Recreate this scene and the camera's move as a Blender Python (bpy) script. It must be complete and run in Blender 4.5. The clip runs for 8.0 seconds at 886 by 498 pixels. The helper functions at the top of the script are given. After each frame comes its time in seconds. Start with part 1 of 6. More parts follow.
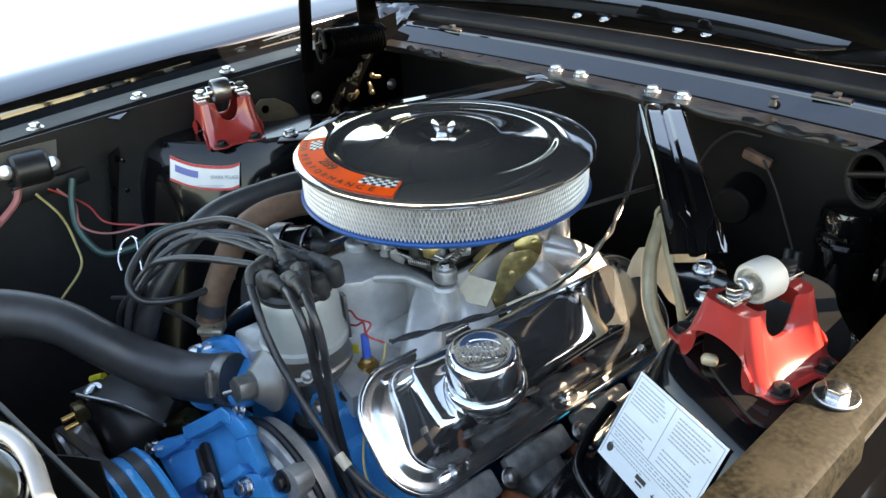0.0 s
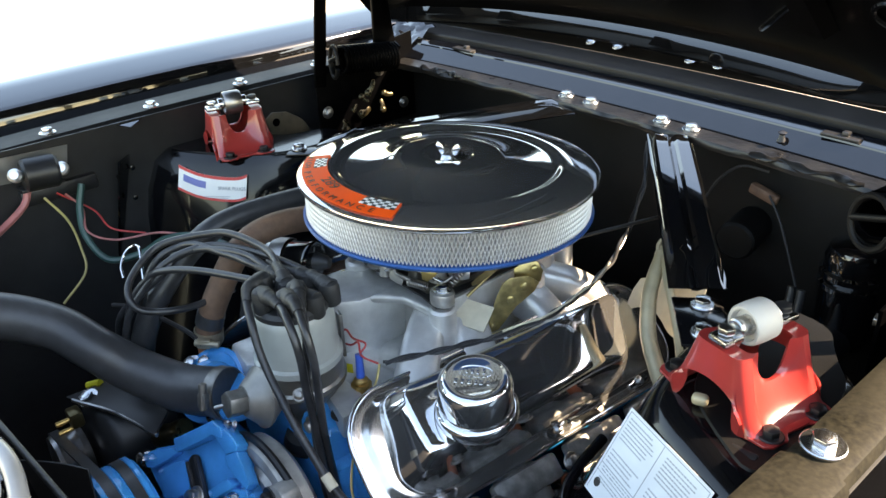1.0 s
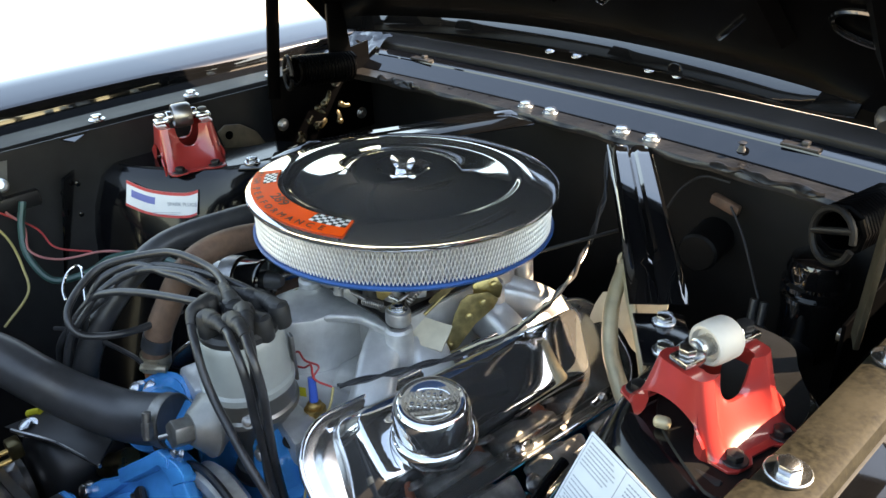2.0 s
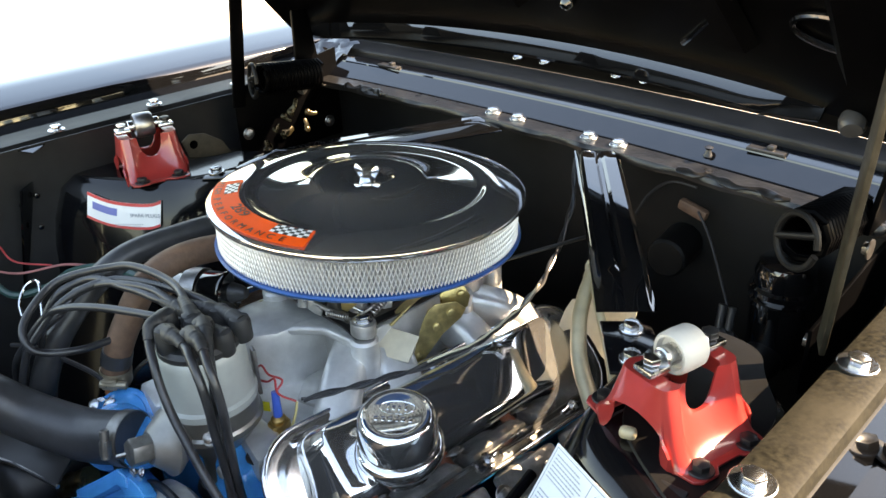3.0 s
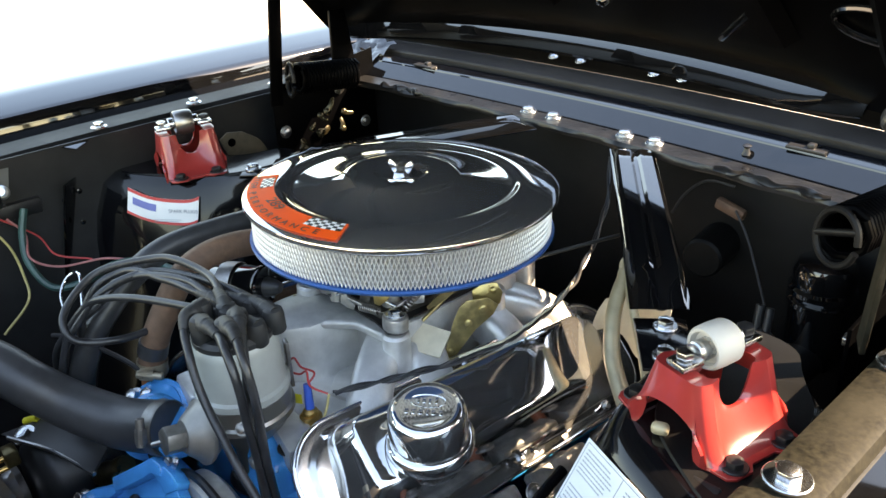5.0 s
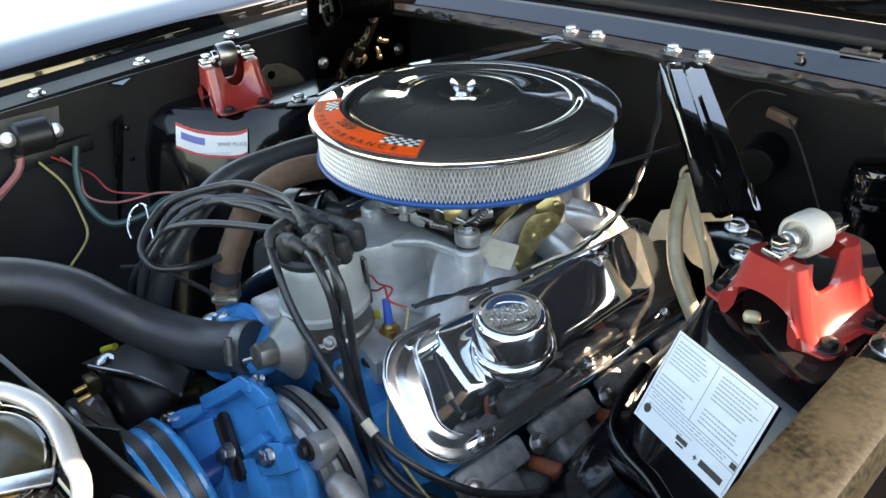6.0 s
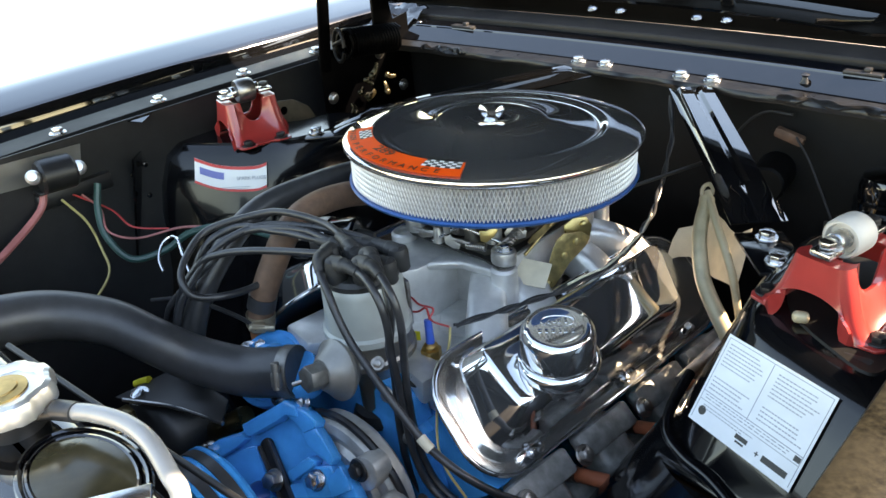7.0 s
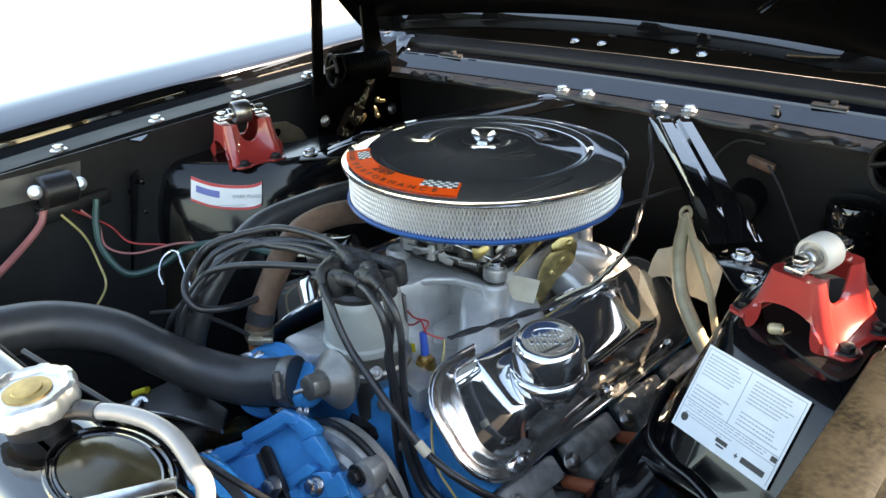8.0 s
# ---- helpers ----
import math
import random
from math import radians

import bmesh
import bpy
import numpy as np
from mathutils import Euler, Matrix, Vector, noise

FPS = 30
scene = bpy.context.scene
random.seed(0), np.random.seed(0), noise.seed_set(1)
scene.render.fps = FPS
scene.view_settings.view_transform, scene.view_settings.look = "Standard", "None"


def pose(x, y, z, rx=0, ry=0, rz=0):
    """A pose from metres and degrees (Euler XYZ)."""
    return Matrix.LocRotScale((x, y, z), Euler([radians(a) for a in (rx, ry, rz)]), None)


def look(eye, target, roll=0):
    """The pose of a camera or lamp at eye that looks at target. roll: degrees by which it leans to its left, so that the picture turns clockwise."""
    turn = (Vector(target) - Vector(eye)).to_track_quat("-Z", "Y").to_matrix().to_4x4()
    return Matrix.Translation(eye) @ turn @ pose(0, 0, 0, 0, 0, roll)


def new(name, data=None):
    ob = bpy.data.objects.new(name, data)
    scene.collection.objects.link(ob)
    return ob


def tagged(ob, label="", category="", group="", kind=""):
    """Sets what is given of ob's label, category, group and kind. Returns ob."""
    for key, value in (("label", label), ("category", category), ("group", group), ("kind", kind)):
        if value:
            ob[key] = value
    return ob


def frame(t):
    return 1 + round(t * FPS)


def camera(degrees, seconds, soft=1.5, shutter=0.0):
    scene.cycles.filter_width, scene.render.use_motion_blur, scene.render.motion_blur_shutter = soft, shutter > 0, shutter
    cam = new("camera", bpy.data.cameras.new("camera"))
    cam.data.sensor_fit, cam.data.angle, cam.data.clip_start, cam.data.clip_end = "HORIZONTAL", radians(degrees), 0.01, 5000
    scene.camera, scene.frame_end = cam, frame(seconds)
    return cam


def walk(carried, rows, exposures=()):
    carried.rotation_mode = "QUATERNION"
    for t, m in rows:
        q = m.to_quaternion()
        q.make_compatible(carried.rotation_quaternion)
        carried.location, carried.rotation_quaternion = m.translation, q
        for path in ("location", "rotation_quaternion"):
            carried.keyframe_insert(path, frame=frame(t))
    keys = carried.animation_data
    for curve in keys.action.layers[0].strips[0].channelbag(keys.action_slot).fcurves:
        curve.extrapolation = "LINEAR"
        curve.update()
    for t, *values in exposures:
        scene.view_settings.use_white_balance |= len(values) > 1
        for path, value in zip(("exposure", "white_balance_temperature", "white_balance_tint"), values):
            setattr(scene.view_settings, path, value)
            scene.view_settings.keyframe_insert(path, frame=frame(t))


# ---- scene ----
# The camera and its walk
cam = camera(57.73, 8.0)
PATH = [
    (0.0, (0.6704, -0.5955, 1.2703), (0.0088, -0.0207, 0.7887), -4.69),
    (0.5, (0.6871, -0.5919, 1.2779), (0.0075, -0.0330, 0.8028), -3.27),
    (1.0, (0.6778, -0.5773, 1.2783), (-0.0016, -0.0106, 0.8122), -2.73),
    (1.5, (0.6646, -0.5588, 1.2760), (-0.0048, 0.0235, 0.8147), -2.46),
    (3.0, (0.6652, -0.5264, 1.2695), (0.0247, 0.0933, 0.8161), -2.33),
    (3.5, (0.6720, -0.5176, 1.2696), (0.0326, 0.1085, 0.8235), -2.32),
    (4.0, (0.6752, -0.5192, 1.2672), (0.0303, 0.1106, 0.8341), -2.23),
    (4.2, (0.6756, -0.5205, 1.2623), (0.0255, 0.1072, 0.8343), -1.87),
    (5.3, (0.6685, -0.5398, 1.2555), (-0.0088, 0.0364, 0.7980), -3.79),
    (5.5, (0.6658, -0.5544, 1.2503), (-0.0091, 0.0136, 0.7793), -4.34),
    (6.0, (0.6369, -0.6131, 1.2460), (-0.0090, -0.0410, 0.7405), -5.01),
    (6.5, (0.6125, -0.6664, 1.2399), (-0.0191, -0.0753, 0.7382), -5.69),
    (7.0, (0.6011, -0.6911, 1.2429), (-0.0295, -0.0688, 0.7793), -5.29),
    (7.5, (0.6009, -0.7213, 1.2520), (-0.0192, -0.0710, 0.8132), -4.09),
    (8.0, (0.6110, -0.7425, 1.2553), (-0.0006, -0.0833, 0.8179), -3.53),
]
walk(cam, [(t, look(eye, target, roll)) for t, eye, target, roll in PATH], [(0.0, 3.06, 9200, 17), (1.5, 2.98, 9300, 17), (3.0, 3.20, 9900, 18), (4.0, 3.20, 9900, 18), (6.0, 3.06, 9300, 17), (8.0, 3.02, 9200, 17)])

# ---- world and light ----
SUN_ELEV, SUN_AZ = radians(38), radians(43)   # azimuth measured from +x towards +y
world = bpy.data.worlds.new("sky")
scene.world = world
world.use_nodes = True
wn = world.node_tree
sky = wn.nodes.new("ShaderNodeTexSky")
sky.sky_type = "NISHITA"
sky.sun_disc = False
sky.sun_elevation = SUN_ELEV
sky.sun_rotation = radians(90) - SUN_AZ
sky.air_density, sky.dust_density, sky.ozone_density = 1.6, 0.7, 5.0
wn.nodes["Background"].inputs["Strength"].default_value = 0.115
wn.links.new(sky.outputs[0], wn.nodes["Background"].inputs["Color"])
sun_dir = Vector((math.cos(SUN_ELEV) * math.cos(SUN_AZ), math.cos(SUN_ELEV) * math.sin(SUN_AZ), math.sin(SUN_ELEV)))
lamp = bpy.data.lights.new("sun", "SUN")
lamp.energy, lamp.angle, lamp.color = 3.3, radians(0.53), (1.0, 0.93, 0.82)
sun = new("sun", lamp)
sun.rotation_mode = "QUATERNION"
sun.rotation_quaternion = sun_dir.to_track_quat("Z", "Y")
sun.location = (3, 1, 5)


# ---- materials ----
def material(name, base, rough=0.5, metal=0.0, vary=0.15, scale=40.0, grime=None, grime_amount=0.0, grime_scale=9.0,
             bump=0.0, bump_scale=300.0, coat=0.0, rough_vary=0.1, spec=0.5, random_tint=0.0):
    m = bpy.data.materials.new(name)
    m.use_nodes = True
    t = m.node_tree
    b = t.nodes["Principled BSDF"]
    geo = t.nodes.new("ShaderNodeNewGeometry")
    n1 = t.nodes.new("ShaderNodeTexNoise")
    n1.inputs["Scale"].default_value, n1.inputs["Detail"].default_value = scale, 5
    t.links.new(geo.outputs["Position"], n1.inputs["Vector"])
    n2 = t.nodes.new("ShaderNodeTexNoise")
    n2.inputs["Scale"].default_value, n2.inputs["Detail"].default_value = grime_scale, 6
    t.links.new(geo.outputs["Position"], n2.inputs["Vector"])
    ramp = t.nodes.new("ShaderNodeMapRange")
    ramp.inputs["From Min"].default_value, ramp.inputs["From Max"].default_value = 0.3, 0.7
    ramp.inputs["To Min"].default_value, ramp.inputs["To Max"].default_value = 1 - vary, 1 + vary
    t.links.new(n1.outputs["Fac"], ramp.inputs["Value"])
    mul = t.nodes.new("ShaderNodeVectorMath")
    mul.operation = "SCALE"
    mul.inputs[0].default_value = base
    t.links.new(ramp.outputs[0], mul.inputs["Scale"])
    colour = mul.outputs[0]
    if grime:
        mask = t.nodes.new("ShaderNodeMapRange")
        mask.inputs["From Min"].default_value, mask.inputs["From Max"].default_value = 0.42, 0.68
        mask.inputs["To Max"].default_value = grime_amount
        t.links.new(n2.outputs["Fac"], mask.inputs["Value"])
        mix = t.nodes.new("ShaderNodeMix")
        mix.data_type = "RGBA"
        t.links.new(mask.outputs[0], mix.inputs["Factor"])
        t.links.new(colour, mix.inputs["A"])
        mix.inputs["B"].default_value = (*grime, 1)
        colour = mix.outputs["Result"]
    t.links.new(colour, b.inputs["Base Color"])
    rr = t.nodes.new("ShaderNodeMapRange")
    rr.inputs["From Min"].default_value, rr.inputs["From Max"].default_value = 0.3, 0.7
    rr.inputs["To Min"].default_value = max(0.01, rough * (1 - rough_vary))
    rr.inputs["To Max"].default_value = min(1.0, rough * (1 + rough_vary) + rough_vary * 0.08)
    t.links.new(n2.outputs["Fac"], rr.inputs["Value"])
    t.links.new(rr.outputs[0], b.inputs["Roughness"])
    b.inputs["Metallic"].default_value = metal
    b.inputs["Specular IOR Level"].default_value = spec
    b.inputs["Coat Weight"].default_value = coat
    b.inputs["Coat Roughness"].default_value = 0.03
    if bump:
        n3 = t.nodes.new("ShaderNodeTexNoise")
        n3.inputs["Scale"].default_value, n3.inputs["Detail"].default_value = bump_scale, 4
        t.links.new(geo.outputs["Position"], n3.inputs["Vector"])
        bp = t.nodes.new("ShaderNodeBump")
        bp.inputs["Strength"].default_value, bp.inputs["Distance"].default_value = bump, 0.001
        t.links.new(n3.outputs["Fac"], bp.inputs["Height"])
        t.links.new(bp.outputs[0], b.inputs["Normal"])
    return m


BLACK_PAINT = material("gloss_black_paint", (0.0034, 0.0036, 0.0042), 0.05, vary=0.2, coat=1.0, grime=(0.008, 0.0075, 0.007), grime_amount=0.15, bump=0.015, bump_scale=40)
FIREWALL_BLACK = material("dull_black_firewall_paint", (0.0045, 0.0045, 0.0048), 0.5, vary=0.3, grime=(0.009, 0.0082, 0.007), grime_amount=0.4, bump=0.1, spec=0.2)
BLACK_SATIN = material("satin_black_paint", (0.0120, 0.0120, 0.0128), 0.40, vary=0.3, grime=(0.016, 0.0145, 0.012), grime_amount=0.22, bump=0.1, spec=0.45)
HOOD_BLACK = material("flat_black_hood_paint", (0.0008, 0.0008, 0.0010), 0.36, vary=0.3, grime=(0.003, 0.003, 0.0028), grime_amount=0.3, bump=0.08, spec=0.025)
DULL_GREY = material("dull_grey_casting", (0.27, 0.265, 0.25), 0.34, 0.8, vary=0.15, scale=60, grime=(0.10, 0.095, 0.08), grime_amount=0.4, grime_scale=30, bump=0.15)
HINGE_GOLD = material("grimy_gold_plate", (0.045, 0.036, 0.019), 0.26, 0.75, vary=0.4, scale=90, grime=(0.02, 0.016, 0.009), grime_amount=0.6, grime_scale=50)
OLD_GOLD = material("aged_dichromate_plate", (0.15, 0.115, 0.055), 0.30, 0.85, vary=0.3, scale=80, grime=(0.08, 0.06, 0.03), grime_amount=0.6, grime_scale=50)
DUSTY_BLACK = material("dusty_black_rail", (0.012, 0.0105, 0.0065), 0.60, vary=0.9, scale=260, grime=(0.026, 0.0228, 0.0155), grime_amount=0.85, grime_scale=22, bump=0.3, bump_scale=180, spec=0.15)
HINGE_STEEL = material("weathered_hinge_steel", (0.075, 0.068, 0.050), 0.42, 0.7, vary=0.3, scale=90, grime=(0.03, 0.026, 0.018), grime_amount=0.6, grime_scale=30, bump=0.1)
# brown steel with the sun's tan put into its base colour
LIT_TAN = material("sunlit_tan_steel", (0.075, 0.060, 0.038), 0.55, 0.2, vary=0.4, scale=80, grime=(0.035, 0.028, 0.018), grime_amount=0.6, grime_scale=40, bump=0.2)
SEALER = material("dusty_seam_sealer", (0.006, 0.006, 0.0065), 0.30, vary=0.4, scale=120, grime=(0.016, 0.0155, 0.015), grime_amount=0.6, grime_scale=40, bump=0.5, bump_scale=130, spec=0.4)
DULL_WALL = material("dusty_brown_black_paint", (0.014, 0.0125, 0.0115), 0.45, vary=0.2, grime=(0.032, 0.029, 0.026), grime_amount=0.4, bump=0.1, spec=0.3)
COWL_PAINT = material("weathered_black_cowl_paint", (0.0022, 0.0026, 0.0038), 0.05, vary=0.3, coat=0.6, spec=0.5, grime=(0.0032, 0.0032, 0.0034), grime_amount=0.3, grime_scale=9, bump=0.02, bump_scale=18)
TOWER_PAINT = material("shaded_black_tower_paint", (0.0030, 0.0032, 0.0040), 0.12, vary=0.3, coat=0.35, spec=0.25, grime=(0.007, 0.007, 0.0075), grime_amount=0.3, bump=0.04, bump_scale=30)
CHROME = material("chrome", (0.72, 0.73, 0.74), 0.05, 0.94, vary=0.03, grime=(0.50, 0.48, 0.44), grime_amount=0.15, bump=0.006, bump_scale=25)
CHROME_WAVY = material("pressed_chrome", (0.78, 0.78, 0.78), 0.06, 0.95, vary=0.04, grime=(0.55, 0.52, 0.47), grime_amount=0.2, bump=0.03, bump_scale=16)
ZINC = material("zinc_plated_steel", (0.62, 0.64, 0.66), 0.25, 1.0, vary=0.15, scale=200, grime=(0.3, 0.28, 0.25), grime_amount=0.4, grime_scale=80)
TIN = material("bright_tinned_steel", (0.82, 0.80, 0.76), 0.34, 0.85, vary=0.08, scale=90, grime=(0.6, 0.57, 0.5), grime_amount=0.3, grime_scale=50, bump=0.05)
STEEL = material("bare_steel", (0.42, 0.41, 0.40), 0.35, 1.0, vary=0.2, scale=90, grime=(0.16, 0.11, 0.07), grime_amount=0.4, grime_scale=40)
ALU = material("cast_aluminium", (0.66, 0.66, 0.645), 0.40, 0.60, vary=0.12, scale=60, grime=(0.40, 0.39, 0.36), grime_amount=0.35, grime_scale=14, bump=0.25, bump_scale=500)
ALU_DARK = material("worn_cast_metal", (0.47, 0.46, 0.44), 0.42, 0.75, vary=0.2, scale=70, grime=(0.12, 0.10, 0.07), grime_amount=0.5, grime_scale=30, bump=0.25)
GOLD = material("dichromate_plate", (0.50, 0.38, 0.16), 0.30, 0.9, vary=0.25, scale=80, grime=(0.25, 0.2, 0.1), grime_amount=0.4, grime_scale=40)
BRASS = material("brass", (0.55, 0.34, 0.12), 0.35, 0.9, vary=0.2, scale=90, grime=(0.2, 0.13, 0.05), grime_amount=0.3, grime_scale=60)
LEVER_GOLD = material("tarnished_gold_plate", (0.58, 0.45, 0.20), 0.30, 0.7, vary=0.3, scale=80, grime=(0.12, 0.095, 0.045), grime_amount=0.6, grime_scale=50)
TAN_TUBE = material("plated_tan_tube", (0.50, 0.42, 0.28), 0.48, 0.25, vary=0.2, scale=60, grime=(0.25, 0.19, 0.1), grime_amount=0.4, grime_scale=30)
BLUE = material("engine_blue_enamel", (0.0001, 0.29, 0.66), 0.18, vary=0.12, scale=30, grime=(0.001, 0.07, 0.30), grime_amount=0.22, grime_scale=18, spec=0.4, coat=0.35, bump=0.2, bump_scale=220)
DARK_BLUE = material("dark_blue_enamel", (0.0005, 0.060, 0.22), 0.36, vary=0.12, scale=30, spec=0.25, coat=0.05)
BOOT_RUST = material("rust_red_boot", (0.34, 0.085, 0.035), 0.6, vary=0.2, scale=80, grime=(0.18, 0.05, 0.03), grime_amount=0.4, grime_scale=30)
RED = material("red_enamel", (0.35, 0.031, 0.027), 0.33, vary=0.12, scale=30, grime=(0.20, 0.008, 0.008), grime_amount=0.35, coat=0.8, bump=0.08, bump_scale=150)
RUBBER = material("black_rubber", (0.030, 0.031, 0.033), 0.36, vary=0.25, scale=80, grime=(0.07, 0.07, 0.07), grime_amount=0.35, bump=0.1)
BOOT = material("black_boot_rubber", (0.016, 0.0165, 0.017), 0.52, vary=0.25, scale=80, grime=(0.035, 0.035, 0.036), grime_amount=0.4, grime_scale=50, bump=0.15)
CARB_METAL = material("dark_zinc_casting", (0.16, 0.155, 0.14), 0.36, 0.8, vary=0.3, scale=90, grime=(0.05, 0.045, 0.035), grime_amount=0.6, grime_scale=45, bump=0.3)
LEAD = material("black_lead_jacket", (0.018, 0.0185, 0.020), 0.30, vary=0.2, scale=120, grime=(0.07, 0.07, 0.075), grime_amount=0.3, grime_scale=40)
BROWN_HOSE = material("rusty_brown_hose", (0.16, 0.085, 0.052), 0.65, vary=0.25, scale=90, grime=(0.09, 0.05, 0.035), grime_amount=0.6, grime_scale=30, bump=0.35)
GREY_PLASTIC = material("hazy_grey_plastic", (0.33, 0.35, 0.33), 0.30, vary=0.08, scale=30, grime=(0.22, 0.23, 0.22), grime_amount=0.4, grime_scale=18)
POLY = material("pale_polyurethane", (0.44, 0.43, 0.40), 0.5, vary=0.1, scale=60, grime=(0.35, 0.33, 0.29), grime_amount=0.4, grime_scale=30)
CANISTER = material("grey_zinc_canister", (0.24, 0.235, 0.22), 0.42, 0.55, vary=0.15, scale=60, grime=(0.20, 0.19, 0.17), grime_amount=0.5, grime_scale=35, bump=0.1)
CLAMP_STEEL = material("dull_clamp_steel", (0.24, 0.235, 0.22), 0.42, 0.8, vary=0.2, scale=90, grime=(0.12, 0.10, 0.08), grime_amount=0.6, grime_scale=60)
CLAMP_TAN = material("tarnished_tan_clamp", (0.36, 0.31, 0.23), 0.42, 0.6, vary=0.2, scale=90, grime=(0.20, 0.15, 0.09), grime_amount=0.5, grime_scale=60)
RUST_STUB = material("rusty_stub", (0.34, 0.12, 0.045), 0.7, vary=0.3, scale=90, grime=(0.18, 0.06, 0.025), grime_amount=0.5, grime_scale=60, bump=0.3)
TIMING_ALLOY = material("pale_sandcast_alloy", (0.46, 0.45, 0.42), 0.42, 0.45, vary=0.2, scale=60, grime=(0.20, 0.19, 0.16), grime_amount=0.5, grime_scale=28, bump=0.3)
EXHAUST = material("sooty_cast_iron", (0.30, 0.295, 0.28), 0.5, 0.45, vary=0.35, scale=70, grime=(0.09, 0.085, 0.075), grime_amount=0.7, grime_scale=28, bump=0.5, bump_scale=160)
CHROME_DUSTY = material("dusty_pressed_chrome", (0.66, 0.65, 0.62), 0.16, 0.92, vary=0.1, scale=120, grime=(0.45, 0.42, 0.36), grime_amount=0.5, grime_scale=60, bump=0.04, bump_scale=60)
PAPER_FILTER = material("white_filter_pleats", (0.42, 0.42, 0.41), 0.8, vary=0.08)
WIRE_MESH = material("bright_wire_mesh", (0.66, 0.66, 0.66), 0.35, 0.6, vary=0.1)
DECAL_ORANGE = material("orange_red_decal", (0.95, 0.088, 0.010), 0.5, vary=0.05, scale=30, spec=0.15)
DECAL_WHITE = material("white_print", (0.78, 0.78, 0.76), 0.35, vary=0.04)
DECAL_BLACK = material("black_print", (0.012, 0.012, 0.012), 0.4, vary=0.1)
LABEL_PAPER = material("pale_label_paper", (0.74, 0.77, 0.79), 0.4, vary=0.05, grime=(0.62, 0.66, 0.71), grime_amount=0.3, grime_scale=30)
PRINT_GREY = material("grey_print", (0.30, 0.32, 0.35), 0.5, vary=0.1)
PRINT_BLUE = material("blue_print", (0.13, 0.16, 0.42), 0.45, vary=0.1)
PRINT_RED = material("red_print", (0.62, 0.03, 0.03), 0.4, vary=0.06)
CREAM = material("cream_paper", (0.62, 0.56, 0.43), 0.7, vary=0.12, scale=60, grime=(0.45, 0.38, 0.26), grime_amount=0.4)
RED_WIRE = material("red_wire", (0.45, 0.04, 0.04), 0.4)
PINK_WIRE = material("faded_red_wire", (0.42, 0.14, 0.13), 0.45)
GREEN_WIRE = material("dark_green_wire", (0.02, 0.075, 0.065), 0.4)
YELLOW_WIRE = material("yellow_wire", (0.50, 0.40, 0.16), 0.45)
YELLOW = material("yellow_tag", (0.62, 0.52, 0.03), 0.5)
BLUE_PLASTIC = material("blue_plastic", (0.02, 0.10, 0.45), 0.35)
CLEAR_HOSE = material("milky_clear_hose", (0.34, 0.335, 0.325), 0.24, vary=0.08, grime=(0.36, 0.35, 0.32), grime_amount=0.3, coat=0.5)
CLEAR_HOSE.node_tree.nodes["Principled BSDF"].inputs["Transmission Weight"].default_value = 0.22
CONCRETE = material("sunlit_concrete", (0.68, 0.60, 0.49), 0.85, vary=0.08, scale=6, grime=(0.60, 0.53, 0.43), grime_amount=0.4, grime_scale=1.2, bump=0.3, bump_scale=120)
BROWN_GLASS = material("brown_tinted_lens", (0.050, 0.040, 0.020), 0.16, vary=0.25, scale=60, spec=0.4, grime=(0.030, 0.024, 0.012), grime_amount=0.5, grime_scale=40)


# ---- builders ----
ORIGIN = {}


def thing(name, base, label, category, group="", kind=""):
    ob = new(name)
    ob.empty_display_size = 0.02
    ob.location = base
    ORIGIN[ob.name] = Vector(base)
    return tagged(ob, label, category, group, kind)


def part(name, bm, material, parent, label=""):
    """One mesh, given in world places, as a part of a thing or of a part."""
    me = bpy.data.meshes.new(name)
    if isinstance(bm, bmesh.types.BMesh):
        bmesh.ops.recalc_face_normals(bm, faces=bm.faces[:])
        bm.to_mesh(me)
        bm.free()
    else:
        me.from_pydata(*bm)
    ob = new(name, me)
    base = Vector((0, 0, 0))
    if parent is not None:
        base = ORIGIN[parent.name]
        ob.parent = parent
    me.transform(Matrix.Translation(-base))
    ORIGIN[ob.name] = base
    me.materials.append(material)
    for p in me.polygons:
        p.use_smooth = True
    me.set_sharp_from_angle(angle=radians(38))
    if label:
        tagged(ob, label)
    return ob


def structure(name, bm, material, label, category):
    ob = part(name, bm, material, None)
    return tagged(ob, label, category, kind="structure")


def bevel(bm, width, segments=2, edges=None):
    bmesh.ops.bevel(bm, geom=list(edges or bm.edges), offset=width, segments=segments, affect="EDGES", profile=0.5, clamp_overlap=True)
    return bm


def box(size, m=Matrix(), round_by=0.0, bm=None, segments=2):
    out = bmesh.new()
    bmesh.ops.create_cube(out, size=1, matrix=Matrix.Diagonal((*size, 1)))
    if round_by:
        bevel(out, round_by, segments)
    out.transform(m)
    return join(bm, out)


def join(bm, other):
    if bm is None:
        return other
    me = bpy.data.meshes.new("join")
    other.to_mesh(me)
    other.free()
    bm.from_mesh(me)
    bpy.data.meshes.remove(me)
    return bm


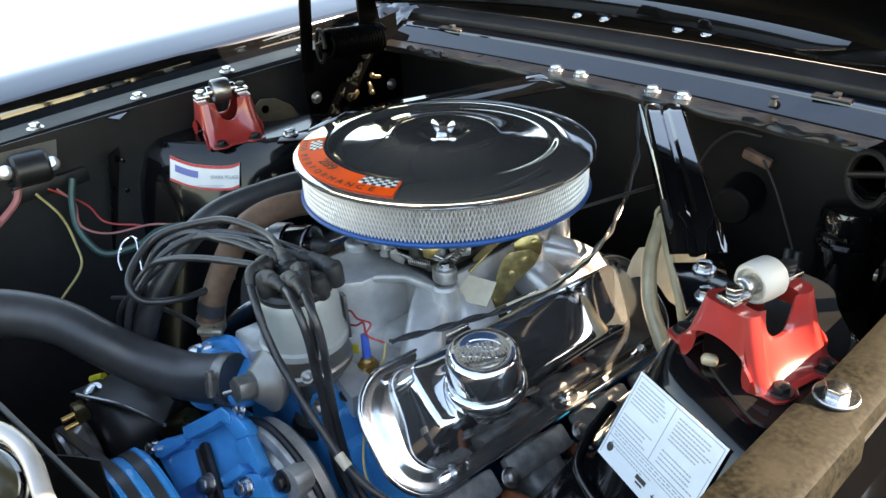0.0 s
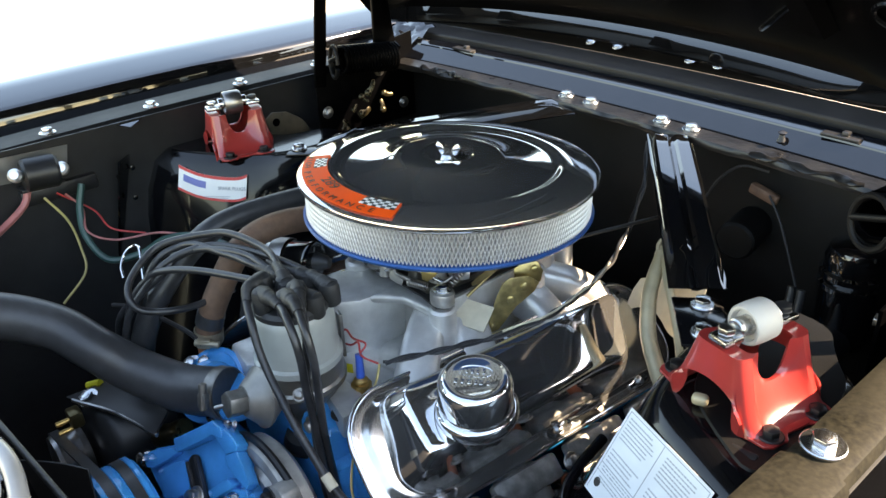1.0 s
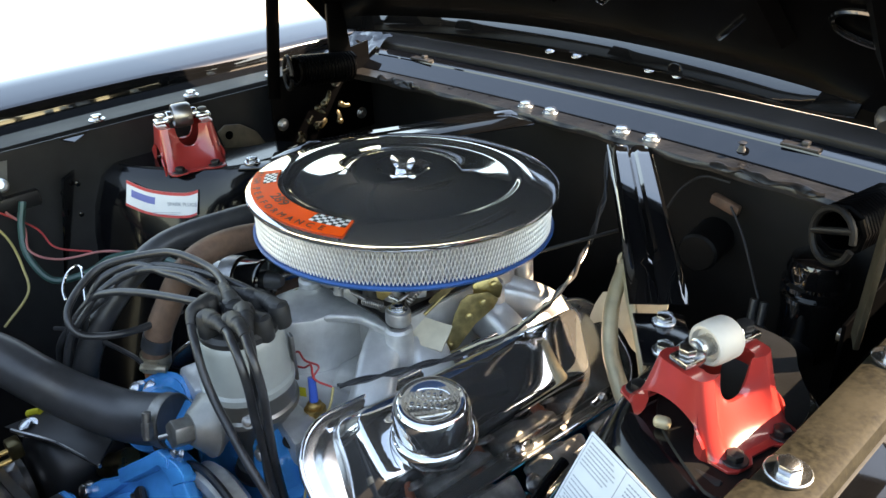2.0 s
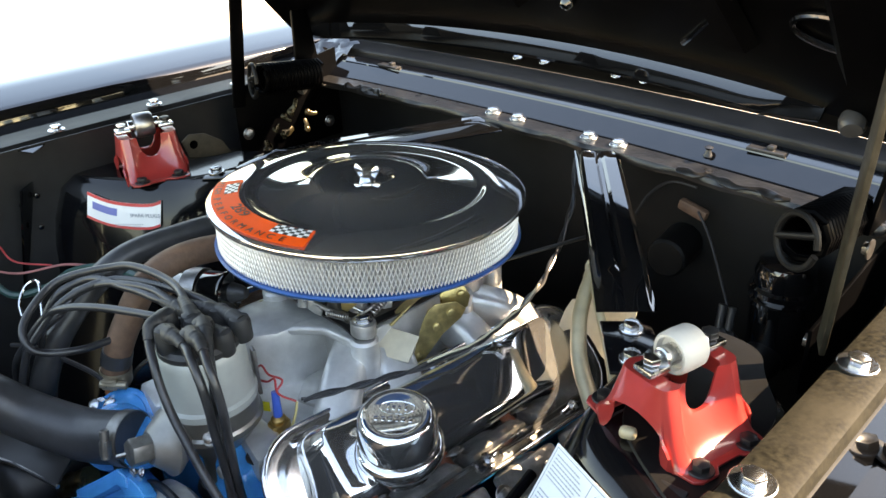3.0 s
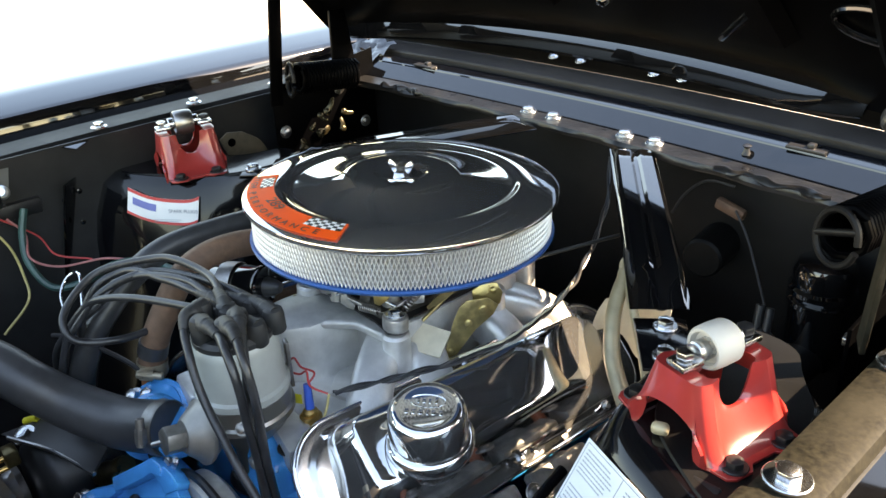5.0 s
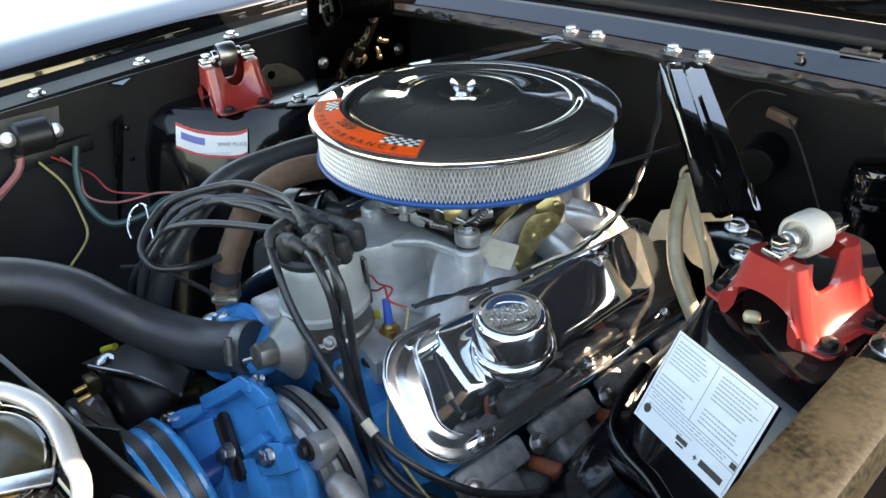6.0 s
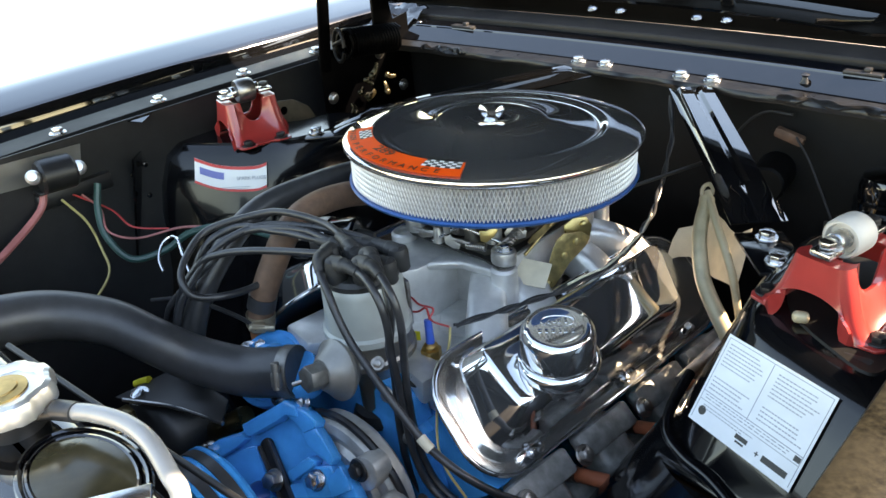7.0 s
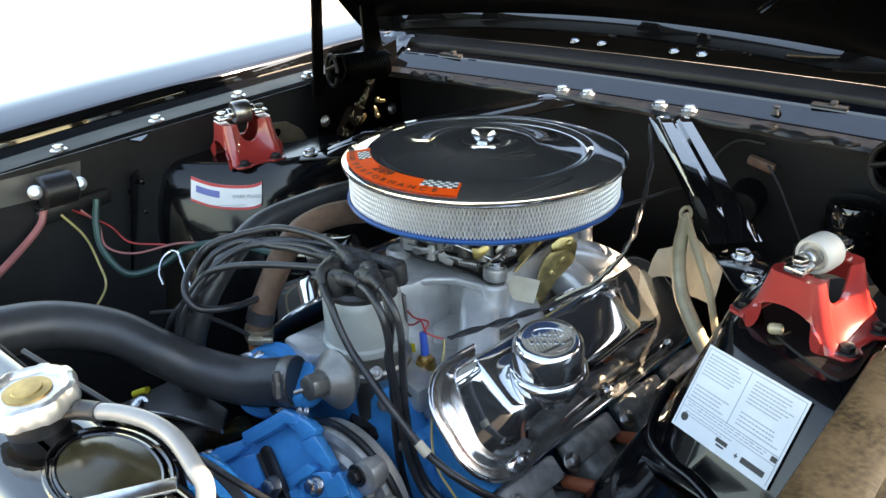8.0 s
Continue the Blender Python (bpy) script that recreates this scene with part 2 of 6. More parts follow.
def lathe(profile, m=Matrix(), segments=48, bm=None, arc=1.0):
    """A turned body about z from (radius, height) pairs."""
    out = bmesh.new()
    rings = []
    for r, z in profile:
        if r < 1e-6:
            rings.append([out.verts.new((0, 0, z))])
        else:
            rings.append([out.verts.new((r * math.cos(2 * math.pi * k / segments), r * math.sin(2 * math.pi * k / segments), z)) for k in range(segments)])
    for a, b in zip(rings, rings[1:]):
        for k in range(segments):
            n = (k + 1) % segments
            if len(a) == 1 and len(b) == 1:
                break
            if len(a) == 1:
                out.faces.new((a[0], b[k], b[n]))
            elif len(b) == 1:
                out.faces.new((a[k], b[0], a[n]))
            else:
                out.faces.new((a[k], b[k], b[n], a[n]))
    out.transform(m)
    return join(bm, out)


def rod(r, depth, m=Matrix(), segments=24, edge=0.0, bm=None):
    e = edge or min(r, depth) * 0.12
    return lathe([(0, -depth / 2), (r - e, -depth / 2), (r, -depth / 2 + e), (r, depth / 2 - e), (r - e, depth / 2), (0, depth / 2)], m, segments, bm)


def between(a, b, roll=0.0):
    """The pose whose z runs from a to b, at their middle."""
    a, b = Vector(a), Vector(b)
    return Matrix.Translation((a + b) / 2) @ (b - a).to_track_quat("Z", "Y").to_matrix().to_4x4() @ Matrix.Rotation(roll, 4, "Z")


def bar(a, b, r, bm=None, segments=16):
    return rod(r, (Vector(b) - Vector(a)).length, between(a, b), segments, bm=bm)


def curve_points(points, step=8):
    ps = [Vector(p) for p in points]
    ps = [2 * ps[0] - ps[1]] + ps + [2 * ps[-1] - ps[-2]]
    out = []
    for i in range(1, len(ps) - 2):
        for k in range(step):
            t = k / step
            a, b, c, d = ps[i - 1], ps[i], ps[i + 1], ps[i + 2]
            out.append(0.5 * (2 * b + (c - a) * t + (2 * a - 5 * b + 4 * c - d) * t * t + (3 * b - a - 3 * c + d) * t ** 3))
    out.append(ps[-2])
    return out


def tube(points, r, segments=12, step=8, bm=None, flat=1.0, ridges=0.0):
    """A round hose or wire along a smooth line."""
    out = bmesh.new()
    line = curve_points(points, step)
    side = None
    rings = []
    for i, p in enumerate(line):
        d = (line[min(i + 1, len(line) - 1)] - line[max(i - 1, 0)]).normalized()
        if side is None:
            side = d.orthogonal().normalized()
        side = (side - d * side.dot(d)).normalized()
        up = d.cross(side)
        rr = r(i / (len(line) - 1)) if callable(r) else r
        if ridges and i % 2:
            rr *= 1 - ridges
        rings.append([out.verts.new(p + rr * (math.cos(2 * math.pi * k / segments) * side + flat * math.sin(2 * math.pi * k / segments) * up)) for k in range(segments)])
    for a, b in zip(rings, rings[1:]):
        for k in range(segments):
            n = (k + 1) % segments
            out.faces.new((a[k], a[n], b[n], b[k]))
    out.faces.new(rings[0][::-1])
    out.faces.new(rings[-1])
    return join(bm, out)


def prism(outline, lower, upper, m=Matrix(), round_by=0.0, bm=None, segments=2, taper=1.0):
    """A solid from a closed (x, y) outline between two heights."""
    out = bmesh.new()
    cx = sum(p[0] for p in outline) / len(outline)
    cy = sum(p[1] for p in outline) / len(outline)
    lo = [out.verts.new((x, y, lower)) for x, y in outline]
    hi = [out.verts.new((cx + (x - cx) * taper, cy + (y - cy) * taper, upper)) for x, y in outline]
    n = len(outline)
    out.faces.new(lo[::-1])
    out.faces.new(hi)
    for k in range(n):
        out.faces.new((lo[k], lo[(k + 1) % n], hi[(k + 1) % n], hi[k]))
    bmesh.ops.recalc_face_normals(out, faces=out.faces[:])
    if round_by:
        bevel(out, round_by, segments)
    out.transform(m)
    return join(bm, out)


def loft(sections, closed=True, cap=True, bm=None, round_by=0.0):
    """A skin through lists of world points, all of one length."""
    out = bmesh.new()
    rows = [[out.verts.new(p) for p in s] for s in sections]
    n = len(sections[0])
    for a, b in zip(rows, rows[1:]):
        for k in range(n if closed else n - 1):
            out.faces.new((a[k], a[(k + 1) % n], b[(k + 1) % n], b[k]))
    if cap and closed:
        out.faces.new(rows[0][::-1])
        out.faces.new(rows[-1])
    bmesh.ops.recalc_face_normals(out, faces=out.faces[:])
    if round_by:
        bevel(out, round_by)
    return join(bm, out)


def round_rect(hu, hv, r, n=6):
    out = []
    for cx, cy, a0 in ((hu - r, hv - r, 0), (-hu + r, hv - r, 90), (-hu + r, -hv + r, 180), (hu - r, -hv + r, 270)):
        for k in range(n + 1):
            a = radians(a0 + 90 * k / n)
            out.append((cx + r * math.cos(a), cy + r * math.sin(a)))
    return out


def plate(points, thickness, round_by=0.0):
    """A flat plate over world corner points, grown along its normal."""
    ps = [Vector(p) for p in points]
    n = (ps[1] - ps[0]).cross(ps[2] - ps[1]).normalized()
    return loft([[p - n * thickness for p in ps], ps], round_by=round_by)


def sheet(sections, thickness, round_by=0.0):
    """A bent metal sheet: rows of points, given a thickness downwards along its normals."""
    out = bmesh.new()
    rows = [[out.verts.new(p) for p in s] for s in sections]
    for a, b in zip(rows, rows[1:]):
        for k in range(len(a) - 1):
            out.faces.new((a[k], a[k + 1], b[k + 1], b[k]))
    bmesh.ops.recalc_face_normals(out, faces=out.faces[:])
    bmesh.ops.solidify(out, geom=out.faces[:], thickness=thickness)
    return out


def frame_at(place, normal, along=(0, 0, 1)):
    """A pose at place with z along normal and x as near as can be to along."""
    z = Vector(normal).normalized()
    x = Vector(along)
    x = (x - z * x.dot(z)).normalized()
    y = z.cross(x)
    return Matrix.Translation(place) @ Matrix((x, y, z)).transposed().to_4x4()


def bolt(parent, place, normal, size=0.0075, material=None, washer=1.5, name="bolt", turn=0.3, tall=0.8):
    """A hexagon bolt head on a washer, as one part."""
    m = frame_at(place, normal, Vector(normal).orthogonal()) @ Matrix.Rotation(turn, 4, "Z")
    bm = bmesh.new()
    if washer:
        lathe([(0, 0), (size * washer, 0), (size * washer, size * 0.18), (size * washer * 0.95, size * 0.26), (0, size * 0.26)], Matrix(), 24, bm)
    hexa = [(size * math.cos(a), size * math.sin(a)) for a in (k * math.pi / 3 for k in range(6))]
    prism(hexa, size * 0.22, size * (0.22 + tall), Matrix(), size * 0.1, bm)
    lathe([(size * 0.72, size * (0.22 + tall)), (size * 0.55, size * (0.30 + tall)), (0, size * (0.32 + tall))], Matrix(), 18, bm)
    bm.transform(m)
    return part(name, bm, material or ZINC, parent)


def words(text, size, m, material, parent, name="lettering", squeeze=1.0):
    cu = bpy.data.curves.new("text", "FONT")
    cu.body, cu.size, cu.align_x, cu.align_y, cu.extrude = text, size, "CENTER", "CENTER", 0.00012
    tmp = bpy.data.objects.new("text", cu)
    scene.collection.objects.link(tmp)
    bpy.context.view_layer.update()
    me = bpy.data.meshes.new_from_object(tmp.evaluated_get(bpy.context.evaluated_depsgraph_get()))
    bpy.data.objects.remove(tmp)
    bm = bmesh.new()
    bm.from_mesh(me)
    bpy.data.meshes.remove(me)
    bm.transform(m @ Matrix.Diagonal((squeeze, 1, 1, 1)))
    return part(name, bm, material, parent)


# ---- ground and car body ----
g = bmesh.new()
bmesh.ops.create_grid(g, x_segments=1, y_segments=1, size=1500)
structure("ground", g, CONCRETE, "sunlit pale concrete ground around the car", "ground")


def bay_side(sign):
    """Fender with its bolting flange, and the apron wall below it."""
    rise = -0.016 if sign > 0 else 0.0
    section = [(0.513, 0.880), (0.516, 0.902), (0.522, 0.908), (0.575, 0.909), (0.582, 0.906), (0.588, 0.86), (0.642, 0.862), (0.650, 0.908), (0.6515, 0.918), (0.656, 0.9245), (0.664, 0.9275), (0.690, 0.9335), (0.715, 0.9395), (0.745, 0.9445), (0.775, 0.943),
               (0.805, 0.935), (0.85, 0.908), (0.89, 0.86), (0.92, 0.78), (0.935, 0.62), (0.935, 0.42), (0.92, 0.30)]
    if sign < 0:
        section = [(x + (0.018 if x < 0.6 else 0.004), z) for x, z in section]
    if sign > 0:
        section = [(x - (0.031 if 0.53 < x < 0.6 else 0.0), z) for x, z in section]
    split = [k for k, (x, z) in enumerate(section) if abs(z - 0.862) < 0.003][0]
    ob = thing("fender", (sign * 0.75, 0, 0), "gloss black painted steel front fender beside the open engine bay", "fender", "front fenders")
    for name, lo, hi in (("bolting_flange", 0, 5), ("gutter", 4, split + 1), ("inner_wall", split, split + 3), ("crown", split + 2, len(section))):
        rows = []
        for y in np.linspace(-1.05, 0.75, 25):
            bow = 0.012 * (1 - ((y - 0.1) / 0.9) ** 2)
            drop = 0.03 * max(0.0, -(y + 0.1)) ** 1.3
            rows.append([(sign * (x + (bow if x > 0.6 else 0)), y, z + rise * (x < 0.6) - drop) for x, z in section[lo:hi]])
        part(name, sheet(rows, 0.0015), FIREWALL_BLACK if name == "bolting_flange" else BLACK_PAINT, ob)
    return ob


far_fender = bay_side(-1)
near_fender = bay_side(1)
for y in (0.30, 0.175, 0.022, -0.133, -0.29, -0.46):
    bolt(far_fender, (-0.549 - 0.02 * max(0, -y), y, 0.9105 - 0.02 * max(0, -y)), (0, 0, 1), 0.0082, washer=1.5)
for y in (-0.14, -0.30):
    bolt(far_fender, (-0.632, y, 0.862), (0, 0, 1), 0.007, BLACK_SATIN, washer=1.3)
for y, z in ((-0.192, 0.830), (-0.198, 0.782), (-0.205, 0.737), (-0.215, 0.822)):
    bolt(far_fender, (-0.5275, y, z), (1, 0, 0), 0.0045, BLACK_PAINT, washer=0, name="rivet")
tri = plate([(-0.534, -0.15, 0.902), (-0.534, -0.205, 0.902), (-0.512, -0.185, 0.897)], 0.0015)
part("tab", tri, BLACK_PAINT, far_fender)

# the dusty rail on top of the near apron
rail = thing("apron_rail", (0.54, 0, 0.9), "dust-covered black steel rail along the fender apron", "rail")
for name, x0, x1, z, y0, y1 in (("rear_top", 0.5035, 0.5500, 0.9020, -0.168, 0.45), ("front_top", 0.5010, 0.5530, 0.9045, -0.66, -0.148)):
    rows = []
    for k, y in enumerate(np.linspace(y0, y1, 20)):
        lift = 0.0008 * math.sin(13 * y) - (0.002 if name == "front_top" and k == 19 else 0)
        rows.append([(x0, y, 0.866), (x0 + 0.001, y, z - 0.010), (x0 + 0.004, y, z - 0.0025 + lift), (x0 + 0.011, y, z + lift), (x1 - 0.010, y, z + 0.001 + lift), (x1 - 0.004, y, z - 0.0015 + lift), (x1 - 0.001, y, z - 0.009), (x1, y, 0.862)])
    part(name, sheet(rows, 0.002), DUSTY_BLACK, rail)
for y in (-0.128, 0.043, 0.19):
    bolt(rail, (0.5235, y, 0.9032), (0.02, 0, 1), 0.0085, washer=1.8)
bolt(near_fender, (0.566, 0.028, 0.848), (0, 0, 1), 0.009, BLACK_SATIN, washer=1.5)


def apron(sign):
    x = 0.530 if sign < 0 else 0.512
    rows = []
    for y in np.linspace(-0.75, 0.42, 16):
        wheel = 0.07 * math.exp(-((y - 0.0) / 0.25) ** 2)
        rows.append([(sign * x, y, 0.903 if sign < 0 else 0.894), (sign * (x + 0.002), y, 0.84), (sign * (x - wheel * 0.2), y, 0.75), (sign * (x - wheel), y, 0.62), (sign * (x - wheel - 0.03), y, 0.45), (sign * (x - 0.06), y, 0.25)])
    side = "far" if sign < 0 else "near"
    return structure("wall_apron_" + side, sheet(rows, 0.002), BLACK_SATIN, "satin black inner fender apron wall of the engine bay", "wall")


apron(-1)
apron(1)
fw = box((1.16, 0.012, 0.70), Matrix.Translation((0, 0.372, 0.555)), 0.003)
structure("wall_firewall", fw, FIREWALL_BLACK, "satin black steel firewall at the back of the bay", "wall")
fl = box((1.16, 1.30, 0.01), Matrix.Translation((0, -0.25, 0.25)))
structure("floor_pan", fl, BLACK_SATIN, "dark oily tray low under the engine", "floor")

# cowl: bolting flange, sloping glossy face, raised back lip
cowl = thing("cowl_panel", (0, 0.4, 0.9), "gloss black cowl panel with ragged sealer along its flange", "cowl panel")


def cowl_strip(name, profile, label="", ragged=0.0, material=BLACK_PAINT):
    """One pressed strip of the cowl, bowed across the car."""
    full = [profile[0]]
    for p, q in zip(profile, profile[1:]):
        if math.dist(p, q) > 0.012:
            full += [(p[0] + (q[0] - p[0]) * f, p[1] + (q[1] - p[1]) * f) for f in (0.03, 0.97)]
        full.append(q)
    rows = []
    for x in np.linspace(-0.565, 0.66, 43):
        b = -0.11 * x * x
        w = ragged * (1.5 * math.sin(61 * x) + math.sin(143 * x + 1))
        rows.append([(x, y + b + (w if k < 2 else 0), z) for k, (y, z) in enumerate(full)])
    return part(name, sheet(rows, 0.0015), material, cowl, label)


cowl_strip("bolting_flange", [(0.3035, 0.899), (0.3025, 0.904), (0.305, 0.9085), (0.336, 0.9095)], ragged=0.0014, material=SEALER)
cowl_strip("sloping_face", [(0.3365, 0.9100), (0.3375, 0.9110), (0.3655, 0.9280), (0.3668, 0.9275)], material=COWL_PAINT)
cowl_strip("seam", [(0.3670, 0.9270), (0.3678, 0.9295), (0.3695, 0.9302), (0.3870, 0.9345), (0.3895, 0.9345), (0.391, 0.922), (0.405, 0.921)], material=COWL_PAINT)
cowl_strip("upper_face", [(0.4055, 0.9210), (0.407, 0.937), (0.409, 0.9395), (0.447, 0.9445), (0.4495, 0.9460)], material=DULL_WALL)
cowl_strip("back_wall", [(0.4500, 0.9462), (0.4510, 0.9490), (0.4560, 1.0200), (0.4590, 1.0240), (0.464, 1.0250), (0.485, 1.026)], material=HOOD_BLACK)
rows = [[(x, 0.4855 - 0.11 * x * x, 1.026), (x, 0.50 - 0.11 * x * x, 1.025), (x, 0.56, 0.994), (x, 0.80, 1.000), (x, 0.95, 1.01)] for x in np.linspace(-0.60, 0.66, 25)]
part("rear_panel", sheet(rows, 0.0015), HOOD_BLACK, cowl, "flat black rear cowl panel under the hood edge")
for x, y, z in ((-0.099, 0.327, 0.9095), (-0.051, 0.326, 0.9095), (0.073, 0.325, 0.9095), (0.120, 0.324, 0.9095)):
    bolt(cowl, (x, y, z), (0, -0.05, 1), 0.0085, washer=1.4, tall=0.65)
# extra bolt heads that imitate the flange bolts' reflection in the back wall
for x in (-0.154, -0.102, 0.029, 0.076):
    bolt(cowl, (x, 0.4512 - 0.11 * x * x, 0.9605), (0, -0.45, 1), 0.0065, ZINC, washer=1.4, tall=0.35)
part("wall_bead", tube([(x, 0.4525 - 0.11 * x * x, 0.9700 - 0.03 * x) for x in (-0.26, -0.20, -0.14, -0.10)], 0.0014, 8), BLACK_PAINT, cowl)
rng = random.Random(4)
for x0, x1 in ((0.22, 0.36), (-0.40, -0.30), (0.38, 0.47)):
    bead = []
    for k in range(12):
        x = x0 + (x1 - x0) * k / 11
        bead.append((x, 0.306 - 0.11 * x * x + rng.uniform(-0.006, 0.004), 0.909 + rng.uniform(-0.001, 0.002)))
    part("sealer_bead", tube(bead, lambda s: 0.0045 + 0.002 * math.sin(17 * s), 8, 4, flat=0.5), SEALER, cowl)
for x in (-0.36, 0.298):
    y = 0.371 - 0.11 * x * x
    clip = box((0.046, 0.014, 0.004), Matrix.Translation((x, y, 0.9325)), 0.001)
    box((0.009, 0.010, 0.008), Matrix.Translation((x + 0.004, y + 0.003, 0.9355)), 0.002, clip)
    part("clip", clip, BLACK_SATIN, cowl)
knob = lathe([(0, 0), (0.006, 0), (0.004, 0.004), (0.003, 0.008), (0.0055, 0.011), (0, 0.014)], Matrix.Translation((0.235, 0.343, 0.9165)), 14)
part("stud", knob, BLACK_SATIN, cowl)
# bent corner gusset by the far hinge
rng = random.Random(21)
cg = sheet([[(-0.560 + 0.085 * u + rng.uniform(-0.003, 0.003), 0.268 + 0.02 * u + 0.105 * v + rng.uniform(-0.003, 0.003), 0.913 + 0.038 * v + rng.uniform(-0.006, 0.006)) for v in np.linspace(0, 1, 13)] for u in np.linspace(0, 1, 12)], 0.001)
part("gusset", cg, BLACK_PAINT, cowl, "crumpled gloss black corner gusset with bright reflections")


# ---- hood, open ----
hood = thing("hood", (0, 0.40, 1.05), "gloss black hood propped wide open, seen from its underside", "hood")
HOOD_TILT = radians(46)


def hood_at(x, s, d):
    """A place on the open hood: across, up along it from the hinge end, and below its skin."""
    crown = (0.035 + 0.043 * max(0.0, 1 - max(0.0, s) / 0.4)) * (x / 0.66) ** 2 + 0.02 * (s / 1.25) ** 2
    y = 0.305 - s * math.cos(HOOD_TILT) - (d + crown) * math.sin(HOOD_TILT)
    z = 1.052 + s * math.sin(HOOD_TILT) - (d + crown) * math.cos(HOOD_TILT)
    return (x, y, z)


rows = []
for s in (-0.042, 0.0, 0.04, 0.07, 0.12, 0.17, 0.22, 0.3, 0.4, 0.55, 0.7, 0.85, 1.0, 1.12, 1.25):
    far = 0.50 + 0.155 * min(1.0, max(0.0, s - 0.07) / 0.15)
    near = 0.50 + 0.150 * min(1.0, max(0.0, s - 0.03) / 0.05)
    r = [hood_at(x, s, 0) for x in np.linspace(-far, near, 27)]
    rows.append([hood_at(-far - 0.004, s, 0.022)] + r + [hood_at(near + 0.004, s, 0.022)])
part("skin", sheet(rows, 0.0012), HOOD_BLACK, hood)
frame_bm = None
for x0, x1, s0, s1 in ((-0.498, -0.40, 0.07, 1.22), (0.40, 0.498, 0.07, 1.22), (-0.55, 0.55, 1.08, 1.22)):
    secs = []
    for k in range(13):
        f = k / 12
        if x1 - x0 < 0.3:
            s = s0 + (s1 - s0) * f
            secs.append([hood_at(x0, s, 0.004), hood_at(x0 + 0.02, s, 0.028), hood_at(x1 - 0.02, s, 0.028), hood_at(x1, s, 0.004)])
        else:
            x = x0 + (x1 - x0) * f
            secs.append([hood_at(x, s0, 0.004), hood_at(x, s0 + 0.02, 0.028), hood_at(x, s1 - 0.02, 0.028), hood_at(x, s1, 0.004)])
    frame_bm = loft(secs, bm=frame_bm)
part("inner_frame", frame_bm, HOOD_BLACK, hood)
lip = []
for x in np.linspace(-0.498, 0.372, 29):
    px, py, pz = hood_at(x, -0.034, 0.004)
    end = min(1.0, (0.498 + x) / 0.05 + 0.35, (0.372 - x) / 0.10 + 0.45)
    lip.append([(px, py + a, pz + b * end) for a, b in ((-0.0125, -0.0165), (-0.0105, -0.0180), (-0.0085, -0.0165), (0.0015, 0.0080), (0.0040, 0.0150), (0.0065, 0.0175), (0.0095, 0.0165), (0.0105, 0.0120), (0.0060, -0.0060), (-0.0060, -0.0195), (-0.0100, -0.0205))])
part("rear_lip", loft(lip), BLACK_PAINT, hood)
stop = Vector(hood_at(0.405, -0.030, 0.010))
part("bump_stop", lathe([(0, -0.010), (0.012, -0.010), (0.0135, -0.004), (0.0130, 0.004), (0.010, 0.009), (0, 0.010)], frame_at(stop, (0.3, -0.8, -0.5)), 20), RUBBER, hood)
for x in (-0.3, 0.0, 0.3):
    secs = [[hood_at(x * (1 - 0.5 * f) - 0.022, 0.06 + 1.04 * f, 0.004), hood_at(x * (1 - 0.5 * f) - 0.012, 0.06 + 1.04 * f, 0.018), hood_at(x * (1 - 0.5 * f) + 0.012, 0.06 + 1.04 * f, 0.018), hood_at(x * (1 - 0.5 * f) + 0.022, 0.06 + 1.04 * f, 0.004)] for f in np.linspace(0, 1, 8)]
    part("rib", loft(secs), HOOD_BLACK, hood)

ring = [hood_at(0.405 + 0.040 * math.cos(a), 0.105 + 0.022 * math.sin(a), 0.005) for a in np.linspace(0, 2 * math.pi, 33)]
part("brace_opening", tube(ring, 0.0035, 8, 1), BLACK_PAINT, hood, "gloss black rim of an inner brace opening")
part("brace_edge", tube([hood_at(0.225, 0.03, 0.004), hood_at(0.26, 0.07, 0.005), hood_at(0.31, 0.13, 0.005), hood_at(0.36, 0.22, 0.005)], 0.004, 8), BLACK_PAINT, hood)
part("latch_stud", lathe([(0, 0), (0.010, 0), (0.010, 0.006), (0.006, 0.012), (0, 0.013)], frame_at(hood_at(0.085, 0.07, 0.002), (0, -math.sin(HOOD_TILT), -math.cos(HOOD_TILT)), (1, 0, 0)), 18), BLACK_PAINT, hood)


# ---- the car's cabin behind the hood ----
cabin = thing("car_cabin", (0, 1.5, 0.3), "gloss black car cabin with a raked windshield behind the hood", "car cabin")
GLASS_DARK = material("tinted_windshield", (0.006, 0.007, 0.007), 0.03, vary=0.1, spec=0.5)
part("windshield", loft([[(x * (1 - 0.10 * f), 0.78 + 0.46 * f + 0.10 * (1 - (x / 0.64) ** 2) * -1, 1.005 + 0.35 * f) for x in np.linspace(-0.64, 0.64, 13)] + [(x * (1 - 0.10 * f), 0.79 + 0.46 * f + 0.10 * (1 - (x / 0.64) ** 2) * -1, 0.998 + 0.35 * f) for x in np.linspace(0.64, -0.64, 13)] for f in (0, 0.5, 1)]), GLASS_DARK, cabin)
part("roof", prism(round_rect(0.60, 0.52, 0.10), 1.345, 1.375, Matrix.Translation((0, 1.68, 0)), 0.012), BLACK_PAINT, cabin)
for sgn in (-1, 1):
    part("pillar", box((0.05, 0.05, 0.60), between((sgn * 0.665, 0.79, 0.98), (sgn * 0.60, 1.25, 1.36)), 0.012), BLACK_PAINT, cabin)
    part("door", box((0.06, 1.50, 0.64), Matrix.Translation((sgn * 0.84, 1.52, 0.62)), 0.025, segments=3), BLACK_PAINT, cabin)
    part("side_window", plate([(sgn * 0.80, 0.95, 0.94), (sgn * 0.80, 2.15, 0.94), (sgn * 0.62, 2.10, 1.34), (sgn * 0.62, 1.26, 1.34)], 0.005), GLASS_DARK, cabin)
